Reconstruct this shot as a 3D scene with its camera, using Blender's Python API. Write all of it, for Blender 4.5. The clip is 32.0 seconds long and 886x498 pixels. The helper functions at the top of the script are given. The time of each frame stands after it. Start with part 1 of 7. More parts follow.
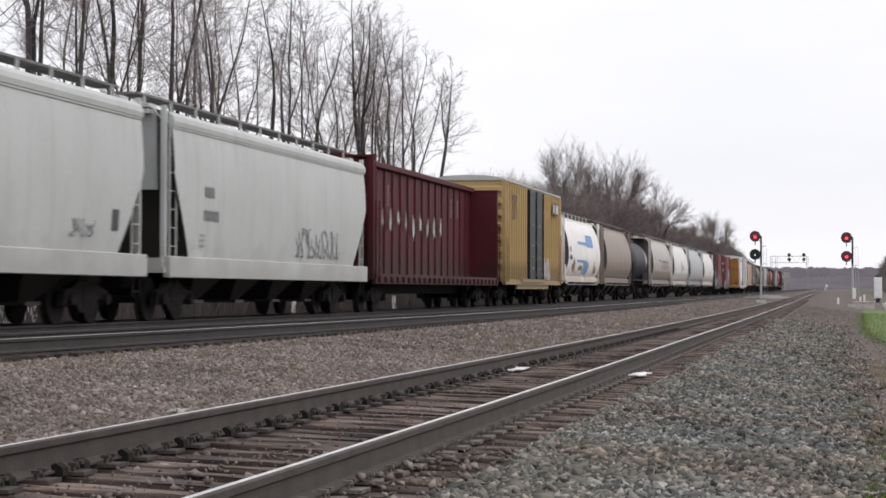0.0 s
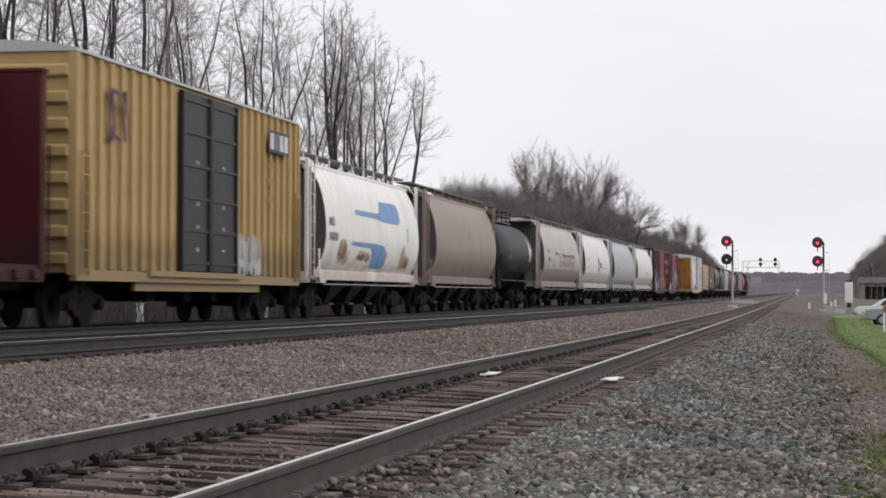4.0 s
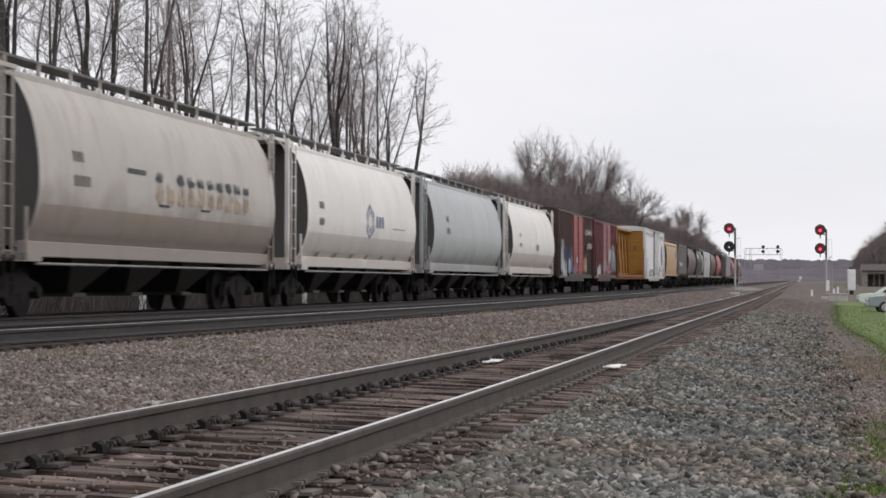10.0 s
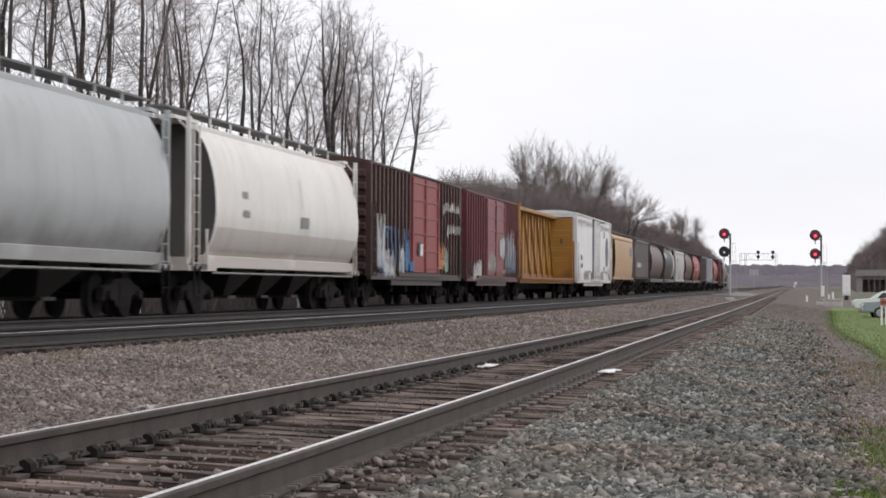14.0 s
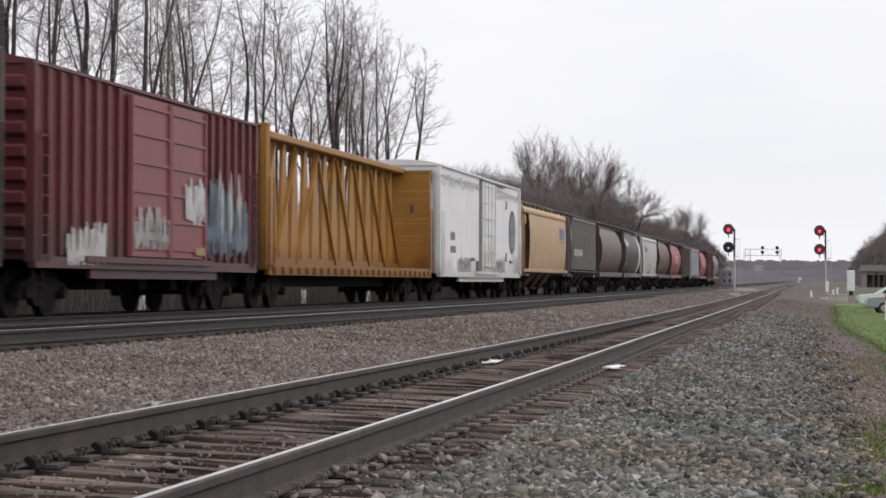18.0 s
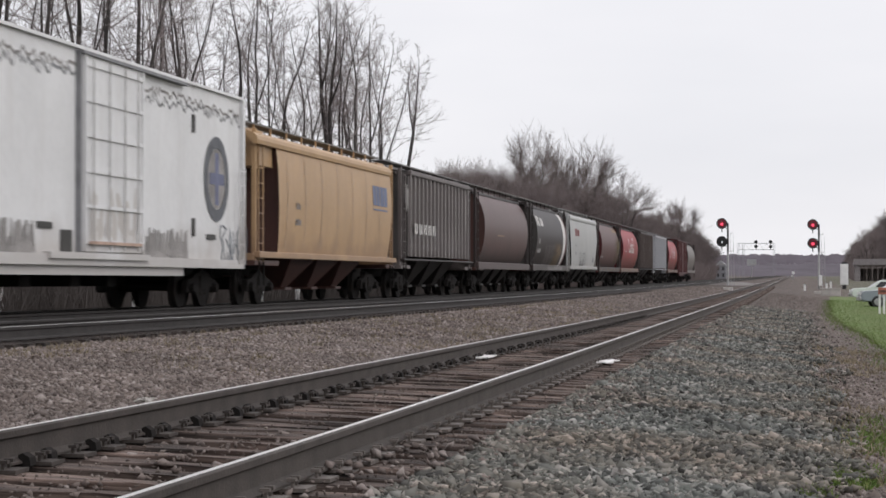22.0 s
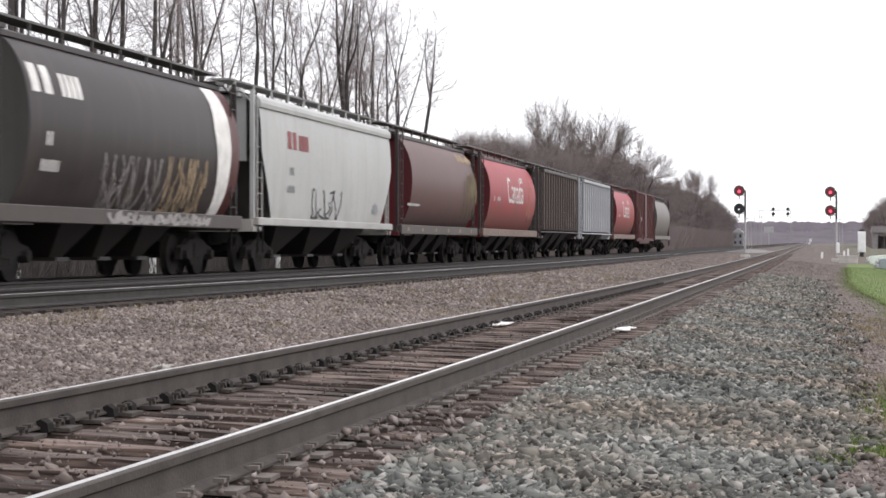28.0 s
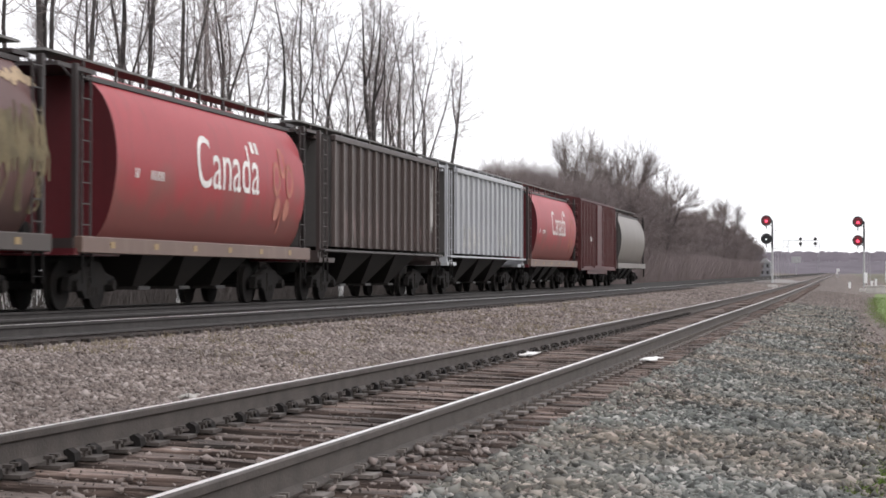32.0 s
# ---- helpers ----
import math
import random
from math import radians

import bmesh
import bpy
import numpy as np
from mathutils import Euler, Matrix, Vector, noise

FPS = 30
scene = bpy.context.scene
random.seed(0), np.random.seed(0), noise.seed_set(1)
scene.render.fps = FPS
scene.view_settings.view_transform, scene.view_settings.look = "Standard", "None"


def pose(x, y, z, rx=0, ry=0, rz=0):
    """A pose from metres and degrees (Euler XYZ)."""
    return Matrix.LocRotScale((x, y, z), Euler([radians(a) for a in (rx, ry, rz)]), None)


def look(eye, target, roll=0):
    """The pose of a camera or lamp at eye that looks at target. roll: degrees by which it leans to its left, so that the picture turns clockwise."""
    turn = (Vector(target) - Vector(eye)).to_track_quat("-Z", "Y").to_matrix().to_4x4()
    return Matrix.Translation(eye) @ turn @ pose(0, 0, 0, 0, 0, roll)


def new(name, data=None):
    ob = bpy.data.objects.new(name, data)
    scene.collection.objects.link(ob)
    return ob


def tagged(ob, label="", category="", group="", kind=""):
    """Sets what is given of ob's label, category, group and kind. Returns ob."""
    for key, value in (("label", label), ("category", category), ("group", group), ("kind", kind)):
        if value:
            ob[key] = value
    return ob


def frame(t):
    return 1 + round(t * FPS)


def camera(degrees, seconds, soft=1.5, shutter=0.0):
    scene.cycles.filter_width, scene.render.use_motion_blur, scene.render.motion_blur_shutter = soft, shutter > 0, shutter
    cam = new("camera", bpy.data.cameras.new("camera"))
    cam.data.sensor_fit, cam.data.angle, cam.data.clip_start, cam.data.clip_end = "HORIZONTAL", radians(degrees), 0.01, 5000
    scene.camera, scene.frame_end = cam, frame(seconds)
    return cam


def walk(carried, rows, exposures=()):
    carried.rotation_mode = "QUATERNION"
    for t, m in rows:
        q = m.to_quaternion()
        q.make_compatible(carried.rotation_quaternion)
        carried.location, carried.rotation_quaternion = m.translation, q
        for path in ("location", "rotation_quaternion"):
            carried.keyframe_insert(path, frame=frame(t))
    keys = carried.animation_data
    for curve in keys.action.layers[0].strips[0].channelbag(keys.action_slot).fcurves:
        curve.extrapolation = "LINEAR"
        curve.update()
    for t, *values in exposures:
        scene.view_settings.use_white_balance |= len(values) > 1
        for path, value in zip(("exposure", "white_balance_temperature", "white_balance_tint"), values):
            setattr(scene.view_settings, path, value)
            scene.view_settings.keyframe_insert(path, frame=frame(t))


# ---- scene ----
EYE_Z = 1.2
# seconds, turn to the left, tilt up, roll (degrees)
VIEW = [
    (0, 10.735, 1.054, 0.142), (0.5, 10.821, 1.324, 0.094), (1, 10.851, 1.726, 0.097), (1.5, 10.592, 1.890, 0.102),
    (2, 10.726, 2.012, 0.023), (2.5, 10.551, 2.001, -0.089), (3, 10.491, 1.655, -0.052), (3.5, 10.146, 1.238, -0.034),
    (5.5, 9.696, 1.136, 0.401), (6, 9.830, 1.060, 0.503), (6.5, 9.805, 0.977, 0.146), (7, 10.030, 1.016, 0.275),
    (7.5, 10.036, 1.113, 0.264), (8, 10.049, 0.986, 0.015), (8.5, 10.021, 0.893, 0.120), (9, 10.157, 0.896, -0.007),
    (9.5, 10.128, 0.748, 0.084), (10, 10.021, 0.832, 0.145), (10.5, 9.841, 0.807, 0.159), (11, 9.837, 0.927, 0.247),
    (11.5, 9.593, 1.084, 0.314), (12, 9.822, 1.123, 0.411), (12.5, 9.735, 1.097, 0.524), (13, 10.107, 0.720, 0.458),
    (13.5, 10.171, 0.553, 0.335), (14, 9.885, 0.962, 0.263), (14.5, 9.734, 1.196, 0.432), (16.5, 10.203, 1.342, 0.625),
    (17, 10.319, 1.415, 0.347), (17.5, 10.151, 1.137, 0.465), (18, 10.002, 0.851, 0.158), (18.5, 9.987, 0.629, 0.333),
    (19, 10.345, 1.479, -0.043), (19.5, 10.339, 1.615, -0.112), (20, 10.429, 1.704, 0.024), (20.5, 10.480, 1.735, -0.008),
    (21, 10.512, 1.879, 0.106), (21.5, 9.979, 1.642, 0.087), (22, 9.822, 0.720, -0.055), (22.5, 9.808, 0.635, -0.008),
    (23, 9.865, 0.660, -0.126), (23.5, 9.860, 0.709, -0.226), (24, 9.779, 0.434, -0.176), (24.5, 9.688, 0.421, -0.225),
    (25, 9.688, 0.292, -0.281), (25.5, 9.848, 0.039, -0.450), (27.5, 10.478, 0.076, -0.293), (28, 10.296, -0.207, 0.000),
    (28.5, 10.491, 0.118, -0.099), (29, 10.524, 0.363, 0.101), (29.5, 10.791, 0.375, -0.032), (30, 10.752, 0.353, 0.062),
    (30.5, 10.612, 0.193, 0.163), (31, 10.685, 0.412, 0.164), (31.5, 10.673, 0.454, 0.145), (32, 11.044, 0.631, 0.031),
]
cam = camera(24.55, 32.0, soft=1.65, shutter=0.5)
walk(cam, [(t, pose(0, 0, EYE_Z) @ pose(0, 0, 0, 0, 0, yaw) @ pose(0, 0, 0, 90 + tilt) @ pose(0, 0, 0, 0, 0, roll))
           for t, yaw, tilt, roll in VIEW],
     exposures=[(0, 0.04), (1, -0.08), (3, -0.1), (6, -0.1), (9, -0.12), (14, 0.03), (17, -0.08), (18.5, -0.02), (19.2, -0.02), (20, -0.19), (21.3, -0.23), (22.5, 0.02), (24, 0.28), (25.5, 0.38), (28, 0.5), (32, 0.47)])

# ---- light: a bright overcast sky ----
world = bpy.data.worlds.new("overcast_sky")
scene.world = world
world.use_nodes = True
wn, wl = world.node_tree.nodes, world.node_tree.links
wn.clear()
w_out = wn.new("ShaderNodeOutputWorld")
w_bg = wn.new("ShaderNodeBackground")
w_sky = wn.new("ShaderNodeTexSky")
w_sky.sky_type = "NISHITA"
w_sky.sun_disc = False
w_sky.sun_elevation, w_sky.sun_rotation = radians(38), radians(107)
w_co = wn.new("ShaderNodeTexCoord")
w_map = wn.new("ShaderNodeMapping")
w_map.inputs["Scale"].default_value = (1.2, 1.2, 5.0)
w_noise = wn.new("ShaderNodeTexNoise")
w_noise.inputs["Scale"].default_value = 2.2
w_noise.inputs["Detail"].default_value = 4
w_ramp = wn.new("ShaderNodeValToRGB")
w_ramp.color_ramp.elements[0].position, w_ramp.color_ramp.elements[0].color = 0.3, (8.55, 8.55, 9.05, 1)
w_ramp.color_ramp.elements[1].position, w_ramp.color_ramp.elements[1].color = 0.7, (9.95, 9.8, 10.15, 1)
w_mix = wn.new("ShaderNodeMixRGB")
w_mix.inputs["Fac"].default_value = 0.93
w_bg.inputs["Strength"].default_value = 0.107
wl.new(w_co.outputs["Generated"], w_map.inputs["Vector"])
wl.new(w_map.outputs["Vector"], w_noise.inputs["Vector"])
wl.new(w_noise.outputs["Fac"], w_ramp.inputs["Fac"])
wl.new(w_sky.outputs["Color"], w_mix.inputs["Color1"])
wl.new(w_ramp.outputs["Color"], w_mix.inputs["Color2"])
# an overcast sky is brighter overhead than at the horizon
w_sep = wn.new("ShaderNodeSeparateXYZ")
w_up = wn.new("ShaderNodeMapRange")
w_up.inputs["From Min"].default_value, w_up.inputs["From Max"].default_value = 0.2, 1.0
w_up.inputs["To Min"].default_value, w_up.inputs["To Max"].default_value = 1.0, 1.3
w_gain = wn.new("ShaderNodeVectorMath")
w_gain.operation = "SCALE"
wl.new(w_co.outputs["Generated"], w_sep.inputs["Vector"])
wl.new(w_sep.outputs["Z"], w_up.inputs["Value"])
wl.new(w_mix.outputs["Color"], w_gain.inputs[0])
wl.new(w_up.outputs["Result"], w_gain.inputs["Scale"])
wl.new(w_gain.outputs["Vector"], w_bg.inputs["Color"])
wl.new(w_bg.outputs["Background"], w_out.inputs["Surface"])

sun = new("sun", bpy.data.lights.new("sun", "SUN"))
sun.data.energy, sun.data.angle, sun.data.color = 1.25, radians(50), (1.0, 0.97, 0.94)
sun.matrix_world = look((100, -30, 82), (0, 0, 0))


# ---- materials ----
def mat(name, color, rough=0.7, metal=0.0, vary=0.25, scale=3.0, bump=0.0, second=None, grime=None, streak=False, per_object=0.0, dust=None):
    """Paint, wood or stone: base colour with a broad stain, a fine grain, and optional streaks of dirt running down."""
    m = bpy.data.materials.new(name)
    m.use_nodes = True
    n, l = m.node_tree.nodes, m.node_tree.links
    b = n["Principled BSDF"]
    b.inputs["Roughness"].default_value, b.inputs["Metallic"].default_value = rough, metal
    co = n.new("ShaderNodeTexCoord")
    big = n.new("ShaderNodeTexNoise")
    big.inputs["Scale"].default_value, big.inputs["Detail"].default_value = scale, 5
    fine = n.new("ShaderNodeTexNoise")
    fine.inputs["Scale"].default_value, fine.inputs["Detail"].default_value = scale * 14, 3
    l.new(co.outputs["Object"], big.inputs["Vector"])
    l.new(co.outputs["Object"], fine.inputs["Vector"])
    two = second or tuple(c * (1 - vary) for c in color)
    r = n.new("ShaderNodeValToRGB")
    r.color_ramp.elements[0].position, r.color_ramp.elements[0].color = 0.32, (*two, 1)
    r.color_ramp.elements[1].position, r.color_ramp.elements[1].color = 0.62, (*color, 1)
    l.new(big.outputs["Fac"], r.inputs["Fac"])
    g = n.new("ShaderNodeMixRGB")
    g.blend_type = "MULTIPLY"
    g.inputs["Fac"].default_value = 0.55
    fr = n.new("ShaderNodeValToRGB")
    fr.color_ramp.elements[0].position, fr.color_ramp.elements[0].color = 0.3, (1 - vary, 1 - vary, 1 - vary, 1)
    fr.color_ramp.elements[1].position = 0.6
    l.new(fine.outputs["Fac"], fr.inputs["Fac"])
    l.new(r.outputs["Color"], g.inputs["Color1"])
    l.new(fr.outputs["Color"], g.inputs["Color2"])
    last = g.outputs["Color"]
    if grime:
        mp = n.new("ShaderNodeMapping")
        mp.inputs["Scale"].default_value = (1.6, 1.6, 0.22) if streak else (0.7, 0.7, 0.7)
        dn = n.new("ShaderNodeTexNoise")
        dn.inputs["Scale"].default_value, dn.inputs["Detail"].default_value = 1.5, 6
        dr = n.new("ShaderNodeValToRGB")
        dr.color_ramp.elements[0].position, dr.color_ramp.elements[0].color = 0.52, (0, 0, 0, 1)
        dr.color_ramp.elements[1].position, dr.color_ramp.elements[1].color = 0.82, (0.6, 0.6, 0.6, 1)
        gm = n.new("ShaderNodeMixRGB")
        gm.inputs["Color2"].default_value = (*grime, 1)
        l.new(co.outputs["Object"], mp.inputs["Vector"])
        l.new(mp.outputs["Vector"], dn.inputs["Vector"])
        l.new(dn.outputs["Fac"], dr.inputs["Fac"])
        l.new(dr.outputs["Color"], gm.inputs["Fac"])
        l.new(last, gm.inputs["Color1"])
        last = gm.outputs["Color"]
    if dust:
        # dust thrown up by the wheels, in ragged patches on the lower side
        colour, level = dust
        sp = n.new("ShaderNodeSeparateXYZ")
        l.new(co.outputs["Object"], sp.inputs["Vector"])
        un = n.new("ShaderNodeTexNoise")
        un.inputs["Scale"].default_value, un.inputs["Detail"].default_value = 0.7, 7
        l.new(co.outputs["Object"], un.inputs["Vector"])
        um = n.new("ShaderNodeMath")
        um.operation = "MULTIPLY_ADD"
        um.inputs[1].default_value = -2.6
        l.new(un.outputs["Fac"], um.inputs[0])
        l.new(sp.outputs["Z"], um.inputs[2])
        ur = n.new("ShaderNodeMapRange")
        ur.inputs["From Min"].default_value, ur.inputs["From Max"].default_value = level - 1.3, level - 2.1
        ur.inputs["To Max"].default_value = 0.8
        l.new(um.outputs[0], ur.inputs["Value"])
        ux = n.new("ShaderNodeMixRGB")
        ux.inputs["Color2"].default_value = (*colour, 1)
        l.new(ur.outputs["Result"], ux.inputs["Fac"])
        l.new(last, ux.inputs["Color1"])
        last = ux.outputs["Color"]
    if per_object:
        oi = n.new("ShaderNodeObjectInfo")
        hr = n.new("ShaderNodeMapRange")
        hr.inputs["To Min"].default_value, hr.inputs["To Max"].default_value = 1 - per_object, 1 + per_object
        hs = n.new("ShaderNodeHueSaturation")
        l.new(oi.outputs["Random"], hr.inputs["Value"])
        l.new(hr.outputs["Result"], hs.inputs["Value"])
        l.new(last, hs.inputs["Color"])
        last = hs.outputs["Color"]
    l.new(last, b.inputs["Base Color"])
    if bump:
        bp = n.new("ShaderNodeBump")
        bp.inputs["Strength"].default_value, bp.inputs["Distance"].default_value = bump, 0.02
        l.new(fine.outputs["Fac"], bp.inputs["Height"])
        l.new(bp.outputs["Normal"], b.inputs["Normal"])
    return m


def stone_mat(name, colors, drift=None):
    """Crushed stone, each piece with its own tone."""
    m = bpy.data.materials.new(name)
    m.use_nodes = True
    n, l = m.node_tree.nodes, m.node_tree.links
    b = n["Principled BSDF"]
    b.inputs["Roughness"].default_value = 0.9
    geo = n.new("ShaderNodeNewGeometry")
    r = n.new("ShaderNodeValToRGB")
    els = r.color_ramp.elements
    while len(els) < len(colors):
        els.new(0.5)
    for i, c in enumerate(colors):
        els[i].position, els[i].color = i / (len(colors) - 1), (*c, 1)
    l.new(geo.outputs["Random Per Island"], r.inputs["Fac"])
    co = n.new("ShaderNodeTexCoord")
    ns = n.new("ShaderNodeTexNoise")
    ns.inputs["Scale"].default_value, ns.inputs["Detail"].default_value = 0.6, 4
    nr = n.new("ShaderNodeMapRange")
    nr.inputs["From Min"].default_value, nr.inputs["From Max"].default_value = 0.3, 0.7
    nr.inputs["To Min"].default_value, nr.inputs["To Max"].default_value = 0.72, 1.15
    mul = n.new("ShaderNodeHueSaturation")
    l.new(co.outputs["Object"], ns.inputs["Vector"])
    l.new(ns.outputs["Fac"], nr.inputs["Value"])
    l.new(nr.outputs["Result"], mul.inputs["Value"])
    last = r.outputs["Color"]
    if drift:
        dn = n.new("ShaderNodeTexNoise")
        dn.inputs["Scale"].default_value, dn.inputs["Detail"].default_value = 0.5, 5
        dr = n.new("ShaderNodeMapRange")
        dr.inputs["From Min"].default_value, dr.inputs["From Max"].default_value = 0.42, 0.6
        dm = n.new("ShaderNodeMixRGB")
        dm.blend_type = "MULTIPLY"
        dm.inputs["Color2"].default_value = (*drift, 1)
        l.new(co.outputs["Object"], dn.inputs["Vector"])
        l.new(dn.outputs["Fac"], dr.inputs["Value"])
        l.new(dr.outputs["Result"], dm.inputs["Fac"])
        l.new(last, dm.inputs["Color1"])
        last = dm.outputs["Color"]
    l.new(last, mul.inputs["Color"])
    l.new(mul.outputs["Color"], b.inputs["Base Color"])
    return m


def wood_mat(name, color, dark):
    """Old sleeper wood: long grain, cracks and bleached patches along the piece's x."""
    m = bpy.data.materials.new(name)
    m.use_nodes = True
    n, l = m.node_tree.nodes, m.node_tree.links
    b = n["Principled BSDF"]
    b.inputs["Roughness"].default_value = 0.95
    co = n.new("ShaderNodeTexCoord")
    oi = n.new("ShaderNodeObjectInfo")
    off = n.new("ShaderNodeVectorMath")
    off.operation = "MULTIPLY_ADD"
    off.inputs[1].default_value = (1, 1, 1)
    l.new(co.outputs["Object"], off.inputs[0])
    l.new(oi.outputs["Location"], off.inputs[2])
    mp = n.new("ShaderNodeMapping")
    mp.inputs["Scale"].default_value = (1.6, 22, 22)
    l.new(off.outputs["Vector"], mp.inputs["Vector"])
    g = n.new("ShaderNodeTexNoise")
    g.inputs["Scale"].default_value, g.inputs["Detail"].default_value = 1.6, 6
    l.new(mp.outputs["Vector"], g.inputs["Vector"])
    big = n.new("ShaderNodeTexNoise")
    big.inputs["Scale"].default_value, big.inputs["Detail"].default_value = 2.2, 5
    l.new(off.outputs["Vector"], big.inputs["Vector"])
    r = n.new("ShaderNodeValToRGB")
    r.color_ramp.elements[0].position, r.color_ramp.elements[0].color = 0.36, (*dark, 1)
    r.color_ramp.elements[1].position, r.color_ramp.elements[1].color = 0.6, (*color, 1)
    l.new(g.outputs["Fac"], r.inputs["Fac"])
    br = n.new("ShaderNodeValToRGB")
    br.color_ramp.elements[0].position, br.color_ramp.elements[0].color = 0.38, (0.45, 0.42, 0.4, 1)
    br.color_ramp.elements[1].position, br.color_ramp.elements[1].color = 0.65, (1.25, 1.2, 1.18, 1)
    l.new(big.outputs["Fac"], br.inputs["Fac"])
    mx = n.new("ShaderNodeMixRGB")
    mx.blend_type = "MULTIPLY"
    mx.inputs["Fac"].default_value = 1.0
    l.new(r.outputs["Color"], mx.inputs["Color1"])
    l.new(br.outputs["Color"], mx.inputs["Color2"])
    hr = n.new("ShaderNodeMapRange")
    hr.inputs["To Min"].default_value, hr.inputs["To Max"].default_value = 0.6, 1.35
    hs = n.new("ShaderNodeHueSaturation")
    l.new(oi.outputs["Random"], hr.inputs["Value"])
    l.new(hr.outputs["Result"], hs.inputs["Value"])
    l.new(mx.outputs["Color"], hs.inputs["Color"])
    l.new(hs.outputs["Color"], b.inputs["Base Color"])
    bp = n.new("ShaderNodeBump")
    bp.inputs["Strength"].default_value, bp.inputs["Distance"].default_value = 0.9, 0.02
    l.new(g.outputs["Fac"], bp.inputs["Height"])
    l.new(bp.outputs["Normal"], b.inputs["Normal"])
    return m


def gravel_mat(name, dark, mid, light, size, patch=None):
    """Loose gravel seen from afar: cells of stone, with dirt in broad patches."""
    m = bpy.data.materials.new(name)
    m.use_nodes = True
    n, l = m.node_tree.nodes, m.node_tree.links
    b = n["Principled BSDF"]
    b.inputs["Roughness"].default_value = 0.95
    co = n.new("ShaderNodeTexCoord")
    v = n.new("ShaderNodeTexVoronoi")
    v.inputs["Scale"].default_value = 1 / size
    l.new(co.outputs["Object"], v.inputs["Vector"])
    r = n.new("ShaderNodeValToRGB")
    r.color_ramp.elements[0].color, r.color_ramp.elements[1].color = (*dark, 1), (*light, 1)
    e = r.color_ramp.elements.new(0.5)
    e.color = (*mid, 1)
    sep = n.new("ShaderNodeSeparateColor")
    l.new(v.outputs["Color"], sep.inputs["Color"])
    l.new(sep.outputs["Red"], r.inputs["Fac"])
    ns = n.new("ShaderNodeTexNoise")
    ns.inputs["Scale"].default_value, ns.inputs["Detail"].default_value = 0.35, 6
    l.new(co.outputs["Object"], ns.inputs["Vector"])
    nr = n.new("ShaderNodeValToRGB")
    nr.color_ramp.elements[0].position, nr.color_ramp.elements[1].position = 0.42, 0.66
    l.new(ns.outputs["Fac"], nr.inputs["Fac"])
    mx = n.new("ShaderNodeMixRGB")
    mx.inputs["Color2"].default_value = (*(patch or mid), 1)
    l.new(nr.outputs["Color"], mx.inputs["Fac"])
    l.new(r.outputs["Color"], mx.inputs["Color1"])
    l.new(mx.outputs["Color"], b.inputs["Base Color"])
    bp = n.new("ShaderNodeBump")
    bp.inputs["Strength"].default_value, bp.inputs["Distance"].default_value = 0.8, size * 0.6
    l.new(v.outputs["Distance"], bp.inputs["Height"])
    l.new(bp.outputs["Normal"], b.inputs["Normal"])
    return m


def ground_mat():
    """The ground: grey stone by the near track, brown dirt past it, pinkish gravel between the tracks, soil and dry grass far off."""
    m = gravel_mat("ground_gravel", (0.0437, 0.0335, 0.029), (0.102, 0.079, 0.0691), (0.175, 0.139, 0.123), 0.05, (0.0651, 0.0497, 0.0434))
    n, l = m.node_tree.nodes, m.node_tree.links
    b = n["Principled BSDF"]
    first = b.inputs["Base Color"].links[0].from_socket
    co = n.new("ShaderNodeTexCoord")
    sep = n.new("ShaderNodeSeparateXYZ")
    l.new(co.outputs["Object"], sep.inputs["Vector"])
    ns = n.new("ShaderNodeTexNoise")
    ns.inputs["Scale"].default_value, ns.inputs["Detail"].default_value = 0.5, 5
    l.new(co.outputs["Object"], ns.inputs["Vector"])
    add = n.new("ShaderNodeMath")
    add.operation = "MULTIPLY_ADD"
    l.new(ns.outputs["Fac"], add.inputs[0])
    add.inputs[1].default_value = 2.4
    l.new(sep.outputs["X"], add.inputs[2])
    last = first
    for edge, width, colour in ((1.3, 0.7, (0.105, 0.082, 0.07)), (5.5, 2.0, (0.09, 0.088, 0.055))):
        mr = n.new("ShaderNodeMapRange")
        mr.inputs["From Min"].default_value, mr.inputs["From Max"].default_value = edge, edge + width
        mr.inputs["To Max"].default_value = 0.75
        l.new(add.outputs[0], mr.inputs["Value"])
        mx = n.new("ShaderNodeMixRGB")
        mx.inputs["Color2"].default_value = (*colour, 1)
        l.new(mr.outputs["Result"], mx.inputs["Fac"])
        l.new(last, mx.inputs["Color1"])
        last = mx.outputs["Color"]
    # darker from the second track out to the soil
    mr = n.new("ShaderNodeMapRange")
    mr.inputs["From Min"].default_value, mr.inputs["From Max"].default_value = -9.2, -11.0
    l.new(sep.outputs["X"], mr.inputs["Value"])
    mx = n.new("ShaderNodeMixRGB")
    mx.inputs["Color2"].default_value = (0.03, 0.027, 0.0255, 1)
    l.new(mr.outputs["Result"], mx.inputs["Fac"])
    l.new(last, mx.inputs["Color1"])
    mr2 = n.new("ShaderNodeMapRange")
    mr2.inputs["From Min"].default_value, mr2.inputs["From Max"].default_value = -18, -22
    l.new(sep.outputs["X"], mr2.inputs["Value"])
    mx2 = n.new("ShaderNodeMixRGB")
    mx2.inputs["Color2"].default_value = (0.085, 0.068, 0.052, 1)
    l.new(mr2.outputs["Result"], mx2.inputs["Fac"])
    l.new(mx.outputs["Color"], mx2.inputs["Color1"])
    l.new(mx2.outputs["Color"], b.inputs["Base Color"])
    return m


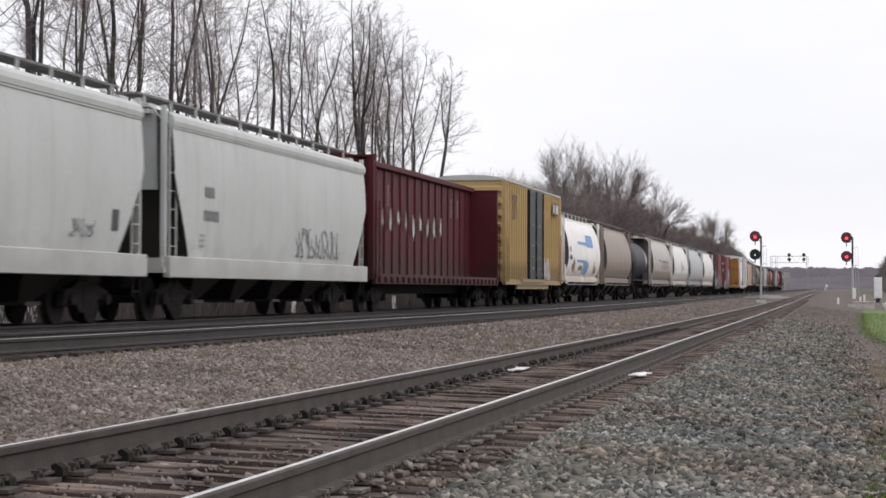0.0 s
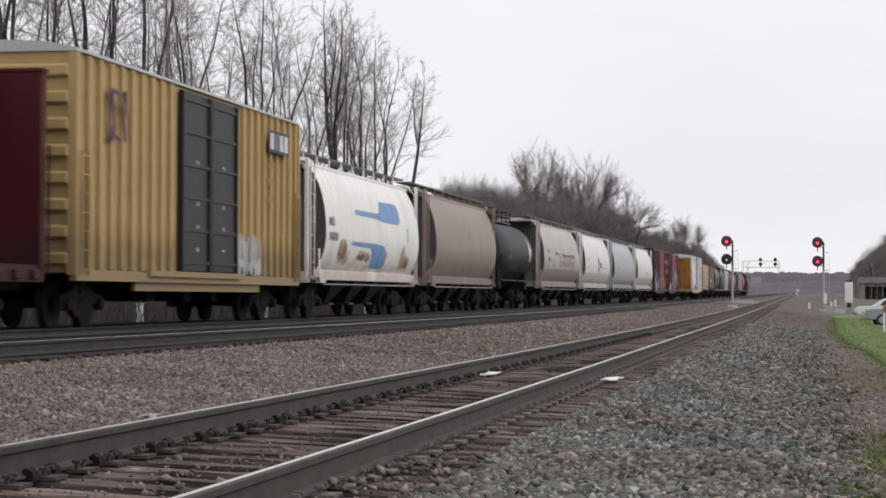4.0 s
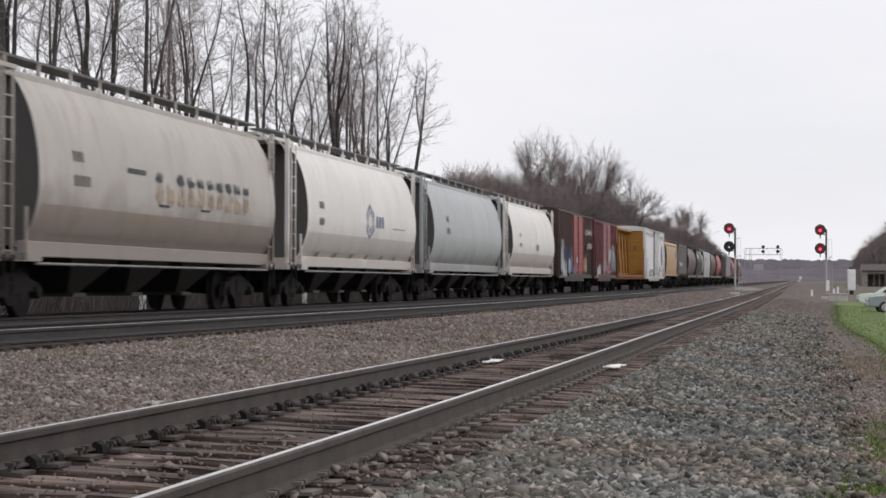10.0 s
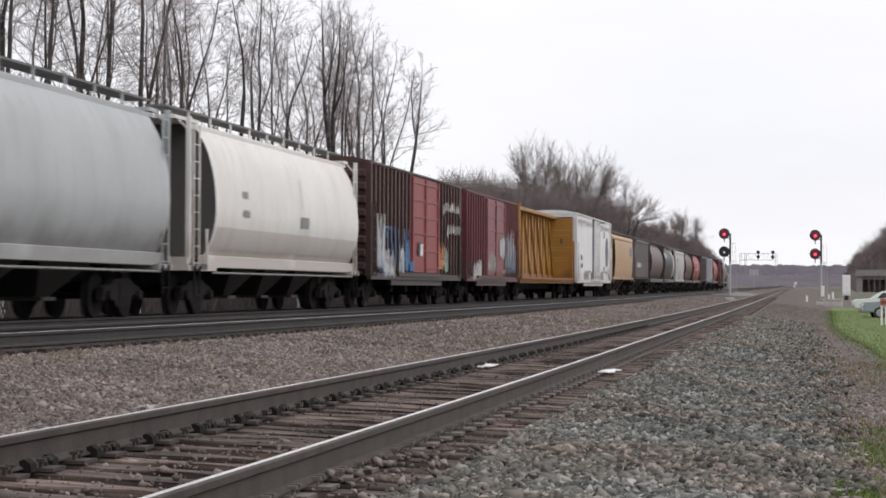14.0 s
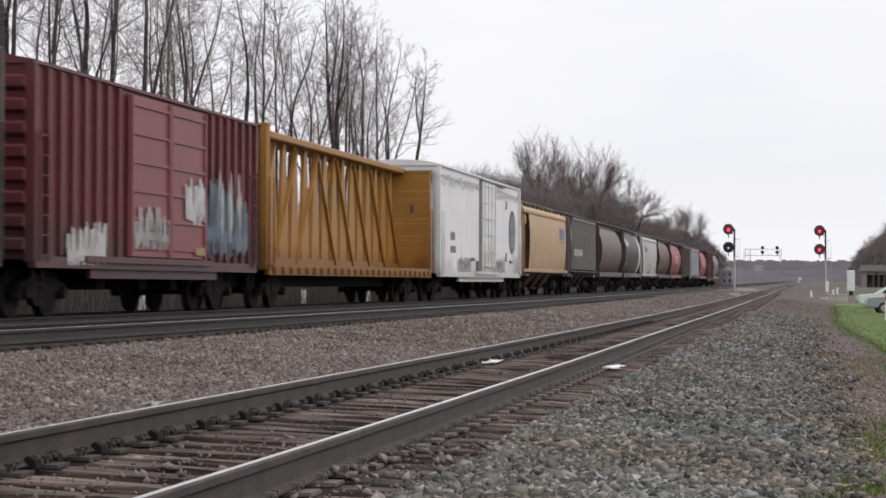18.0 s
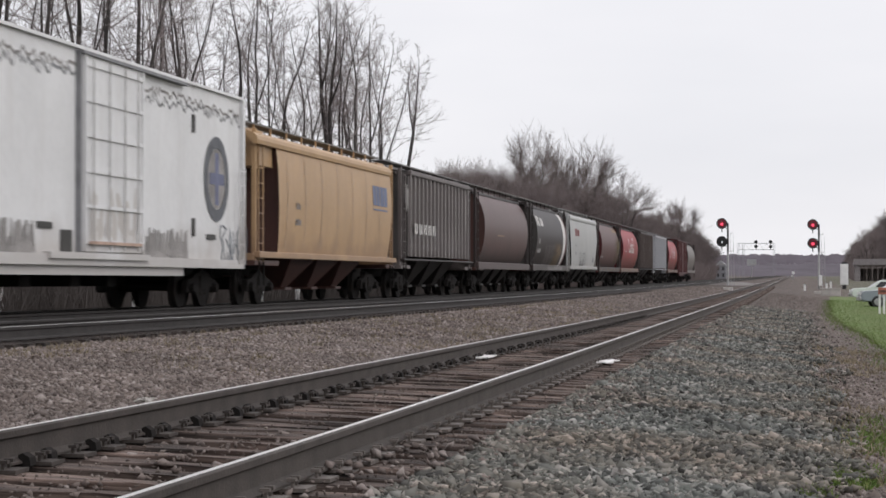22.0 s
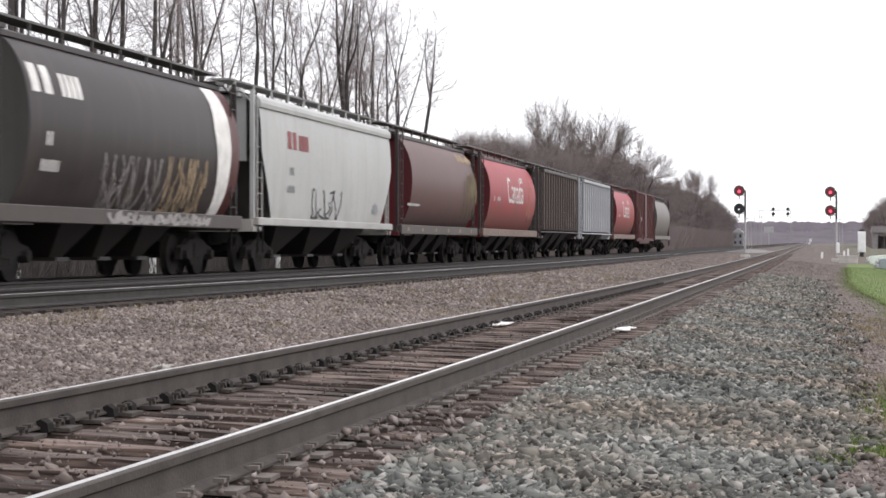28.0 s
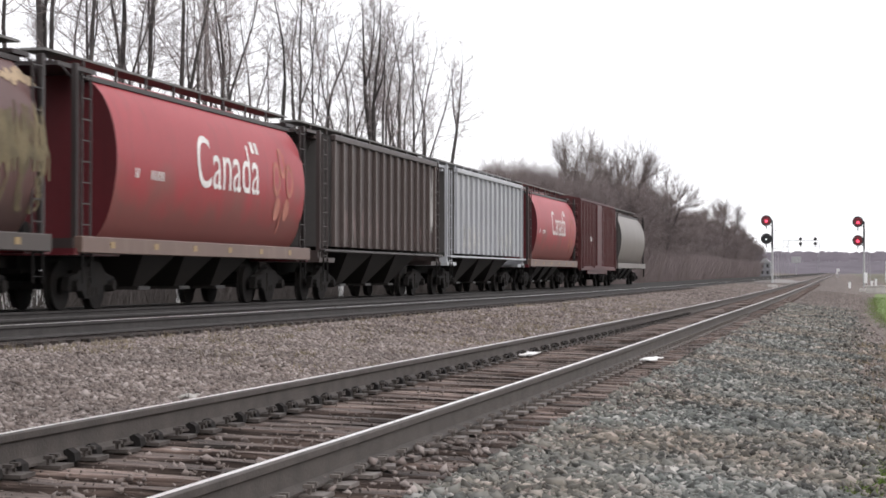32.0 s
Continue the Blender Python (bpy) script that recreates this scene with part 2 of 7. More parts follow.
def glow_mat(name, color, strength):
    m = bpy.data.materials.new(name)
    m.use_nodes = True
    b = m.node_tree.nodes["Principled BSDF"]
    b.inputs["Base Color"].default_value = (*color, 1)
    b.inputs["Emission Color"].default_value = (*color, 1)
    b.inputs["Emission Strength"].default_value = strength
    return m


M = {
    "ground": ground_mat(),
    "stone": stone_mat("grey_ballast", [(0.024, 0.023, 0.021), (0.07, 0.073, 0.067), (0.108, 0.114, 0.104), (0.15, 0.152, 0.138), (0.3, 0.29, 0.27)], (1.15, 0.98, 0.88)),
    "stone_brown": stone_mat("brown_ballast", [(0.0765, 0.0594, 0.0524), (0.134, 0.106, 0.0946), (0.164, 0.132, 0.118), (0.192, 0.157, 0.142), (0.306, 0.267, 0.247)]),
    "rail": mat("rail_side", (0.0731, 0.0602, 0.0533), 0.75, 0.3, 0.35, 4, 0.2),
    "rail_top": mat("rail_head", (0.8, 0.78, 0.76), 0.3, 1.0, 0.15, 3),
    "tie": wood_mat("weathered_tie", (0.151, 0.114, 0.098), (0.0407, 0.0301, 0.0259)),
    "tie_dark": wood_mat("dark_tie", (0.0525, 0.042, 0.0375), (0.0188, 0.015, 0.0135)),
    "under": mat("underframe_black", (0.0124, 0.0109, 0.0102), 0.85, 0.1, 0.4, 2, 0.2),
    "wheel": mat("wheel_steel", (0.0252, 0.0216, 0.0192), 0.7, 0.4, 0.4, 4),
    "black": mat("signal_black", (0.012, 0.012, 0.013), 0.5, 0, 0.3, 5),
    "mast": mat("aluminium_mast", (0.42, 0.42, 0.42), 0.5, 0.3, 0.25, 2),
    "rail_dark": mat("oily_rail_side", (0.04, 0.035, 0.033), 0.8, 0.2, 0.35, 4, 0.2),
    "gear": mat("greasy_black_gear", (0.012, 0.0108, 0.0105), 0.9, 0, 0.4, 3, 0.2, second=(0.016, 0.0125, 0.011)),
    "red_light": glow_mat("red_lamp", (1.0, 0.06, 0.12), 1.5),
    "red_bloom": mat("dim_red_bloom", (0.16, 0.012, 0.02), 0.15, 0, 0.1, 4),
    "bark": mat("bare_bark", (0.062, 0.0533, 0.0515), 0.95, 0, 0.4, 2, 0.3, per_object=0.3),
    "twig": mat("bare_twigs", (0.25, 0.213, 0.209), 0.95, 0, 0.3, 0.4, per_object=0.25),
    "far_twig": mat("far_twigs", (0.194, 0.158, 0.156), 0.95, 0, 0.3, 0.1, second=(0.168, 0.139, 0.131), per_object=0.2),
    "hill": mat("far_hill", (0.0984, 0.082, 0.0989), 1.0, 0, 0.3, 0.05, 0.0, second=(0.0697, 0.0574, 0.0705)),
    "grass": mat("spring_grass", (0.092, 0.15, 0.026), 0.95, 0, 0.3, 0.5, second=(0.105, 0.122, 0.034)),
    "concrete": mat("pale_concrete", (0.45, 0.43, 0.4), 0.9, 0, 0.25, 2, 0.2),
    "white": mat("white_paint", (0.75, 0.75, 0.74), 0.6, 0, 0.15, 2),
    "plate": mat("worn_tie_plate", (0.161, 0.138, 0.124), 0.7, 0.3, 0.35, 5, 0.2),
    "stone_dirt": stone_mat("dirty_stone", [(0.0542, 0.0397, 0.0349), (0.102, 0.0795, 0.0698), (0.144, 0.114, 0.0998), (0.205, 0.169, 0.15)]),
    "stone_dark": stone_mat("dark_stone", [(0.018, 0.0168, 0.0162), (0.036, 0.033, 0.0312), (0.06, 0.0558, 0.0528)]),
    "lens_glint": glow_mat("pale_lens_glint", (0.8, 0.85, 0.85), 0.6),
    "steel": mat("grey_steel", (0.28, 0.28, 0.3), 0.7, 0.2, 0.2, 1),
    "far_bark": mat("far_bark", (0.075, 0.0638, 0.0585), 0.95, 0, 0.3, 1, per_object=0.25),
    "blade": stone_mat("grass_blade", [(0.06, 0.105, 0.016), (0.09, 0.15, 0.024), (0.11, 0.155, 0.03), (0.13, 0.13, 0.05)]),
    "straw": stone_mat("dead_grass", [(0.12, 0.095, 0.06), (0.2, 0.16, 0.1), (0.26, 0.22, 0.15)]),
    "car_pale": mat("pale_green_car_paint", (0.55, 0.6, 0.55), 0.3, 0, 0.05, 1),
    "car_glass": mat("dark_car_glass", (0.02, 0.022, 0.024), 0.08, 0, 0.05, 1),
    "sign_red": mat("red_brown_sign", (0.4, 0.14, 0.1), 0.7, 0, 0.2, 3),
    "sign_dark": mat("dark_sign_marks", (0.12, 0.05, 0.04), 0.7, 0, 0.2, 3),
    "shed": mat("weathered_siding", (0.2, 0.17, 0.16), 0.9, 0, 0.3, 1, 0.2),
    "shed_roof": mat("grey_shingle", (0.24, 0.22, 0.22), 0.9, 0, 0.25, 2, 0.2),
    "dust": mat("pale_gravel_dust", (0.22, 0.2, 0.19), 0.95, 0, 0.3, 0.4),
    "car_grey": mat("blue_grey_car_paint", (0.2, 0.23, 0.25), 0.3, 0, 0.05, 1),
    "paper": mat("white_rag", (0.75, 0.73, 0.72), 0.9, 0, 0.2, 9),
}


# ---- mesh helpers ----
def mesh_of(bm, name, material, smooth=False):
    me = bpy.data.meshes.new(name)
    bm.normal_update()
    bm.to_mesh(me)
    bm.free()
    if material:
        me.materials.append(material)
    if smooth:
        for p in me.polygons:
            p.use_smooth = True
    return me


def part(name, bm, material, parent=None, label="", smooth=False):
    ob = new(name, mesh_of(bm, name, material, smooth))
    ob.parent = parent
    if label:
        tagged(ob, label)
    return ob


def raw(name, verts, faces, material, parent=None):
    me = bpy.data.meshes.new(name)
    me.from_pydata(verts, [], faces)
    me.materials.append(material)
    ob = new(name, me)
    ob.parent = parent
    return ob


def box(x0, x1, y0, y1, z0, z1, bm=None, bevel=0.0):
    bm = bm or bmesh.new()
    v = [bm.verts.new(c) for c in ((x0, y0, z0), (x1, y0, z0), (x1, y1, z0), (x0, y1, z0),
                                   (x0, y0, z1), (x1, y0, z1), (x1, y1, z1), (x0, y1, z1))]
    for f in ((3, 2, 1, 0), (4, 5, 6, 7), (0, 1, 5, 4), (1, 2, 6, 5), (2, 3, 7, 6), (3, 0, 4, 7)):
        bm.faces.new([v[i] for i in f])
    if bevel:
        bmesh.ops.bevel(bm, geom=list(bm.edges), offset=bevel, segments=1, affect="EDGES")
    return bm


def tube(p0, p1, r0, r1=None, seg=6, bm=None):
    bm = bm or bmesh.new()
    p0, p1 = Vector(p0), Vector(p1)
    r1 = r0 if r1 is None else r1
    d = (p1 - p0).normalized()
    a = d.orthogonal().normalized()
    b = d.cross(a)
    rings = []
    for p, r in ((p0, r0), (p1, r1)):
        rings.append([bm.verts.new(p + (a * math.cos(2 * math.pi * i / seg) + b * math.sin(2 * math.pi * i / seg)) * r) for i in range(seg)])
    for i in range(seg):
        j = (i + 1) % seg
        bm.faces.new((rings[0][i], rings[0][j], rings[1][j], rings[1][i]))
    bm.faces.new(rings[0][::-1])
    bm.faces.new(rings[1])
    return bm


def prism(outline, y0, y1, bm=None, steps=1, caps=True):
    """A closed outline of (x, z) drawn out along y."""
    bm = bm or bmesh.new()
    rows = []
    for k in range(steps + 1):
        y = y0 + (y1 - y0) * k / steps
        rows.append([bm.verts.new((x, y, z)) for x, z in outline])
    n = len(outline)
    for a, b in zip(rows, rows[1:]):
        for i in range(n):
            j = (i + 1) % n
            bm.faces.new((a[i], a[j], b[j], b[i]))
    if caps:
        bm.faces.new(rows[0][::-1])
        bm.faces.new(rows[-1])
    bmesh.ops.recalc_face_normals(bm, faces=bm.faces)
    return bm


def thing(name, label, category, group="", x=0, y=0, z=0, rz=0):
    ob = new(name)
    ob.matrix_world = pose(x, y, z, 0, 0, rz)
    return tagged(ob, label, category, group)


# ---- heights ----
def rail_z(y):
    """Top of the nearest track's farther rail."""
    y = max(y, -20)
    return 0.135 + 0.32 * math.exp(-y / 50)


def line_z(y):
    """Top of the rails of the two far tracks."""
    y = max(y, 12)
    return 0.33 + 0.33 * math.exp(-y / 45)


def ease(a, b, v):
    k = min(1, max(0, (v - a) / (b - a)))
    return k * k * (3 - 2 * k)


def cant(y):
    """How far the nearest rail lies above its twin."""
    return -0.065 + 0.045 * ease(8, 45, y)


NEAR, SECOND, TRAIN = -3.3, -11.1, -14.87
SLANT = 0.005  # the far tracks draw nearer by this much for each metre


def ground_z(x, y):
    near = rail_z(y) - 0.32
    far = line_z(min(y, 900)) - 0.27
    if x < NEAR:
        k = ease(1.6, 6.2, NEAR - x)
        z = near + (far - near) * k
        if x < TRAIN - 2.2:
            z -= 0.5 * ease(2.2, 6.0, TRAIN - x)
        if x < -24:
            z += 1.2 * ease(24, 60, -x)
    else:
        z = near - 0.3 * ease(1.4, 5.0, x - NEAR)
        z -= 0.25 * ease(5.0, 14.0, x - NEAR)
        z += 0.5 * ease(190, 300, y) * ease(4, 9, x - NEAR)
    return z


# ---- ground ----
def ground():
    xs = [-4000, -1500, -600, -250, -120, -80, -60, -45, -36, -30, -26, -23, -21, -19, -17.5, -16.5, -15, -13, -11.5, -10, -9, -8, -7, -6, -5.2, -4.7,
          -4, -3.3, -2.5, -1.9, -1.3, -0.6, 0, 0.6, 1.2, 2, 3, 4, 6, 8, 11, 15, 20, 30, 50, 90, 160, 400, 1200, 4000]
    ys = [-600, -300, -100, -40, -15, -5, 0, 4, 8, 12, 16, 20, 25, 30, 36, 44, 52, 62, 74, 90, 110, 135, 165, 200, 250, 320, 420, 560, 800, 1200, 2000, 4500]
    verts = [(x, y, ground_z(x, y)) for y in ys for x in xs]
    w = len(xs)
    faces = [(j * w + i, j * w + i + 1, (j + 1) * w + i + 1, (j + 1) * w + i) for j in range(len(ys) - 1) for i in range(w - 1)]
    ob = raw("ground", verts, faces, M["ground"])
    tagged(ob, "brown-grey gravel ground beside the railway", "ground", kind="structure")


ground()
RAIL = [(-0.07, 0), (0.07, 0), (0.07, 0.012), (0.012, 0.035), (0.01, 0.125), (0.036, 0.14), (0.037, 0.172), (0.031, 0.178), (0.018, 0.181), (-0.018, 0.181), (-0.031, 0.178), (-0.037, 0.172),
        (-0.036, 0.14), (-0.01, 0.125), (-0.012, 0.035), (-0.07, 0.012)]


def rail_run(name, x, height, ys, parent, slant=0.0, polished=(8,), steel="rail"):
    bm = bmesh.new()
    rows = [[bm.verts.new((x + slant * min(y, 700) + px, y, height(y) - 0.18 + pz)) for px, pz in RAIL] for y in ys]
    n = len(RAIL)
    for a, b in zip(rows, rows[1:]):
        for i in range(n):
            f = bm.faces.new((a[i], a[(i + 1) % n], b[(i + 1) % n], b[i]))
            if i in polished:
                f.material_index = 1
    bmesh.ops.recalc_face_normals(bm, faces=bm.faces)
    ob = part(name, bm, M[steel], parent)
    ob.data.materials.append(M["rail_top"])
    return ob


YS = [-450, -200, -60, -30, -10, 0, 5, 10, 15, 20, 26, 33, 42, 52, 65, 80, 100, 130, 170, 220, 300, 420, 600, 900, 1500]
tracks = {}
for key, cx, hz, txt in (("near", NEAR, rail_z, "worn railway track with polished rails on old wooden sleepers"),
                         ("second", SECOND, line_z, "dark railway track with a polished rail beside the moving cars"),
                         ("train", TRAIN, line_z, "dark railway track under the freight cars")):
    t_ob = tagged(new("track_" + key), txt, "railway track", kind="structure")
    tracks[key] = t_ob
    for side in (-0.7525, 0.7525):
        if key == "near":
            rail_run("rail", cx + side, (lambda y: rail_z(y) + cant(y)) if side > 0 else rail_z, YS, t_ob)
        else:
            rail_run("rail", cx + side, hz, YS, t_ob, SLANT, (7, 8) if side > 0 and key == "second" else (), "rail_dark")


# ---- the freight train ----
def paint(name, color, grime=(0.16, 0.13, 0.11), vary=0.1, rough=0.45, streak=True, dust=None):
    m = mat(name, color, rough, 0, vary, 0.5, 0.0, grime=grime, streak=streak, dust=dust)
    m.node_tree.nodes["Principled BSDF"].inputs["Specular IOR Level"].default_value = 0.25 if rough > 0.42 else 0.5
    return m


M["gear"].node_tree.nodes["Principled BSDF"].inputs["Specular IOR Level"].default_value = 0.2
M["under"].node_tree.nodes["Principled BSDF"].inputs["Specular IOR Level"].default_value = 0.2
P = {
    "pale_grey": paint("pale_grey_paint", (0.452, 0.46, 0.452), (0.296, 0.292, 0.281), dust=((0.3, 0.29, 0.275), 1.75)),
    "oxide": paint("oxide_red_paint", (0.0663, 0.00624, 0.0105), (0.0351, 0.00858, 0.0109), dust=((0.0312, 0.00936, 0.0101), 2.2), rough=0.6),
    "yellow": paint("faded_yellow_paint", (0.423, 0.295, 0.129), (0.272, 0.166, 0.0756), dust=((0.218, 0.151, 0.0756), 2.3)),
    "door_black": paint("black_door_paint", (0.013, 0.013, 0.0135), (0.04, 0.037, 0.034)),
    "white_rust": paint("white_paint_stained", (0.774, 0.756, 0.729), (0.54, 0.477, 0.423), dust=((0.42, 0.34, 0.29), 1.9)),
    "taupe": paint("taupe_grey_paint", (0.264, 0.21, 0.174), (0.216, 0.156, 0.12), dust=((0.17, 0.135, 0.115), 2.1)),
    "tank": paint("tank_black_paint", (0.0096, 0.0103, 0.015), (0.0224, 0.0218, 0.025), rough=0.5),
    "beige": paint("beige_paint", (0.426, 0.394, 0.365), (0.23, 0.193, 0.164), dust=((0.2, 0.165, 0.145), 2.45)),
    "cream": paint("cream_paint", (0.671, 0.648, 0.624), (0.49, 0.45, 0.418), dust=((0.376, 0.334, 0.301), 2.15)),
    "blue_grey": paint("blue_grey_paint", (0.39, 0.404, 0.41), (0.265, 0.261, 0.257), dust=((0.22, 0.21, 0.2), 2.0)),
    "sp_brown": paint("brown_boxcar_paint", (0.068, 0.036, 0.0336), (0.04, 0.028, 0.028), dust=((0.04, 0.0288, 0.0272), 2.2)),
    "sp_door": paint("red_door_paint", (0.238, 0.0475, 0.0475), (0.127, 0.0475, 0.0475)),
    "maroon": paint("maroon_boxcar_paint", (0.119, 0.0313, 0.0362), (0.0593, 0.0279, 0.0313), dust=((0.0697, 0.0369, 0.0369), 2.2)),
    "maroon_door": paint("faded_maroon_door_paint", (0.209, 0.0673, 0.0748), (0.113, 0.0636, 0.0673)),
    "centre_yellow": paint("orange_yellow_paint", (0.2958, 0.1431, 0.03085), (0.1734, 0.06502, 0.0151), dust=((0.1445, 0.05852, 0.01373), 2.0)),
    "reefer": paint("white_refrigerator_paint", (0.684, 0.68, 0.684), (0.513, 0.492, 0.479), dust=((0.419, 0.391, 0.372), 1.85)),
    "tan": paint("tan_orange_paint", (0.427, 0.278, 0.154), (0.325, 0.21, 0.128), dust=((0.266, 0.171, 0.109), 2.0)),
    "rib_brown": paint("dusty_brown_paint", (0.222, 0.201, 0.198), (0.156, 0.138, 0.126)),
    "cyl_brown": paint("brown_hopper_paint", (0.11, 0.07, 0.067), (0.085, 0.06, 0.056), dust=((0.07, 0.055, 0.052), 2.3)),
    "cp_black": paint("dark_brown_black_paint", (0.0288, 0.0216, 0.0216), (0.06, 0.0464, 0.0424), dust=((0.06, 0.05, 0.046), 2.1)),
    "cp_white": paint("white_hopper_paint", (0.3876, 0.3876, 0.3808), (0.2712, 0.2584, 0.2456), dust=((0.272, 0.255, 0.238), 1.75)),
    "cyl_tan": paint("tan_brown_paint", (0.09468, 0.04568, 0.04157), (0.08274, 0.04627, 0.04283), dust=((0.05966, 0.03768, 0.03448), 2.3)),
    "canada_red": paint("bright_red_paint", (0.282, 0.0297, 0.0375), (0.164, 0.0313, 0.0328), dust=((0.147, 0.0644, 0.0552), 2.75)),
    "rib_dark": paint("dark_olive_brown_paint", (0.05, 0.037, 0.035), (0.09, 0.072, 0.066)),
    "rib_grey": paint("weathered_grey_paint", (0.36, 0.364, 0.382), (0.202, 0.198, 0.202)),
    "box_red": paint("dark_red_boxcar_paint", (0.0765, 0.0224, 0.0224), (0.0382, 0.0191, 0.0191)),
    "end_beige": paint("grey_beige_paint", (0.1552, 0.1384, 0.1264), (0.1008, 0.084, 0.0756)),
    "end_red": paint("dark_red_end_paint", (0.08, 0.0112, 0.0144), (0.032, 0.0104, 0.0112)),
    "end_brown": paint("dark_brown_end_paint", (0.07, 0.035, 0.03), (0.035, 0.022, 0.02)),
    "dark_trim": paint("dark_trim_paint", (0.035, 0.028, 0.027), (0.02, 0.017, 0.016)),
    "dusty_red": paint("dusty_red_sill_paint", (0.13, 0.085, 0.07), (0.2, 0.15, 0.12)),
    "dusty_brown_sill": paint("dusty_brown_sill_paint", (0.05376, 0.042, 0.03818), (0.0714, 0.0609, 0.05544)),
    # the shade on the rounded cars' ends, put into the paint's colour
    "end_shade": paint("end_shade_paint", (0.0735, 0.0683, 0.0656), (0.0446, 0.041, 0.0383)),
    "outlet": paint("dark_outlet_paint", (0.021, 0.018, 0.0165), (0.01, 0.009, 0.0085)),
    "rib_panel": paint("dark_brown_panel_paint", (0.124, 0.105, 0.102), (0.0744, 0.062, 0.0558)),
    "rib_edge": paint("dusty_rib_paint", (0.1, 0.078, 0.072), (0.06, 0.05, 0.046)),
    "band_dirt": paint("brown_road_dirt", (0.272, 0.228, 0.2), (0.16, 0.128, 0.108)),
    "band_dust": paint("pale_road_dust", (0.51, 0.48, 0.455), (0.357, 0.323, 0.297)),
    # the sloped ends' deep shade as a colour; vent plates use it too
    "deep_shade": paint("deep_shade_end_paint", (0.042, 0.0392, 0.0364), (0.021, 0.0189, 0.0175)),
    "ink": mat("dark_lettering", (0.06, 0.06, 0.065), 0.7, 0, 0.3, 3),
    "ink_grey": mat("faded_grey_lettering", (0.24, 0.24, 0.25), 0.7, 0, 0.3, 3),
    "chalk": mat("white_lettering", (0.72, 0.70, 0.68), 0.7, 0, 0.25, 3),
    "logo_blue": mat("blue_logo_paint", (0.17, 0.31, 0.56), 0.6, 0, 0.25, 1.5),
    "rust": mat("rust_stain", (0.36, 0.2, 0.14), 0.9, 0, 0.45, 2.0),
    "wheat": mat("faded_wheat_paint", (0.4, 0.155, 0.115), 0.8, 0, 0.35, 2.0),
    "spray_blue": mat("blue_spray_paint", (0.07, 0.18, 0.36), 0.7, 0, 0.4, 1.5),
    "spray_orange": mat("orange_spray_paint", (0.5, 0.22, 0.1), 0.7, 0, 0.4, 1.5),
    "spray_pale": mat("pale_spray_paint", (0.5, 0.49, 0.48), 0.7, 0, 0.4, 1.5),
    "spray_green": mat("green_spray_paint", (0.2, 0.32, 0.25), 0.7, 0, 0.4, 1.5),
    "spray_purple": mat("purple_spray_paint", (0.1, 0.045, 0.1), 0.7, 0, 0.4, 1.5),
    "spray_slate": mat("slate_spray_paint", (0.12, 0.15, 0.19), 0.7, 0, 0.4, 1.5),
    "spray_dusty": mat("dusty_spray_paint", (0.33, 0.31, 0.3), 0.8, 0, 0.4, 1.5),
    "rust_pale": mat("pale_rust_stain", (0.5, 0.36, 0.29), 0.9, 0, 0.35, 2.0),
    "warm_dust": mat("warm_dust", (0.42, 0.325, 0.255), 0.95, 0, 0.3, 1.5),
    "pale_blue": mat("faded_blue_paint", (0.17, 0.19, 0.28), 0.7, 0, 0.25, 2),
    "ochre_ink": mat("ochre_print", (0.36, 0.2, 0.04), 0.8, 0, 0.2, 3),
    "emblem_grey": mat("grey_emblem_paint", (0.13, 0.135, 0.15), 0.7, 0, 0.3, 2),
    "emblem_blue": mat("blue_emblem_paint", (0.16, 0.17, 0.26), 0.7, 0, 0.3, 2),
    "stripe_red": mat("dull_red_paint", (0.26, 0.07, 0.075), 0.7, 0, 0.3, 2),
    "wheat_pale": mat("pale_wheat_paint", (0.34, 0.25, 0.16), 0.8, 0, 0.3, 2),
    "pipe_grey": mat("pale_grey_pipe_paint", (0.22, 0.21, 0.2), 0.7, 0, 0.3, 3),
    "spray_olive": mat("faded_olive_spray", (0.16, 0.125, 0.068), 0.85, 0, 0.5, 2),
    "board": mat("galvanised_grating", (0.2, 0.195, 0.19), 0.75, 0.2, 0.4, 3),
}

PROFILE = {
    "round": [(1.24, 1.28), (1.37, 1.48), (1.47, 1.7), (1.545, 1.95), (1.587, 2.2), (1.6, 2.45), (1.582, 2.8), (1.52, 3.25), (1.38, 3.75), (1.17, 4.15), (1.0, 4.36), (0.7, 4.44), (0, 4.48)],
    "cyl": [(1.17, 1.3), (1.38, 1.65), (1.53, 2.15), (1.6, 2.75), (1.56, 3.3), (1.43, 3.75), (1.22, 4.1), (0.95, 4.32), (0.6, 4.42), (0, 4.46)],
    "flat": [(1.5, 1.3), (1.56, 1.9), (1.6, 2.7), (1.585, 3.4), (1.54, 3.9), (1.5, 4.05), (1.47, 4.08), (1.3, 4.3), (0.7, 4.45), (0, 4.48)],
    "beam": [(0.47, 1.1), (0.47, 4.8)],
    "tank": [(0.9, 1.4), (1.2, 1.72), (1.38, 2.05), (1.47, 2.4), (1.48, 2.6), (1.47, 2.8), (1.38, 3.12), (1.2, 3.45), (0.95, 3.72), (0.5, 3.98)],
    "box": [(1.6, 0.8), (1.6, 5.2)],
    "plain": [(1.5, 0.8), (1.5, 5.2)],
    "ribface": [(1.61, 1.2), (1.61, 4.5)],
    "rib": [(1.5, 1.42), (1.5, 2.5), (1.5, 3.5), (1.5, 4.28), (1.44, 4.34), (0.9, 4.44), (0, 4.48)],
}


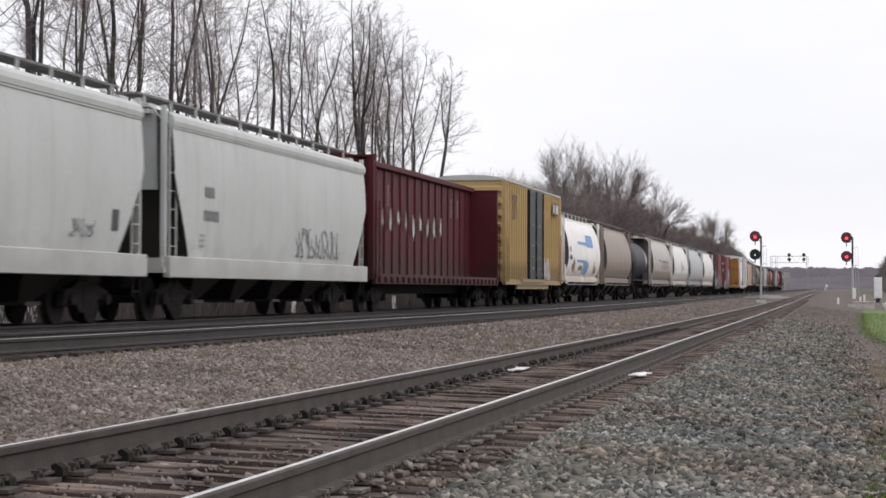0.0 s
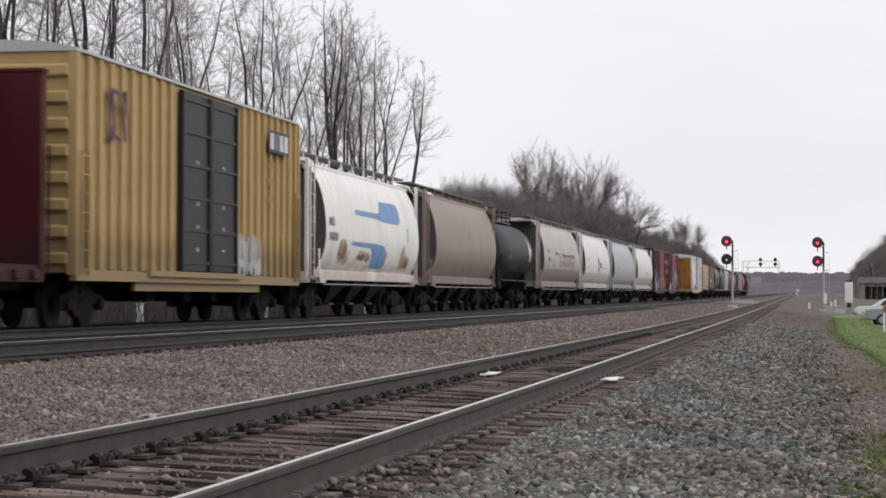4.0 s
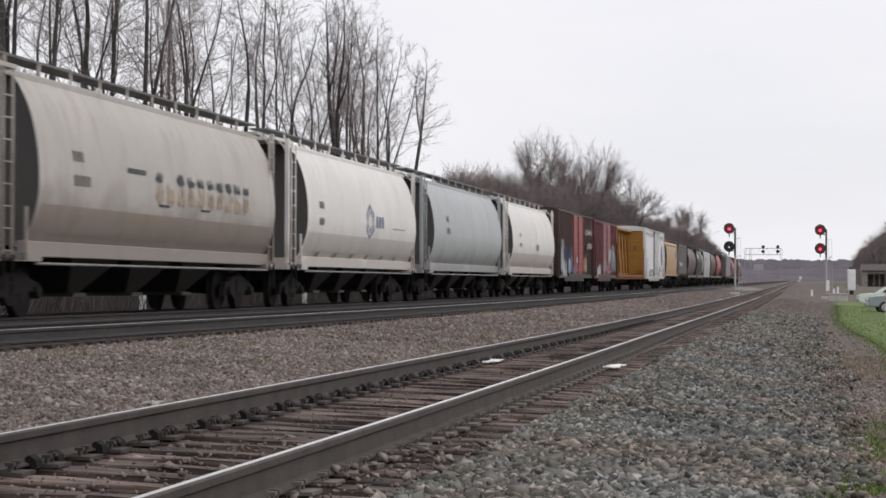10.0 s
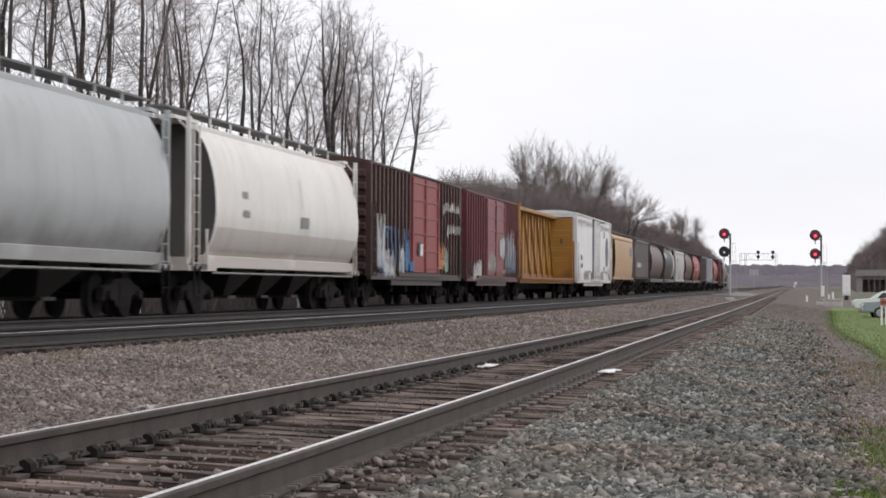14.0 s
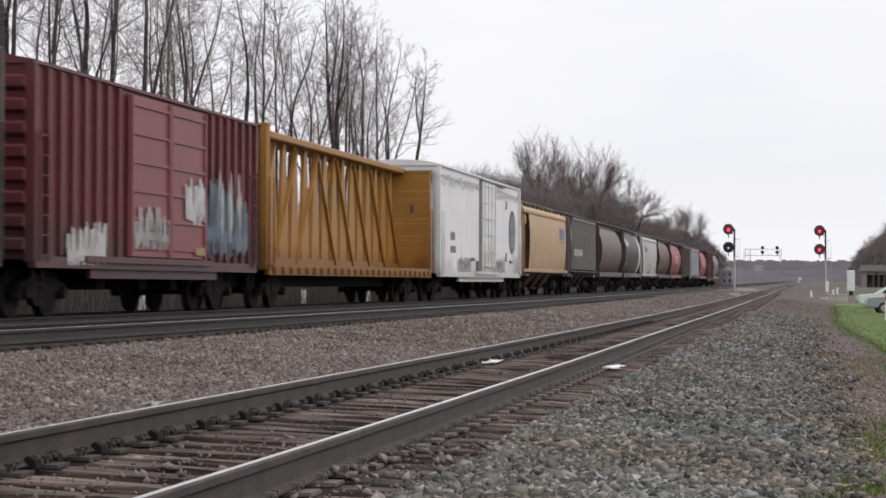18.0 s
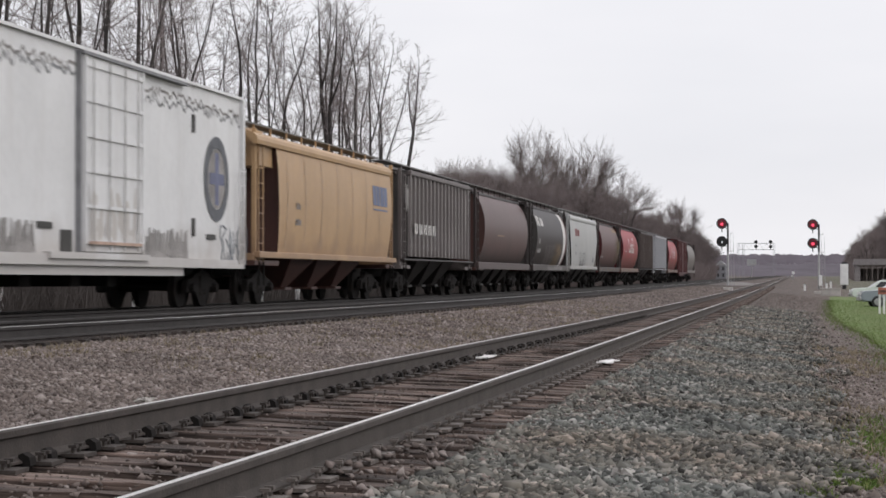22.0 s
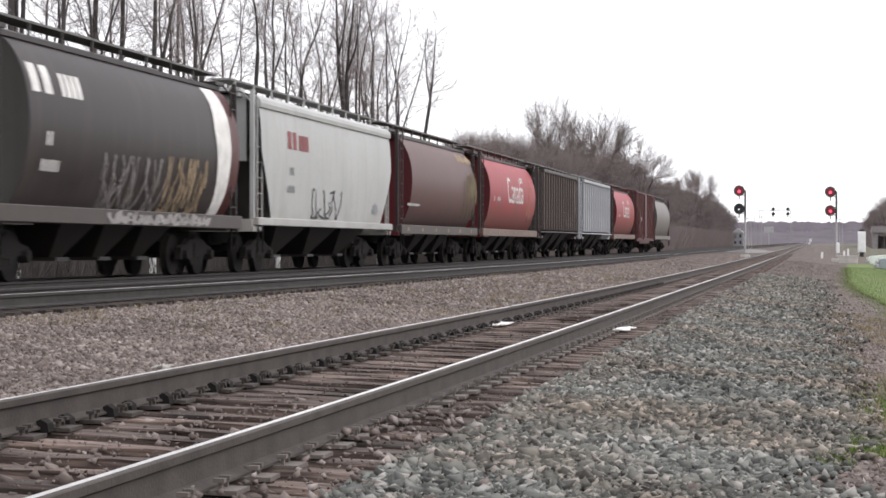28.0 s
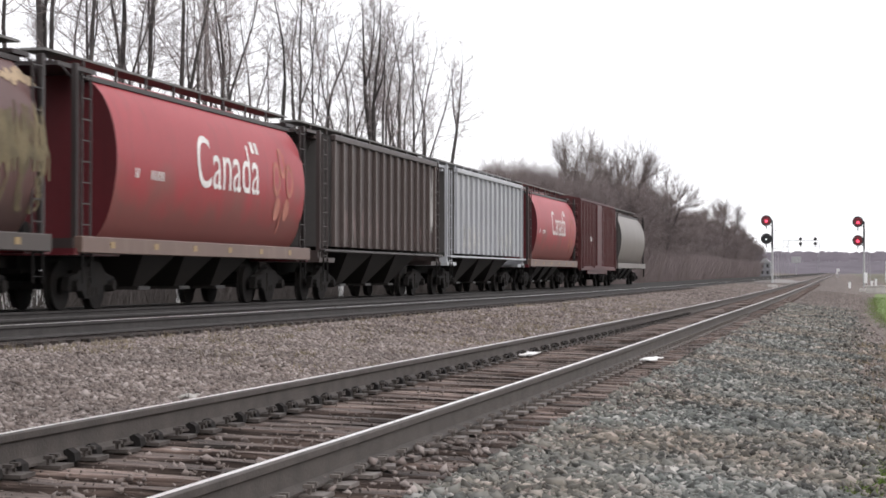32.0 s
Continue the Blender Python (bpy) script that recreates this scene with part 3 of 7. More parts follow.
def smooth_profile(pts, n=3):
    out = []
    for i in range(len(pts) - 1):
        p = [Vector(pts[max(0, min(len(pts) - 1, i + k))]) for k in (-1, 0, 1, 2)]
        for s in range(n):
            t = s / n
            q = 0.5 * ((2 * p[1]) + (p[2] - p[0]) * t + (2 * p[0] - 5 * p[1] + 4 * p[2] - p[3]) * t * t + (3 * p[1] - p[0] - 3 * p[2] + p[3]) * t ** 3)
            out.append((q.x, q.y))
    return out + [pts[-1]]


SMOOTH = {}


def side_x(style, z):
    """How far the side stands out at height z."""
    if style not in SMOOTH:
        SMOOTH[style] = smooth_profile(PROFILE[style])
    pts = SMOOTH[style]
    for (xa, za), (xb, zb) in zip(pts, pts[1:]):
        if za <= z <= zb:
            return xa + (xb - xa) * (z - za) / (zb - za)
    return pts[0][0]


CACHE = {}


def shared(key, make, material, smooth=False):
    if key not in CACHE:
        CACHE[key] = mesh_of(make(), key.split("|")[0], material, smooth)
    return CACHE[key]


def put(name, me, parent, x=0, y=0, z=0, rz=0, label=""):
    ob = new(name, me)
    ob.parent = parent
    ob.matrix_local = pose(x, y, z, 0, 0, rz)
    if label:
        tagged(ob, label)
    return ob


def frame_plate():
    """The cast side frame of a truck, arched over its two axles."""
    o = [(-1.2, 0.36), (-1.12, 0.62), (-0.75, 0.68), (-0.45, 0.80), (0.45, 0.80), (0.75, 0.68), (1.12, 0.62), (1.2, 0.36), (1.02, 0.34), (0.92, 0.5),
         (0.62, 0.46), (0.35, 0.22), (-0.35, 0.22), (-0.62, 0.46), (-0.92, 0.5), (-1.02, 0.34)]
    bm = bmesh.new()
    a = [bm.verts.new((-0.07, y, z)) for y, z in o]
    b = [bm.verts.new((0.07, y, z)) for y, z in o]
    for i in range(len(o)):
        j = (i + 1) % len(o)
        bm.faces.new((a[i], a[j], b[j], b[i]))
    bm.faces.new(a[::-1])
    bm.faces.new(b)
    for y in (-0.9, 0.9):
        tube((0, y, 0.46), (0.17, y, 0.46), 0.13, 0.11, 8, bm)
    for y in (-0.2, 0, 0.2):
        tube((0.02, y, 0.26), (0.02, y, 0.66), 0.075, None, 6, bm)
    bmesh.ops.recalc_face_normals(bm, faces=bm.faces)
    return bm


def wheel_pair():
    bm = bmesh.new()
    tube((-0.95, 0, 0), (0.95, 0, 0), 0.075, None, 8, bm)
    for s in (-1, 1):
        tube((s * 0.66, 0, 0), (s * 0.70, 0, 0), 0.485, None, 20, bm)
        tube((s * 0.70, 0, 0), (s * 0.81, 0, 0), 0.457, 0.452, 20, bm)
        tube((s * 0.81, 0, 0), (s * 0.83, 0, 0), 0.17, 0.14, 10, bm)
    return bm


AXLES = []


def truck(parent, y):
    t = put("truck", shared("truck", lambda: box(-1.1, 1.1, -0.22, 0.22, 0.42, 0.72), M["gear"]), parent, 0, y, 0)
    for s in (-1, 1):
        put("side_frame", shared("side_frame", frame_plate, M["gear"]), t, s * 1.0, 0, 0, 0 if s > 0 else 180)
    for k, a in enumerate((-0.89, 0.89)):
        w = put("wheelset", shared("wheelset", wheel_pair, M["gear"]), t, 0, a, 0.457)
        AXLES.append((k, w))
    return t


def coupler():
    bm = box(-0.09, 0.09, -0.75, 0.05, 0.78, 0.98)
    box(-0.16, 0.16, 0.05, 0.33, 0.72, 1.02, bm)
    box(-0.3, 0.3, -1.6, -0.75, 0.68, 1.06, bm)
    return bm


def ladder_mesh(h, rungs, w=0.42):
    bm = bmesh.new()
    for y in (-w / 2, w / 2):
        tube((0, y, 0), (0, y, h), 0.024, None, 5, bm)
    for i in range(rungs):
        z = 0.12 + i * (h - 0.2) / max(1, rungs - 1)
        tube((0, -w / 2, z), (0, w / 2, z), 0.014, None, 4, bm)
    return bm


def running_gear(car, L, centres):
    for s in (-1, 1):
        truck(car, s * centres)
        put("coupler", shared("coupler", coupler, M["gear"]), car, 0, s * (L / 2 - 0.3), 0, 0 if s > 0 else 180)
        put("air_hose", shared("air_hose", lambda: tube((0.3, 0, 0.9), (0.25, 0.2, 0.45), 0.025, 0.03, 5), M["gear"]), car, 0, s * (L / 2 - 0.25), 0,
            0 if s > 0 else 180)


def shell(style, ends, slope=0.0, top=4.05):
    """Body of a covered hopper: the profile on both sides, drawn out along its length; below mid-height the ends may draw in."""
    pts = smooth_profile(PROFILE[style])
    ring = [(x, z) for x, z in pts] + [(-x, z) for x, z in pts[-2::-1]]
    bm = bmesh.new()
    n = 12
    rows = []
    for k in range(n + 1):
        f = k / n
        rows.append([bm.verts.new((x, (1 - f) * -(ends[-1] - slope * max(0, 2.9 - z)) + f * (ends[1] - slope * max(0, 2.9 - z)), z)) for x, z in ring])
    for a, b in zip(rows, rows[1:]):
        for i in range(len(ring) - 1):
            bm.faces.new((a[i], a[i + 1], b[i + 1], b[i]))
    bmesh.ops.recalc_face_normals(bm, faces=bm.faces)
    return bm, ring


def cap(ring, half, slope, sgn):
    bm = bmesh.new()
    vs = [bm.verts.new((x, sgn * (half - slope * max(0, 2.9 - z) - 0.02), z)) for x, z in ring]
    f = bm.faces.new(vs)
    bmesh.ops.triangulate(bm, faces=[f])
    return bm


def patch(style, y0, y1, z0, z1, material, name, parent, out=0.014, rows=14, label="", slant=0.0):
    """A painted mark that follows the side of a car."""
    bm = bmesh.new()
    grid = []
    for i in range(rows + 1):
        z = z0 + (z1 - z0) * i / rows
        x = side_x(style, z) + out
        s = slant * i / rows
        grid.append((bm.verts.new((x, y0 + s, z)), bm.verts.new((x, y1 + s, z))))
    for a, b in zip(grid, grid[1:]):
        bm.faces.new((a[0], a[1], b[1], b[0]))
    return part(name, bm, material, parent, label)


def blot(style, yc, zc, w, h, material, name, parent, seed=0, out=0.012, label=""):
    """An uneven painted or stained patch that follows the side of a car."""
    rnd = random.Random(seed)
    bm = bmesh.new()
    n = 22
    edge = []
    for i in range(n):
        a = 2 * math.pi * i / n
        r = rnd.uniform(0.6, 1.08)
        y, z = yc + math.cos(a) * w / 2 * r, zc + math.sin(a) * h / 2 * r
        edge.append((y, z))
    rings = []
    for k in (1.0, 0.66, 0.33):
        ring = []
        for y, z in edge:
            yy, zz = yc + (y - yc) * k, zc + (z - zc) * k
            ring.append(bm.verts.new((side_x(style, zz) + out, yy, zz)))
        rings.append(ring)
    c = bm.verts.new((side_x(style, zc) + out, yc, zc))
    for a, b in zip(rings, rings[1:]):
        for i in range(n):
            j = (i + 1) % n
            bm.faces.new((a[i], a[j], b[j], b[i]))
    for i in range(n):
        bm.faces.new((rings[-1][i], rings[-1][(i + 1) % n], c))
    return part(name, bm, material, parent, label)


def bars(style, y, z, count, size, material, parent, gap=0.8, name="lettering", wide=0.36):
    """Marks too small or private to read: one bar for each character; small print stays one part to a line."""
    bm = None
    for i in range(count):
        bm = bm or bmesh.new()
        ya = y + i * size * (wide + gap * 0.5)
        rows = 3 if size > 0.12 else 1
        xs = [side_x(style, z + size * k / rows) + 0.012 for k in range(rows + 1)]
        grid = [(bm.verts.new((x, ya, z + size * k / rows)), bm.verts.new((x, ya + size * wide, z + size * k / rows))) for k, x in enumerate(xs)]
        for q, r in zip(grid, grid[1:]):
            bm.faces.new((q[0], q[1], r[1], r[0]))
        if size >= 0.15:
            part(name, bm, material, parent)
            bm = None
    if bm:
        tagged(part(name, bm, material, parent), kind="stuff")


def covered_hopper(name, label, L, style, colour, sill=None, end=None, bays=3, slope=0.0, group="freight cars of the train", top=4.62, trim=None, ribs=0, board="board",
                   rail=True, roofcol=None, inset=None, band=0.28, ribcol=None, outlet="outlet"):
    car = thing(name, label, "freight car", group)
    near, far = inset or {"round": (2.3, 1.1), "cyl": (2.4, 1.25), "flat": (0.95, 0.95), "rib": (1.75, 1.75)}[style]
    ends = {-1: L / 2 - near, 1: L / 2 - far}
    half = min(ends.values())
    sill, trim = sill or colour, trim or colour
    bm, ring = shell(style, ends, slope)
    part("body", bm, P[colour], car, smooth=True)
    # default end sheets take darker paint that holds the recess's shade
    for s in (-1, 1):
        part("end_sheet", cap(ring, ends[s], slope, s), P[end or ("deep_shade" if slope > 0.5 else "end_shade")], car, "dark end sheet")
    # roof coaming with hatches and the running boards above
    for s in (-1, 1):
        part("roof_edge", box(min(s * 0.98, s * 1.12), max(s * 0.98, s * 1.12), -ends[-1] - 0.3, ends[1] + 0.3, 4.24, 4.33), P[roofcol or colour], car)
    part("hatch_cover", box(-0.3, 0.3, -half + 0.5, half - 0.5, 4.46, 4.58, bevel=0.03), P[colour], car)
    for s in (-1, 1):
        x0, x1 = sorted((s * 0.45, s * 0.95))
        part("running_board", box(x0, x1, -L / 2 + 0.55, L / 2 - 0.55, top, top + 0.045), P[board], car, "dark steel running board")
    n = int(2 * half / 1.55)
    for s in (-1, 1):
        for i in range(n + 1):
            y = -half + 2 * half * i / n
            put("board_bracket", shared("board_bracket|%s" % trim, lambda: box(-0.02, 0.02, -0.03, 0.03, 4.2, 4.66), P[trim]), car, s * 0.93, y)
    # side sills, end platforms, corner posts and ladders
    for s in (-1, 1):
        x0, x1 = sorted((s * 1.44, s * 1.6))
        if style == "round":
            # a flush strip under the body, with a grab post at each end, a thin pipe below and short end sills
            part("side_sill", box(*sorted((s * 1.28, s * 1.4)), -ends[-1] - 0.25, ends[1] + 0.25, 1.08, 1.36, bevel=0.015), P[sill], car)
            part("sill_pipe", tube((s * 1.46, -ends[-1] + 0.2, 0.96), (s * 1.46, ends[1] - 0.2, 0.96), 0.028, None, 6), P["pipe_grey"], car)
            for e in (-1, 1):
                y = e * (ends[e] + 0.25)
                part("grab_post", tube((s * 1.46, y, 1.08), (s * 1.46, y, 1.95), 0.035, None, 6), P[trim], car)
                part("end_sill", box(*sorted((s * 1.3, s * 1.5)), *sorted((y + e * 0.04, e * (L / 2 - 0.7))), 1.0, 1.16, bevel=0.012), P["end_shade"], car)
        else:
            part("side_sill", box(x0, x1, -L / 2 + 0.7, L / 2 - 0.7, 1.32 - band, 1.34, bevel=0.015), P[sill], car)
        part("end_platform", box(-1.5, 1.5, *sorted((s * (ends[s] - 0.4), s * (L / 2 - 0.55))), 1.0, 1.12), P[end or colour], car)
        part("end_beam", box(-1.45, 1.45, *sorted((s * (L / 2 - 0.75), s * (L / 2 - 0.6))), 1.02, 1.3), P[trim], car)
        part("roof_platform", box(-1.15, 1.15, *sorted((s * (ends[s] - 0.1), s * (L / 2 - 0.62))), 4.36, 4.44), P[trim], car)
        if slope >= 0.5:
            part("end_wall", box(-1.2, 1.2, *sorted((s * (ends[s] - 0.1), s * (ends[s] - 0.02))), 2.7, 4.3), P[colour], car)
        for sx in (-1, 1):
            put("corner_post", shared("corner_post|%s" % trim, lambda: box(-0.05, 0.05, -0.06, 0.06, 1.05, 4.4), P[trim]), car, sx * 1.42, s * (L / 2 - 0.78))
            put("ladder", shared("hopper_ladder|%s" % trim, lambda: ladder_mesh(3.2, 9), P[trim]), car, sx * 1.5, s * (L / 2 - 1.12), 1.05)
            put("sill_step", shared("sill_step", lambda: ladder_mesh(0.6, 2), M["under"]), car, sx * 1.52, s * (L / 2 - 1.12), 0.5)
            if rail:
                put("hand_rail", shared("hand_rail|%s" % trim, lambda: tube((0, 0, 4.4), (0.35, 0, 4.0), 0.022, None, 5), P[trim]), car, sx * 1.12, s * (L / 2 - 0.8), 0,
                    0 if sx > 0 else 180)
        put("brake_cylinder", shared("brake_cylinder", lambda: tube((-0.5, 0, 1.45), (0.3, 0, 1.45), 0.17, None, 10), M["under"]), car, 0, s * (L / 2 - 1.3))
    part("centre_sill", box(-0.3, 0.3, -L / 2 + 0.9, L / 2 - 0.9, 0.75, 1.05), M["under"], car)
    # discharge hoppers
    inner = half - 2.2
    w = 2 * inner / bays
    for i in range(bays):
        yc = -inner + w * (i + 0.5)
        bm = bmesh.new()
        a = [bm.verts.new(c) for c in ((-1.4, yc - w * 0.49, 1.3), (1.4, yc - w * 0.49, 1.3), (1.4, yc + w * 0.49, 1.3), (-1.4, yc + w * 0.49, 1.3))]
        b = [bm.verts.new(c) for c in ((-0.75, yc - 0.3, 0.42), (0.75, yc - 0.3, 0.42), (0.75, yc + 0.3, 0.42), (-0.75, yc + 0.3, 0.42))]
        for k in range(4):
            bm.faces.new((a[k], a[(k + 1) % 4], b[(k + 1) % 4], b[k]))
        bm.faces.new(b[::-1])
        box(-0.9, 0.9, yc - 0.34, yc + 0.34, 0.36, 0.43, bm)
        bmesh.ops.recalc_face_normals(bm, faces=bm.faces)
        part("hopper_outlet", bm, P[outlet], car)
    running_gear(car, L, L / 2 - 2.55)
    if ribs:
        for sx in (-1, 1):
            for i in range(ribs):
                y = -half + 0.12 + (2 * half - 0.24) * i / (ribs - 1)
                put("side_rib", shared("side_rib|%s" % (ribcol or colour), lambda: box(-0.01, 0.1, -0.05, 0.05, 1.42, 4.26, bevel=0.012), P[ribcol or colour]), car, sx * 1.5, y, 0, 0 if sx > 0 else 180)
            x0, x1 = sorted((sx * 1.48, sx * 1.62))
            part("top_chord", box(x0, x1, -half, half, 4.2, 4.36, bevel=0.02), P[colour], car)
    return car


def box_body(car, L, H, colour, floor=1.05, roofcol=None, half=None):
    half = half or L / 2 - 0.75
    part("body", box(-1.5, 1.5, -half, half, floor, H - 0.1), P[colour], car)
    o = [(-1.58, H - 0.14), (1.58, H - 0.14), (1.58, H - 0.08), (0.9, H + 0.05), (0, H + 0.09), (-0.9, H + 0.05), (-1.58, H - 0.08)]
    part("roof", prism(o, -half - 0.05, half + 0.05), P[roofcol or colour], car)
    return half


def boxcar(name, label, L, H, colour, door, door_y, ribs=True, group="freight cars of the train", roofcol=None, sillcol=None):
    """door: material key and half-width; door_y: centres of the door leaves along the car."""
    car = thing(name, label, "freight car", group)
    half = box_body(car, L, H, colour, roofcol=roofcol)
    dkey, dw = door
    lo, hi = min(door_y) - dw, max(door_y) + dw
    if ribs:
        step = 0.62
        for sx in (-1, 1):
            y = -half + 0.08
            while y < half:
                if not (lo - 0.1 < y < hi + 0.1):
                    put("side_post", shared("side_post|%s%.2f" % (colour, H), lambda: box(-0.01, 0.09, -0.07, 0.07, 1.12, H - 0.16, bevel=0.015), P[colour]), car, sx * 1.5, y, 0,
                        0 if sx > 0 else 180)
                y += step
    for sx in (-1, 1):
        for c in door_y:
            x0, x1 = sorted((sx * 1.53, sx * 1.6))
            d = part("door", box(x0, x1, c - dw + 0.02, c + dw - 0.02, 1.16, H - 0.22, bevel=0.012), P[dkey], car)
            for k in range(6):
                z = 1.35 + k * (H - 1.75) / 5
                part("door_rib", box(*sorted((sx * 1.59, sx * 1.635)), c - dw + 0.1, c + dw - 0.1, z - 0.035, z + 0.035), P[dkey], d)
            for k in (-1, 1):
                part("door_stile", box(*sorted((sx * 1.59, sx * 1.65)), c + k * (dw - 0.08) - 0.05, c + k * (dw - 0.08) + 0.05, 1.16, H - 0.24), P[dkey], d)
        part("door_track", box(*sorted((sx * 1.5, sx * 1.67)), lo - (hi - lo) * 0.5, hi + 0.3, 1.02, 1.14), P[sillcol or colour], car)
        part("side_sill", box(*sorted((sx * 1.45, sx * 1.6)), -half, half, 0.9, 1.1), P[sillcol or colour], car)
        part("sill_plate", box(*sorted((sx * 1.42, sx * 1.5)), -L * 0.26, L * 0.26, 0.72, 0.95), P[sillcol or colour], car)
        for s in (-1, 1):
            put("ladder", shared("box_ladder|%s" % colour, lambda: ladder_mesh(2.3, 7), P[colour]), car, sx * 1.64, s * (half - 0.3), 1.0)
            put("sill_step", shared("sill_step", lambda: ladder_mesh(0.6, 2), M["under"]), car, sx * 1.52, s * (half - 0.3), 0.5)
    for s in (-1, 1):
        for k in range(8 if ribs else 0):
            z = 1.3 + k * (H - 1.6) / 7.4
            part("end_corrugation", box(-1.45, 1.45, *sorted((s * (half - 0.01), s * (half + 0.09))), z - 0.13, z + 0.13, bevel=0.05), P[colour], car)
        for sx in (-1, 1):
            part("corner_post", box(*sorted((sx * 1.42, sx * 1.6)), *sorted((s * (half - 0.1), s * (half + 0.06))), 1.0, H - 0.15), P[colour], car)
    part("underframe", box(-0.4, 0.4, -half, half, 0.72, 1.04), M["under"], car)
    for y in (-2.2, 0.4, 2.5):
        part("brake_gear", box(-1.0, 1.0, y - 0.25, y + 0.25, 0.5, 0.74), M["under"], car)
    running_gear(car, L, half - 1.7)
    return car


def centre_beam(name, label, L, H, colour, solid, group="freight cars of the train"):
    """Lumber flat: a bulkhead at each end, and along the middle a tall beam of posts, open trusses or closed panels."""
    car = thing(name, label, "freight car", group)
    half = L / 2 - 0.7
    part("deck", box(-1.5, 1.5, -half, half, 0.98, 1.16), P[colour], car)
    part("underframe", box(-0.5, 0.5, -half, half, 0.55, 1.0), M["under"], car)
    for s in (-1, 1):
        b = part("bulkhead", box(-1.5, 1.5, *sorted((s * (half - 0.12), s * half)), 1.1, H - 0.16, bevel=0.02), P[colour], car)
        for x in (-1.4, -0.7, 0, 0.7, 1.4):
            part("bulkhead_post", box(x - 0.08, x + 0.08, *sorted((s * half, s * (half + 0.16))), 1.0, H - 0.16), P[colour], b)
        part("bulkhead_cap", box(-1.52, 1.52, *sorted((s * (half - 0.14), s * (half + 0.17))), H - 0.16, H - 0.1), P[colour], b)
    part("top_chord", box(-0.55, 0.55, -half - 0.1, half + 0.1, H - 0.2, H, bevel=0.03), P[colour], car)
    n = 18
    for i in range(1, n):
        y = -half + 2 * half * i / n
        if solid:
            put("post", shared("panel_post|%s" % colour, lambda: box(-0.45, 0.45, -0.06, 0.06, 1.16, H - 0.2, bevel=0.02), P[colour]), car, 0, y)
        else:
            put("post", shared("centre_post|%s" % colour, lambda: post_mesh(H), P[colour]), car, 0.25, y)
    if solid:
        part("panel", box(-0.39, 0.39, -half, half, 1.16, H - 0.2), P[colour], car)
    else:
        step = 2 * half / n
        # long diagonals over two bays, their tops towards the middle of the car
        out_brace = shared("brace|%s" % colour, lambda: tube((0, -step, H - 0.3), (0, step, 1.2), 0.075, None, 4), P[colour])
        in_brace = shared("brace_back|%s" % colour, lambda: tube((0, -step, 1.2), (0, step, H - 0.3), 0.075, None, 4), P[colour])
        for i in range(0, n, 2):
            y = -half + step * (i + 1)
            put("brace", in_brace if i < 8 else out_brace, car, 0.33, y)
            if i == 8:
                put("brace", in_brace, car, 0.17, y)
        part("lower_panel", box(0.16, 0.34, -half, half, 1.16, 1.36), P[colour], car)
    for sx in (-1, 1):
        part("side_sill", box(*sorted((sx * 1.4, sx * 1.52)), -half, half, 0.86, 1.14), P[colour], car)
        for i in range(26):
            y = -half + 0.5 + (2 * half - 1) * i / 25
            put("winch", shared("winch|%s" % colour, lambda: box(-0.02, 0.1, -0.12, 0.12, 0.9, 1.08, bevel=0.02), P[colour]), car, sx * 1.5, y, 0, 0 if sx > 0 else 180)
        for s in (-1, 1):
            put("ladder", shared("box_ladder|%s" % colour, lambda: ladder_mesh(2.3, 7), P[colour]), car, sx * 1.56, s * (half - 0.1), 1.0)
    running_gear(car, L, half - 2.0)
    return car


def post_mesh(H):
    """A tapered plate post with a folded edge."""
    bm = bmesh.new()
    o = [(-0.46, 1.16), (0.46, 1.16), (0.42, 2.3), (0.32, 3.2), (0.16, H - 0.2), (-0.16, H - 0.2), (-0.32, 3.2), (-0.42, 2.3)]
    a = [bm.verts.new((-0.05, y, z)) for y, z in o]
    b = [bm.verts.new((0.05, y, z)) for y, z in o]
    for i in range(8):
        j = (i + 1) % 8
        bm.faces.new((a[i], a[j], b[j], b[i]))
    bm.faces.new(a[::-1])
    bm.faces.new(b)
    bmesh.ops.recalc_face_normals(bm, faces=bm.faces)
    return bm


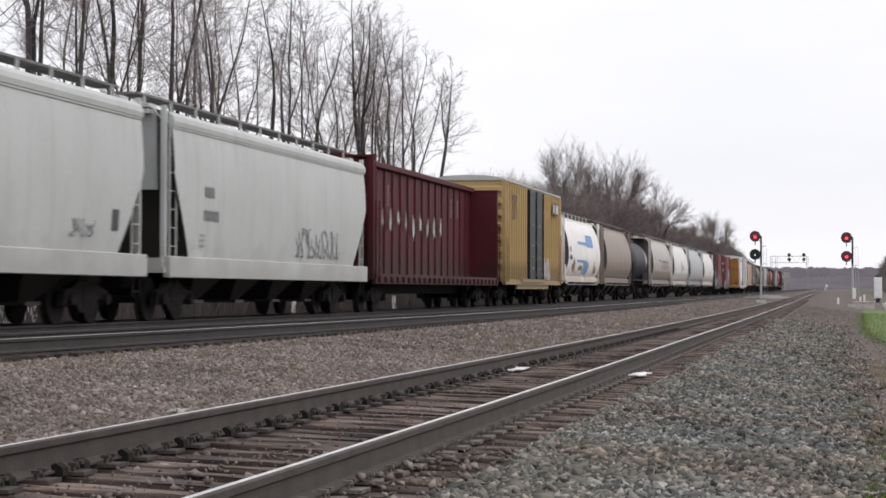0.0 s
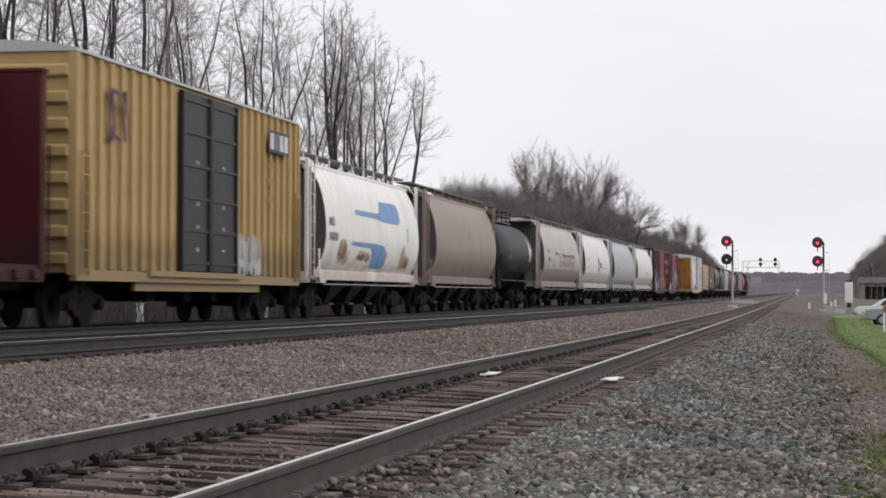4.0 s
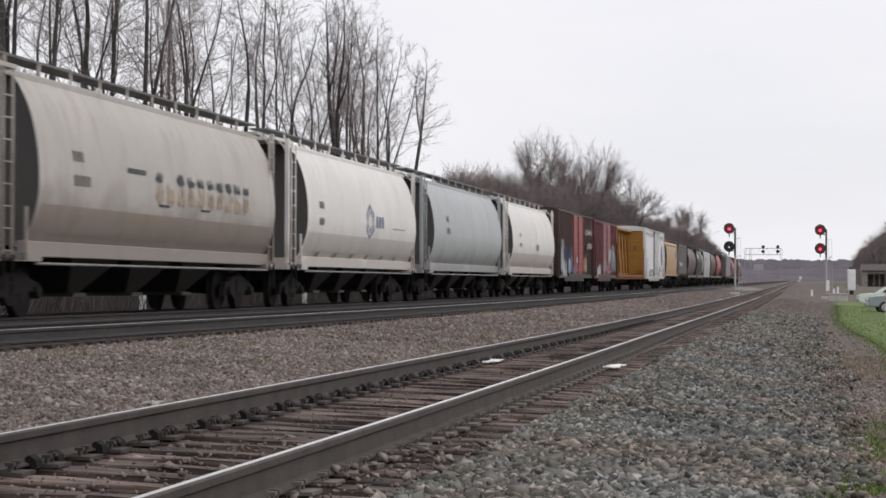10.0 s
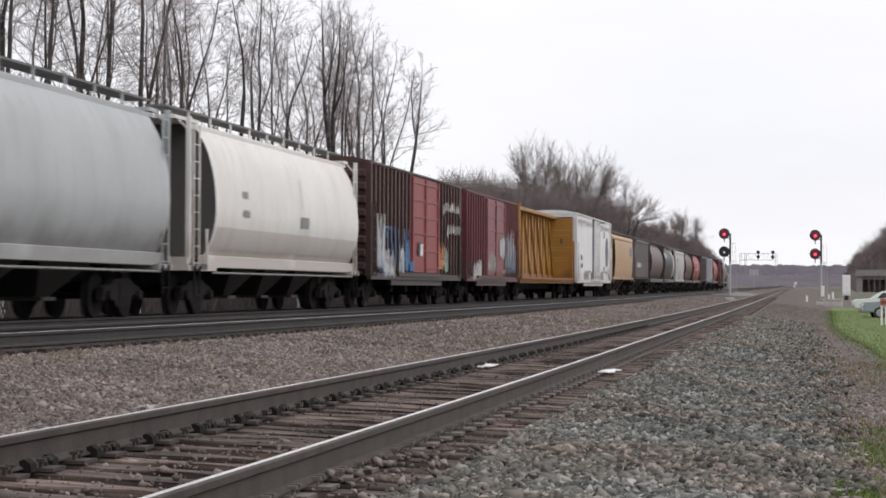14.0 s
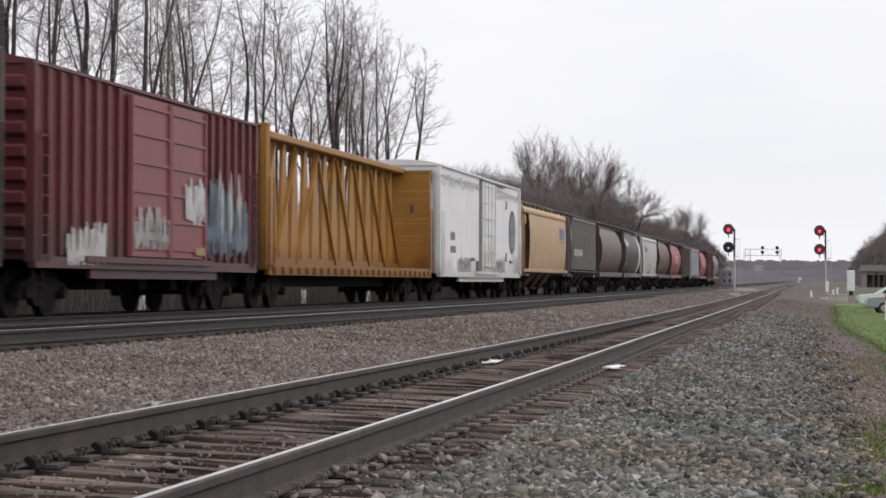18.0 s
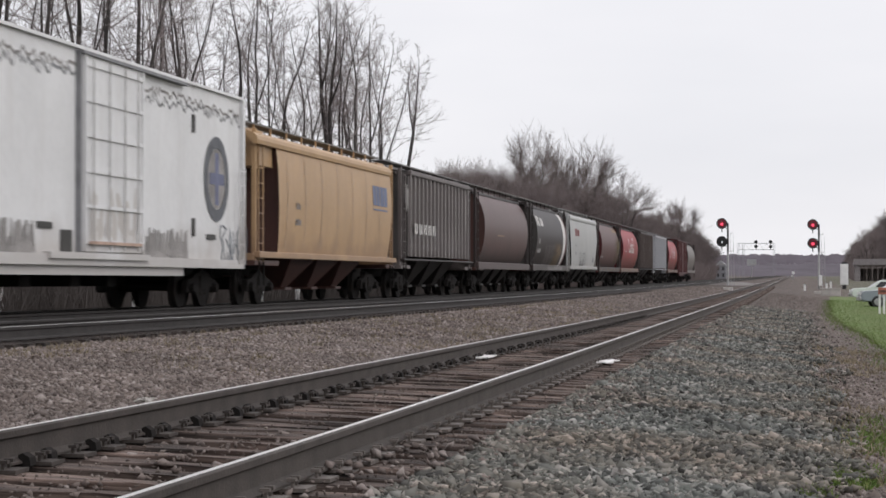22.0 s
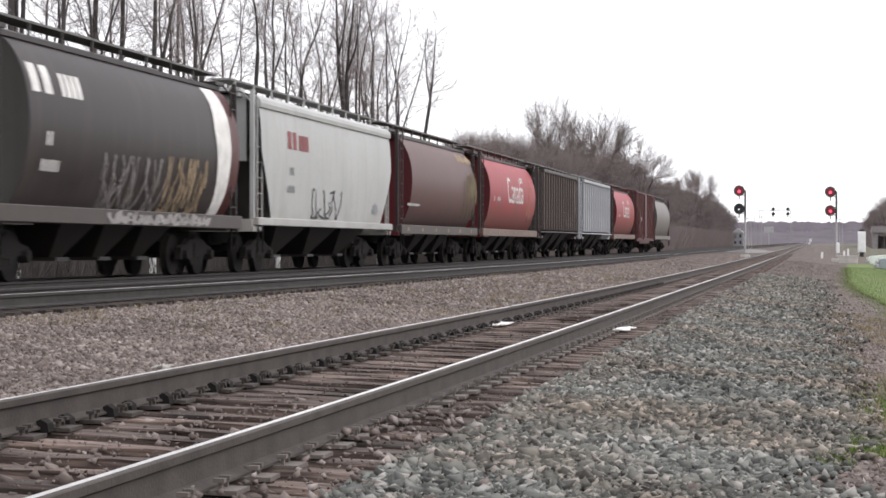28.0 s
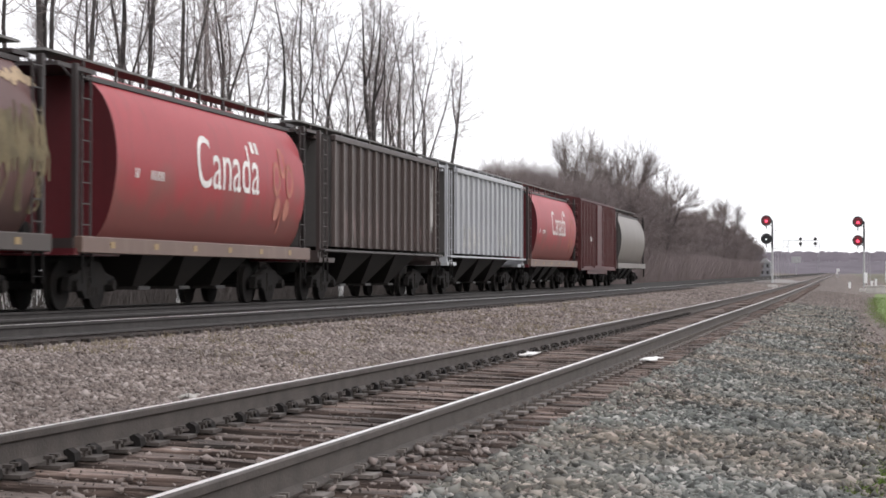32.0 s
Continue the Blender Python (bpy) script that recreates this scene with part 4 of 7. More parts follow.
def tank_car(name, label, L, colour, group="freight cars of the train"):
    car = thing(name, label, "freight car", group)
    half, r, zc = L / 2 - 0.62, 1.48, 2.58
    bm = bmesh.new()
    seg, rings = 32, []
    prof = [(-half, 0.02), (-half + 0.03, 0.6), (-half + 0.12, 1.05), (-half + 0.27, 1.33), (-half + 0.5, r), (-half * 0.36, r), (half * 0.36, r),
            (half - 0.5, r), (half - 0.27, 1.33), (half - 0.12, 1.05), (half - 0.03, 0.6), (half, 0.02)]
    for y, rr in prof:
        rings.append([bm.verts.new((rr * math.cos(2 * math.pi * i / seg), y, zc + rr * math.sin(2 * math.pi * i / seg))) for i in range(seg)])
    for a, b in zip(rings, rings[1:]):
        for i in range(seg):
            bm.faces.new((a[i], a[(i + 1) % seg], b[(i + 1) % seg], b[i]))
    bmesh.ops.recalc_face_normals(bm, faces=bm.faces)
    part("tank", bm, P[colour], car, "black glossy tank", smooth=True)
    for y in (-half * 0.5, half * 0.5):
        part("tank_band", tube((0, y - 0.04, zc), (0, y + 0.04, zc), r + 0.004, None, 32), P[colour], car)
    part("dome", tube((0, 0, zc + r - 0.1), (0, 0, zc + r + 0.35), 0.5, 0.46, 16), P[colour], car)
    part("valve_platform", box(-0.62, 0.62, -1.95, 3.45, zc + r - 0.02, zc + r + 0.03), P["board"], car)
    for x in (-0.6, 0.6):
        for y in (-1.9, -0.6, 0.75, 2.1, 3.4):
            part("rail_post", tube((x, y, zc + r + 0.03), (x, y, zc + r + 0.58), 0.03, None, 5), P[colour], car)
        for z in (0.3, 0.58):
            part("hand_rail", tube((x, -1.9, zc + r + z), (x, 3.4, zc + r + z), 0.025, None, 5), P[colour], car)
    for y in (-1.9, 3.4):
        part("hand_rail", tube((-0.6, y, zc + r + 0.58), (0.6, y, zc + r + 0.58), 0.025, None, 5), P[colour], car)
    for sx in (-1, 1):
        part("side_rail", tube((sx * 1.52, -L / 2 + 0.7, 1.32), (sx * 1.52, L / 2 - 0.7, 1.32), 0.03, None, 5), P[colour], car)
        for s in (-1, 1):
            put("ladder", shared("tank_ladder", lambda: ladder_mesh(1.5, 5), P[colour]), car, sx * 1.5, s * (L / 2 - 0.95), 0.95)
    for s in (-1, 1):
        part("saddle", box(-1.25, 1.25, *sorted((s * (half - 1.9), s * (half - 1.1))), 0.95, 1.75), M["under"], car)
        part("end_platform", box(-1.5, 1.5, *sorted((s * (half - 0.3), s * (L / 2 - 0.5))), 0.98, 1.08), M["under"], car)
        part("end_rail", tube((-1.3, s * (L / 2 - 0.6), 2.0), (1.3, s * (L / 2 - 0.6), 2.0), 0.025, None, 5), P[colour], car)
    part("outlet", tube((0, 0, 0.5), (0, 0, 1.2), 0.18, 0.3, 10), M["under"], car)
    running_gear(car, L, L / 2 - 2.3)
    return car


# far end of each car at the start, in metres along the line
ENDS = [38.7, 57.6, 80.8, 98.8, 115.8, 133.3, 146.0, 165.2, 183.6, 202.9, 221.2, 239.1, 254.9, 278.2, 300.2, 318.6, 334.3, 351.3, 367.3, 384.1, 400.0, 416.8,
        433.7, 451.3, 467.6, 484.2, 501.6]
SPEED = 11.46
cars = []


def span(i):
    a = ENDS[i - 1] if i else ENDS[0] - 19.0
    return a, ENDS[i] - a


H_GROUP = "covered hoppers of the train"
SPEC = [
    ("covered_hopper", "pale grey flat-sided covered hopper with a broad side sill", "flat", "pale_grey", dict(slope=0.75, bays=4, band=0.42)),
    ("covered_hopper", "pale grey covered hopper with small dark lettering and faint graffiti", "flat", "pale_grey", dict(slope=0.75, bays=4, band=0.42)),
    ("centre_beam_flat", "dark red lumber car with closed panels and bulkheads, empty", "beam", "oxide", {}),
    ("boxcar", "faded yellow ribbed boxcar with black double door", "box", "yellow", {}),
    ("covered_hopper", "white covered hopper with blue logo and rust stains", "round", "white_rust", {}),
    ("covered_hopper", "dusty taupe grey covered hopper with rounded sides", "round", "taupe", {}),
    ("tank_car", "black tank car with a valve platform and a pale diamond", "tank", "tank", {}),
    ("covered_hopper", "dirty beige covered hopper with dark worn lettering", "round", "beige", {}),
    ("covered_hopper", "cream white covered hopper with a faint blue emblem", "round", "cream", {}),
    ("covered_hopper", "blue-grey covered hopper with rounded sides", "round", "blue_grey", {}),
    ("covered_hopper", "off-white covered hopper with rounded sides", "round", "cream", {}),
    ("boxcar", "dark brown boxcar with a bright red double door and graffiti", "box", "sp_brown", {}),
    ("boxcar", "maroon boxcar with faded doors and graffiti", "box", "maroon", {}),
    ("centre_beam_flat", "orange-yellow lumber car with open truss beam, empty", "beam", "centre_yellow", {}),
    ("refrigerator_car", "white refrigerator boxcar with a round grey emblem", "box", "reefer", {}),
    ("covered_hopper", "tan orange covered hopper with blue lettering", "flat", "tan", dict(slope=0.15, inset=(2.5, 1.5), end="end_brown", band=0.14, outlet="end_brown")),
    ("covered_hopper", "dusty dark brown ribbed covered hopper", "rib", "rib_panel", dict(ribs=17, rail=False, band=0.05, ribcol="rib_brown", sill="dark_trim")),
    ("covered_hopper", "brown cylindrical covered hopper", "cyl", "cyl_brown", dict(end="end_brown", trim="dark_trim", roofcol="dark_trim")),
    ("covered_hopper", "dark brown cylindrical covered hopper with white stripe and graffiti", "cyl", "cp_black", dict(trim="dark_trim", sill="dusty_brown_sill", roofcol="dark_trim")),
    ("covered_hopper", "white covered hopper with brown lettering and graffiti", "flat", "cp_white", dict(slope=0.75, band=0.17)),
    ("covered_hopper", "tan brown cylindrical covered hopper with faded wheat emblem", "cyl", "cyl_tan", dict(end="end_red", trim="dark_trim", sill="dusty_brown_sill", roofcol="dark_trim")),
    ("covered_hopper", "bright red cylindrical covered hopper lettered in white", "cyl", "canada_red", dict(end="end_red", trim="dark_trim", sill="dusty_red", roofcol="dark_trim")),
    ("covered_hopper", "dark olive brown ribbed covered hopper", "rib", "rib_dark", dict(ribs=15, rail=False, band=0.05, ribcol="rib_edge", sill="dark_trim")),
    ("covered_hopper", "weathered grey ribbed covered hopper", "rib", "rib_grey", dict(ribs=15, rail=False, band=0.05)),
    ("covered_hopper", "bright red cylindrical covered hopper lettered in white", "cyl", "canada_red", dict(end="end_red", trim="dark_trim", sill="dusty_red", roofcol="dark_trim")),
    ("boxcar", "dark red boxcar near the end of the train", "box", "box_red", {}),
    ("covered_hopper", "grey-beige cylindrical covered hopper at the end of the train", "cyl", "end_beige", dict(trim="dark_trim", roofcol="dark_trim")),
]
for i, (nm, lab, style, col, kw) in enumerate(SPEC):
    y0, L = span(i)
    if style == "beam":
        c = centre_beam(nm, lab, L, 4.75, col, i == 2)
    elif style == "tank":
        c = tank_car(nm, lab, L, col)
    elif style == "box":
        if i == 3:
            c = boxcar(nm, lab, L, 5.28, col, ("door_black", 1.08), (-0.95, 1.21), sillcol=col, roofcol="pale_grey")
        elif i == 11:
            c = boxcar(nm, lab, L, 4.65, col, ("sp_door", 1.24), (-0.47, 2.01))
        elif i == 12:
            c = boxcar(nm, lab, L, 4.6, col, ("maroon_door", 1.27), (-0.95, 1.59))
        elif i == 14:
            c = boxcar(nm, lab, L, 5.08, col, ("reefer", 1.75), (0.9,), ribs=False)
        else:
            c = boxcar(nm, lab, L, 4.6, col, ("box_red", 1.3), (0,))
    else:
        c = covered_hopper(nm, lab, L, style, col, **kw)
    c.matrix_world = pose(TRAIN, y0 + L / 2, line_z(0), 0, 0, -0.286)
    cars.append((c, y0 + L / 2))


# ---- lettering, emblems, stains and graffiti on the cars ----
def scribble(style, y0, y1, z0, z1, material, parent, seed, strokes=9, width=0.05, name="graffiti", out=0.016, label=""):
    """Loose spray-can strokes inside a frame on the side."""
    rnd = random.Random(seed)
    bm = bmesh.new()
    for k in range(strokes):
        yc = y0 + (y1 - y0) * (k + 0.5) / strokes
        pts = []
        a = rnd.uniform(0, 6)
        for i in range(9):
            t = i / 8
            y = yc + (y1 - y0) / strokes * (0.75 * math.sin(a + t * rnd.uniform(2, 5)) + rnd.uniform(-0.2, 0.2))
            z = z0 + (z1 - z0) * min(1, max(0, 0.5 + 0.55 * math.cos(a * 1.7 + t * 4.2)))
            pts.append((min(y1, max(y0, y)), z))
        last = None
        for (ya, za), (yb, zb) in zip(pts, pts[1:]):
            dy, dz = yb - ya, zb - za
            l = math.hypot(dy, dz) or 1
            ny, nz = -dz / l * width / 2, dy / l * width / 2
            q = [(ya + ny, za + nz), (ya - ny, za - nz), (yb - ny, zb - nz), (yb + ny, zb + nz)]
            bm.faces.new([bm.verts.new((side_x(style, z) + out, y, z)) for y, z in q])
    return part(name, bm, material, parent, label)


def smear(style, y0, y1, z0, z1, material, parent, seed, name="stain", out=0.012, cols=10, label=""):
    """A patch whose top edge runs up and down in streaks."""
    rnd = random.Random(seed)
    bm = bmesh.new()
    cols = cols * 2
    before = None
    for i in range(cols):
        w = (y1 - y0) / cols * rnd.uniform(0.7, 1.9)
        yc = y0 + (y1 - y0) * (i + rnd.random()) / cols
        lean = rnd.uniform(-0.35, 0.35) * (y1 - y0) / 4
        block = "graffiti" in name
        if block:
            lean, w = 0.12 * (y1 - y0) / 4 * (1 if i % 3 else -1.5), w * 0.85
        top = z0 + (z1 - z0) * ((0.72 + 0.28 * rnd.random()) if block and i % 4 else (0.3 + 0.7 * rnd.random() ** 0.7))
        low = z0 + (z1 - z0) * (0.12 if block else 0.3) * rnd.random()
        rows = []
        for k in range(6):
            f = k / 5
            z = low + (top - low) * f
            ww = w / 2 * ((0.85 if block else 0.35) if k in (0, 5) else 1.0) * rnd.uniform(0.75, 1.1)
            x = side_x(style, z) + out + 0.0006 * (i % 5)
            y = min(y1, max(y0, yc + lean * (f - 0.5)))
            rows.append((bm.verts.new((x, y - ww, z)), bm.verts.new((x, y + ww, z))))
        for q, r in zip(rows, rows[1:]):
            bm.faces.new((q[0], q[1], r[1], r[0]))
        if before:
            bm.faces.new((before[1][1], before[2][1], rows[2][0], rows[1][0]))
        before = rows
    return part(name, bm, material, parent, label)


def word(text, style, y, z, height, material, parent, name, squeeze=1.0, label=""):
    """A word in the built-in letters, laid on the curved side."""
    cu = bpy.data.curves.new("letters", "FONT")
    cu.body, cu.size = text, height * 1.4
    ob = new("letters", cu)
    bpy.context.view_layer.update()
    me = bpy.data.meshes.new_from_object(ob.evaluated_get(bpy.context.evaluated_depsgraph_get()))
    bpy.data.objects.remove(ob)
    bm = bmesh.new()
    bm.from_mesh(me)
    bmesh.ops.subdivide_edges(bm, edges=[e for e in bm.edges if e.calc_length() > 0.25], cuts=2)
    for v in bm.verts:
        u, w = v.co.x, v.co.y
        zz = z + w
        v.co = (side_x(style, zz) + 0.012, y + u * squeeze, zz)
    return part(name, bm, material, parent, label)


def disc(style, yc, zc, ry, rz, material, parent, name, inner=0.0, out=0.008, n=36, label=""):
    bm = bmesh.new()
    o = [bm.verts.new((side_x(style, zc + rz * math.sin(a)) + out, yc + ry * math.cos(a), zc + rz * math.sin(a))) for a in (2 * math.pi * i / n for i in range(n))]
    if inner:
        q = [bm.verts.new((side_x(style, zc + rz * inner * math.sin(a)) + out, yc + ry * inner * math.cos(a), zc + rz * inner * math.sin(a))) for a in (2 * math.pi * i / n for i in range(n))]
        for i in range(n):
            j = (i + 1) % n
            bm.faces.new((o[i], o[j], q[j], q[i]))
    else:
        bm.faces.new(o)
    return part(name, bm, material, parent, label)


def zigzag(style, y0, y1, z, amp, material, parent, seed, name="icicle_border"):
    rnd = random.Random(seed)
    bm = bmesh.new()
    y, zz = y0, z
    while y < y1:
        yn, zn = y + rnd.uniform(0.07, 0.17), z + rnd.uniform(-amp, amp)
        bm.faces.new([bm.verts.new((side_x(style, 2) + 0.01, a, b)) for a, b in ((y, zz - 0.028), (yn, zn - 0.028), (yn, zn + 0.028), (y, zz + 0.028))])
        y, zz = yn, zn
    return part(name, bm, material, parent)


def marks(i, style, y, z, dark="ink", n=4, m=6, size=0.26, drop=0.5):
    """Owner's initials over a number."""
    c = cars[i][0]
    bars(style, y, z, n, size, P[dark], c)
    bars(style, y, z - drop, m, size, P[dark], c, name="number")


def decorate():
    c = [q[0] for q in cars]
    ink, grey, chalk, blue, rust = P["ink"], P["ink_grey"], P["chalk"], P["logo_blue"], P["rust"]
    # pale grey hoppers
    patch("flat", 6.9, 7.25, 1.75, 2.15, ink, "notice", c[0])
    scribble("flat", 4.8, 6.0, 1.6, 1.9, grey, c[0], 31, 6, 0.03)
    for k in (0, 1):
        half = span(k)[1] / 2 - 0.95
        for zz in (3.98, 4.1):
            part("side_rib", box(side_x("flat", zz) - 0.01, side_x("flat", zz) + 0.03, -half, half, zz - 0.025, zz + 0.025), P["pale_grey"], c[k])
    for k in (0, 1, 15, 19):
        end = span(k)[1] / 2 - (1.5 if k == 15 else 0.95)
        o = [(1.5, 3.99), (1.575, 4.0), (1.59, 4.1), (1.56, 4.2), (1.46, 4.29), (1.3, 4.33), (1.28, 4.25)]
        for sx in (-1, 1):
            part("roof_fascia", prism([(sx * u, w) for u, w in o], -end - (1.0 if k == 15 else 0) - 0.02, end + 0.02), P[SPEC[k][3]], c[k], "rounded edge band below the roof", smooth=False)
    marks(1, "flat", -6.5, 2.62, n=4, m=6, size=0.24, drop=0.5)
    for k in range(3):
        bars("flat", -6.7, 1.78 - k * 0.11, 8, 0.06, grey, c[1], name="small_print")
    scribble("flat", 1.0, 5.6, 1.5, 2.2, grey, c[1], 32, 14, 0.05, label="faint grey graffiti")
    # dark red lumber car
    for y, z, n in ((-9.7, 1.72, 3), (-9.1, 1.72, 3)):
        for k in range(5):
            bars("beam", y, z - k * 0.13, n, 0.1, chalk, c[2], name="small_print")
    step = (span(2)[1] - 1.4) / 18
    for k, h in enumerate((0.95, 0.5, 0.8, 0, 0.6, 0.75, 0.5, 0.7, 0.95, 0.6, 0.8, 0.9, 0.75)):
        y = (k - 8.5) * step - 0.15
        if h:
            smear("beam", y, y + 0.34, 3.3 - h, 3.35, P["spray_pale" if k % 3 != 1 else "spray_dusty"], c[2], 300 + k, "worn_letter", cols=3, label="worn white letter")
    for y in (-4.5, 6.4, 7.7):
        for k in range(6):
            bars("beam", y - 0.2, 4.0 - k * 0.12, 4, 0.09, P["spray_dusty"], c[2], name="small_print")
    # yellow boxcar
    scribble("box", -6.6, -5.4, 3.65, 4.6, P["spray_purple"], c[3], 34, 4, 0.09, label="dark purple graffiti")
    patch("box", 4.85, 6.75, 4.2, 4.75, ink, "emblem_panel", c[3], 0.092, 2, label="black panel with pale blocks")
    for q in range(4):
        patch("box", 4.95 + q * 0.45, 5.28 + q * 0.45, 4.27, 4.68, chalk if q != 1 else P["pale_blue"], "emblem_block", c[3], 0.098, 2)
    for q, (z, n) in enumerate(((3.8, 7), (3.4, 7), (2.95, 5))):
        bars("ribface", 4.9, z, n, 0.17, P["ochre_ink"], c[3])
    smear("box", 2.4, 4.4, 1.1, 2.2, P["spray_pale"], c[3], 35, "graffiti", cols=9, label="pale grey graffiti")
    for y in (-0.9, 1.1):
        for z in (3.5, 2.6, 2.1, 1.6):
            bars("box", y, z, 3, 0.09, chalk, c[3], name="small_print")
    # white hopper with the blue shapes
    for lab, cols in (("blue painted block with a bar", ((-2.3, 3.06, 3.2), (0.9, 3.04, 3.2), (1.2, 3.0, 3.25), (1.45, 2.97, 3.6), (3.7, 2.95, 3.62), (4.05, 2.97, 3.58), (4.25, 3.08, 3.46))),
                      ("blue painted block below a bar", ((-2.9, 2.13, 2.24), (-0.3, 2.1, 2.24), (0.0, 1.98, 2.24), (0.25, 1.5, 2.24), (1.6, 1.48, 2.2), (1.9, 1.5, 2.1), (2.05, 1.55, 1.95)))):
        bm = bmesh.new()
        rows = [[bm.verts.new((side_x("round", lo + (hi - lo) * q / 6) + 0.014, y, lo + (hi - lo) * q / 6)) for q in range(7)] for y, lo, hi in cols]
        for a, b in zip(rows, rows[1:]):
            for q in range(6):
                bm.faces.new((a[q], b[q], b[q + 1], a[q + 1]))
        part("logo", bm, blue, c[4], lab)
    blot("round", 1.95, 1.82, 1.0, 0.6, P["rust_pale"], "rust_stain", c[4], 3)
    for k, (y, z, w, h) in enumerate(((-4.0, 1.95, 1.0, 0.75), (-3.3, 1.8, 0.5, 0.6), (-1.0, 1.85, 1.7, 0.4), (4.9, 1.9, 0.9, 0.9), (5.6, 1.75, 0.7, 0.5))):
        smear("round", y - w / 2, y + w / 2, z - h / 2, z + h / 2, rust if k % 2 == 0 else P["rust_pale"], c[4], 40 + k, "rust_stain", cols=9, label="brown rust stain")
    marks(4, "round", -5.8, 2.62, n=4, m=6, size=0.24, drop=0.42)
    for k in range(5):
        bars("round", 5.3, 2.8 - k * 0.09, 8, 0.05, P["spray_green"], c[4], name="small_print")
    # taupe hopper
    for k, (y, z, w, h) in enumerate(((3.6, 2.4, 0.3, 1.1), (0.8, 3.0, 0.25, 0.9))):
        smear("round", y - w / 2, y + w / 2, z - h / 2, z + h / 2, P["warm_dust"], c[5], 140 + k, "dust_stain", cols=5)
    patch("round", -5.9, -5.4, 2.75, 3.0, P["band_dirt"], "emblem", c[5])
    patch("round", -5.9, -5.0, 2.2, 2.42, P["band_dirt"], "number", c[5])
    patch("round", -7.2, 7.2, 1.36, 1.62, P["beige"], "lower_band", c[5], 0.016)
    # tank car
    bm = bmesh.new()
    rows = []
    for zz, ya, yb in ((3.38, 3.92, 3.95), (3.1, 3.82, 4.2), (2.84, 3.74, 4.48), (2.6, 3.84, 4.3), (2.36, 3.94, 4.12), (2.15, 4.02, 4.05)):
        x = side_x("tank", zz) + 0.02
        rows.append((bm.verts.new((x, ya, zz)), bm.verts.new((x, yb, zz))))
    for a, b in zip(rows, rows[1:]):
        bm.faces.new((a[0], a[1], b[1], b[0]))
    part("diamond", bm, chalk, c[6], "pale diamond mark")
    bars("tank", -2.7, 2.28, 8, 0.17, grey, c[6])
    scribble("tank", -0.9, 0.4, 1.75, 2.1, grey, c[6], 36, 4, 0.03)
    # road dirt under the crease of the rounded sides
    for k, key in ((7, "band_dirt"), (8, "band_dust"), (10, "band_dust")):
        h = span(k)[1] / 2
        patch("round", -h + 2.5, h - 1.3, 1.52, 2.02, P[key], "dirt_band", c[k], 0.006, 10, label="band of road dirt")
    # beige hopper with worn letters
    marks(7, "round", -5.6, 2.85, n=4, m=6, size=0.2, drop=0.45)
    for k in range(10):
        y = -0.9 + k * 0.72
        if k != 1:
            smear("round", y, y + 0.48, 2.66, 2.95, ink, c[7], 50 + k, "worn_letter", cols=5, label="worn dark letter")
        smear("round", y, y + 0.5, 2.2, 2.72, P["warm_dust"], c[7], 70 + k, "run_stain", out=0.01, cols=5)
    patch("round", -2.6, -1.5, 2.8, 2.9, ink, "worn_letter", c[7])
    for y in (-0.7, 2.2):
        patch("round", y, y + 0.7, 2.2, 2.25, ink, "scuff", c[7])
    # cream hopper with the emblem
    marks(8, "round", -5.6, 2.68, n=4, m=4, size=0.2, drop=0.45)
    for k, f in enumerate((1.0, 0.62)):
        bm = bmesh.new()
        o = [(0.9 + f * u, 2.5 + f * w) for u, w in ((0, -0.55), (0.55, -0.25), (0.55, 0.25), (0, 0.55), (-0.55, 0.25), (-0.55, -0.25))]
        i_ = [(0.9 + f * 0.78 * u, 2.5 + f * 0.78 * w) for u, w in ((0, -0.55), (0.55, -0.25), (0.55, 0.25), (0, 0.55), (-0.55, 0.25), (-0.55, -0.25))]
        a = [bm.verts.new((side_x("round", z) + 0.008, y, z)) for y, z in o]
        b = [bm.verts.new((side_x("round", z) + 0.008, y, z)) for y, z in i_]
        for q in range(6):
            bm.faces.new((a[q], a[(q + 1) % 6], b[(q + 1) % 6], b[q]))
        part("emblem", bm, P["pale_blue"], c[8], "blue-grey hexagonal emblem")
    bars("round", 1.7, 2.34, 3, 0.36, P["pale_blue"], c[8], wide=0.75, name="emblem_bar")
    patch("round", 4.2, 6.2, 2.36, 2.39, grey, "scuff", c[8])
    for k in range(6):
        patch("round", -5.2 + k * 2.1, -4.9 + k * 2.1, 1.36, 1.5, grey, "sill_patch", c[8], 0.05)
    marks(9, "round", -4.8, 2.9, "ink_grey", n=4, m=5, size=0.22, drop=0.45)
    marks(10, "round", -4.6, 2.75, "ink_grey", n=4, m=5, size=0.18, drop=0.45)
    patch("round", 1.0, 1.9, 2.2, 2.5, grey, "emblem", c[10])
    patch("round", 1.2, 1.23, 2.7, 3.5, grey, "scuff", c[10])
    # brown boxcar: two rows of worn letters, graffiti
    for y0, z0, n, step in ((3.85, 3.4, 8, 0.44), (4.6, 2.6, 7, 0.42)):
        for q in range(n):
            tall = 0.62 if q == 0 else 0.45
            smear("box", y0 + q * step, y0 + q * step + 0.26, z0 + (0.45 - tall), z0 + 0.45, P["spray_pale"], c[11], 400 + q + int(z0 * 10), "worn_letter", out=0.094, cols=3, label="worn white letter")
    smear("box", -7.4, -6.2, 1.2, 3.0, P["spray_pale"], c[11], 80, "graffiti", cols=7, label="pale graffiti")
    smear("box", -6.4, -4.6, 0.95, 1.9, P["spray_pale"], c[11], 81, "graffiti", cols=9, label="pale graffiti")
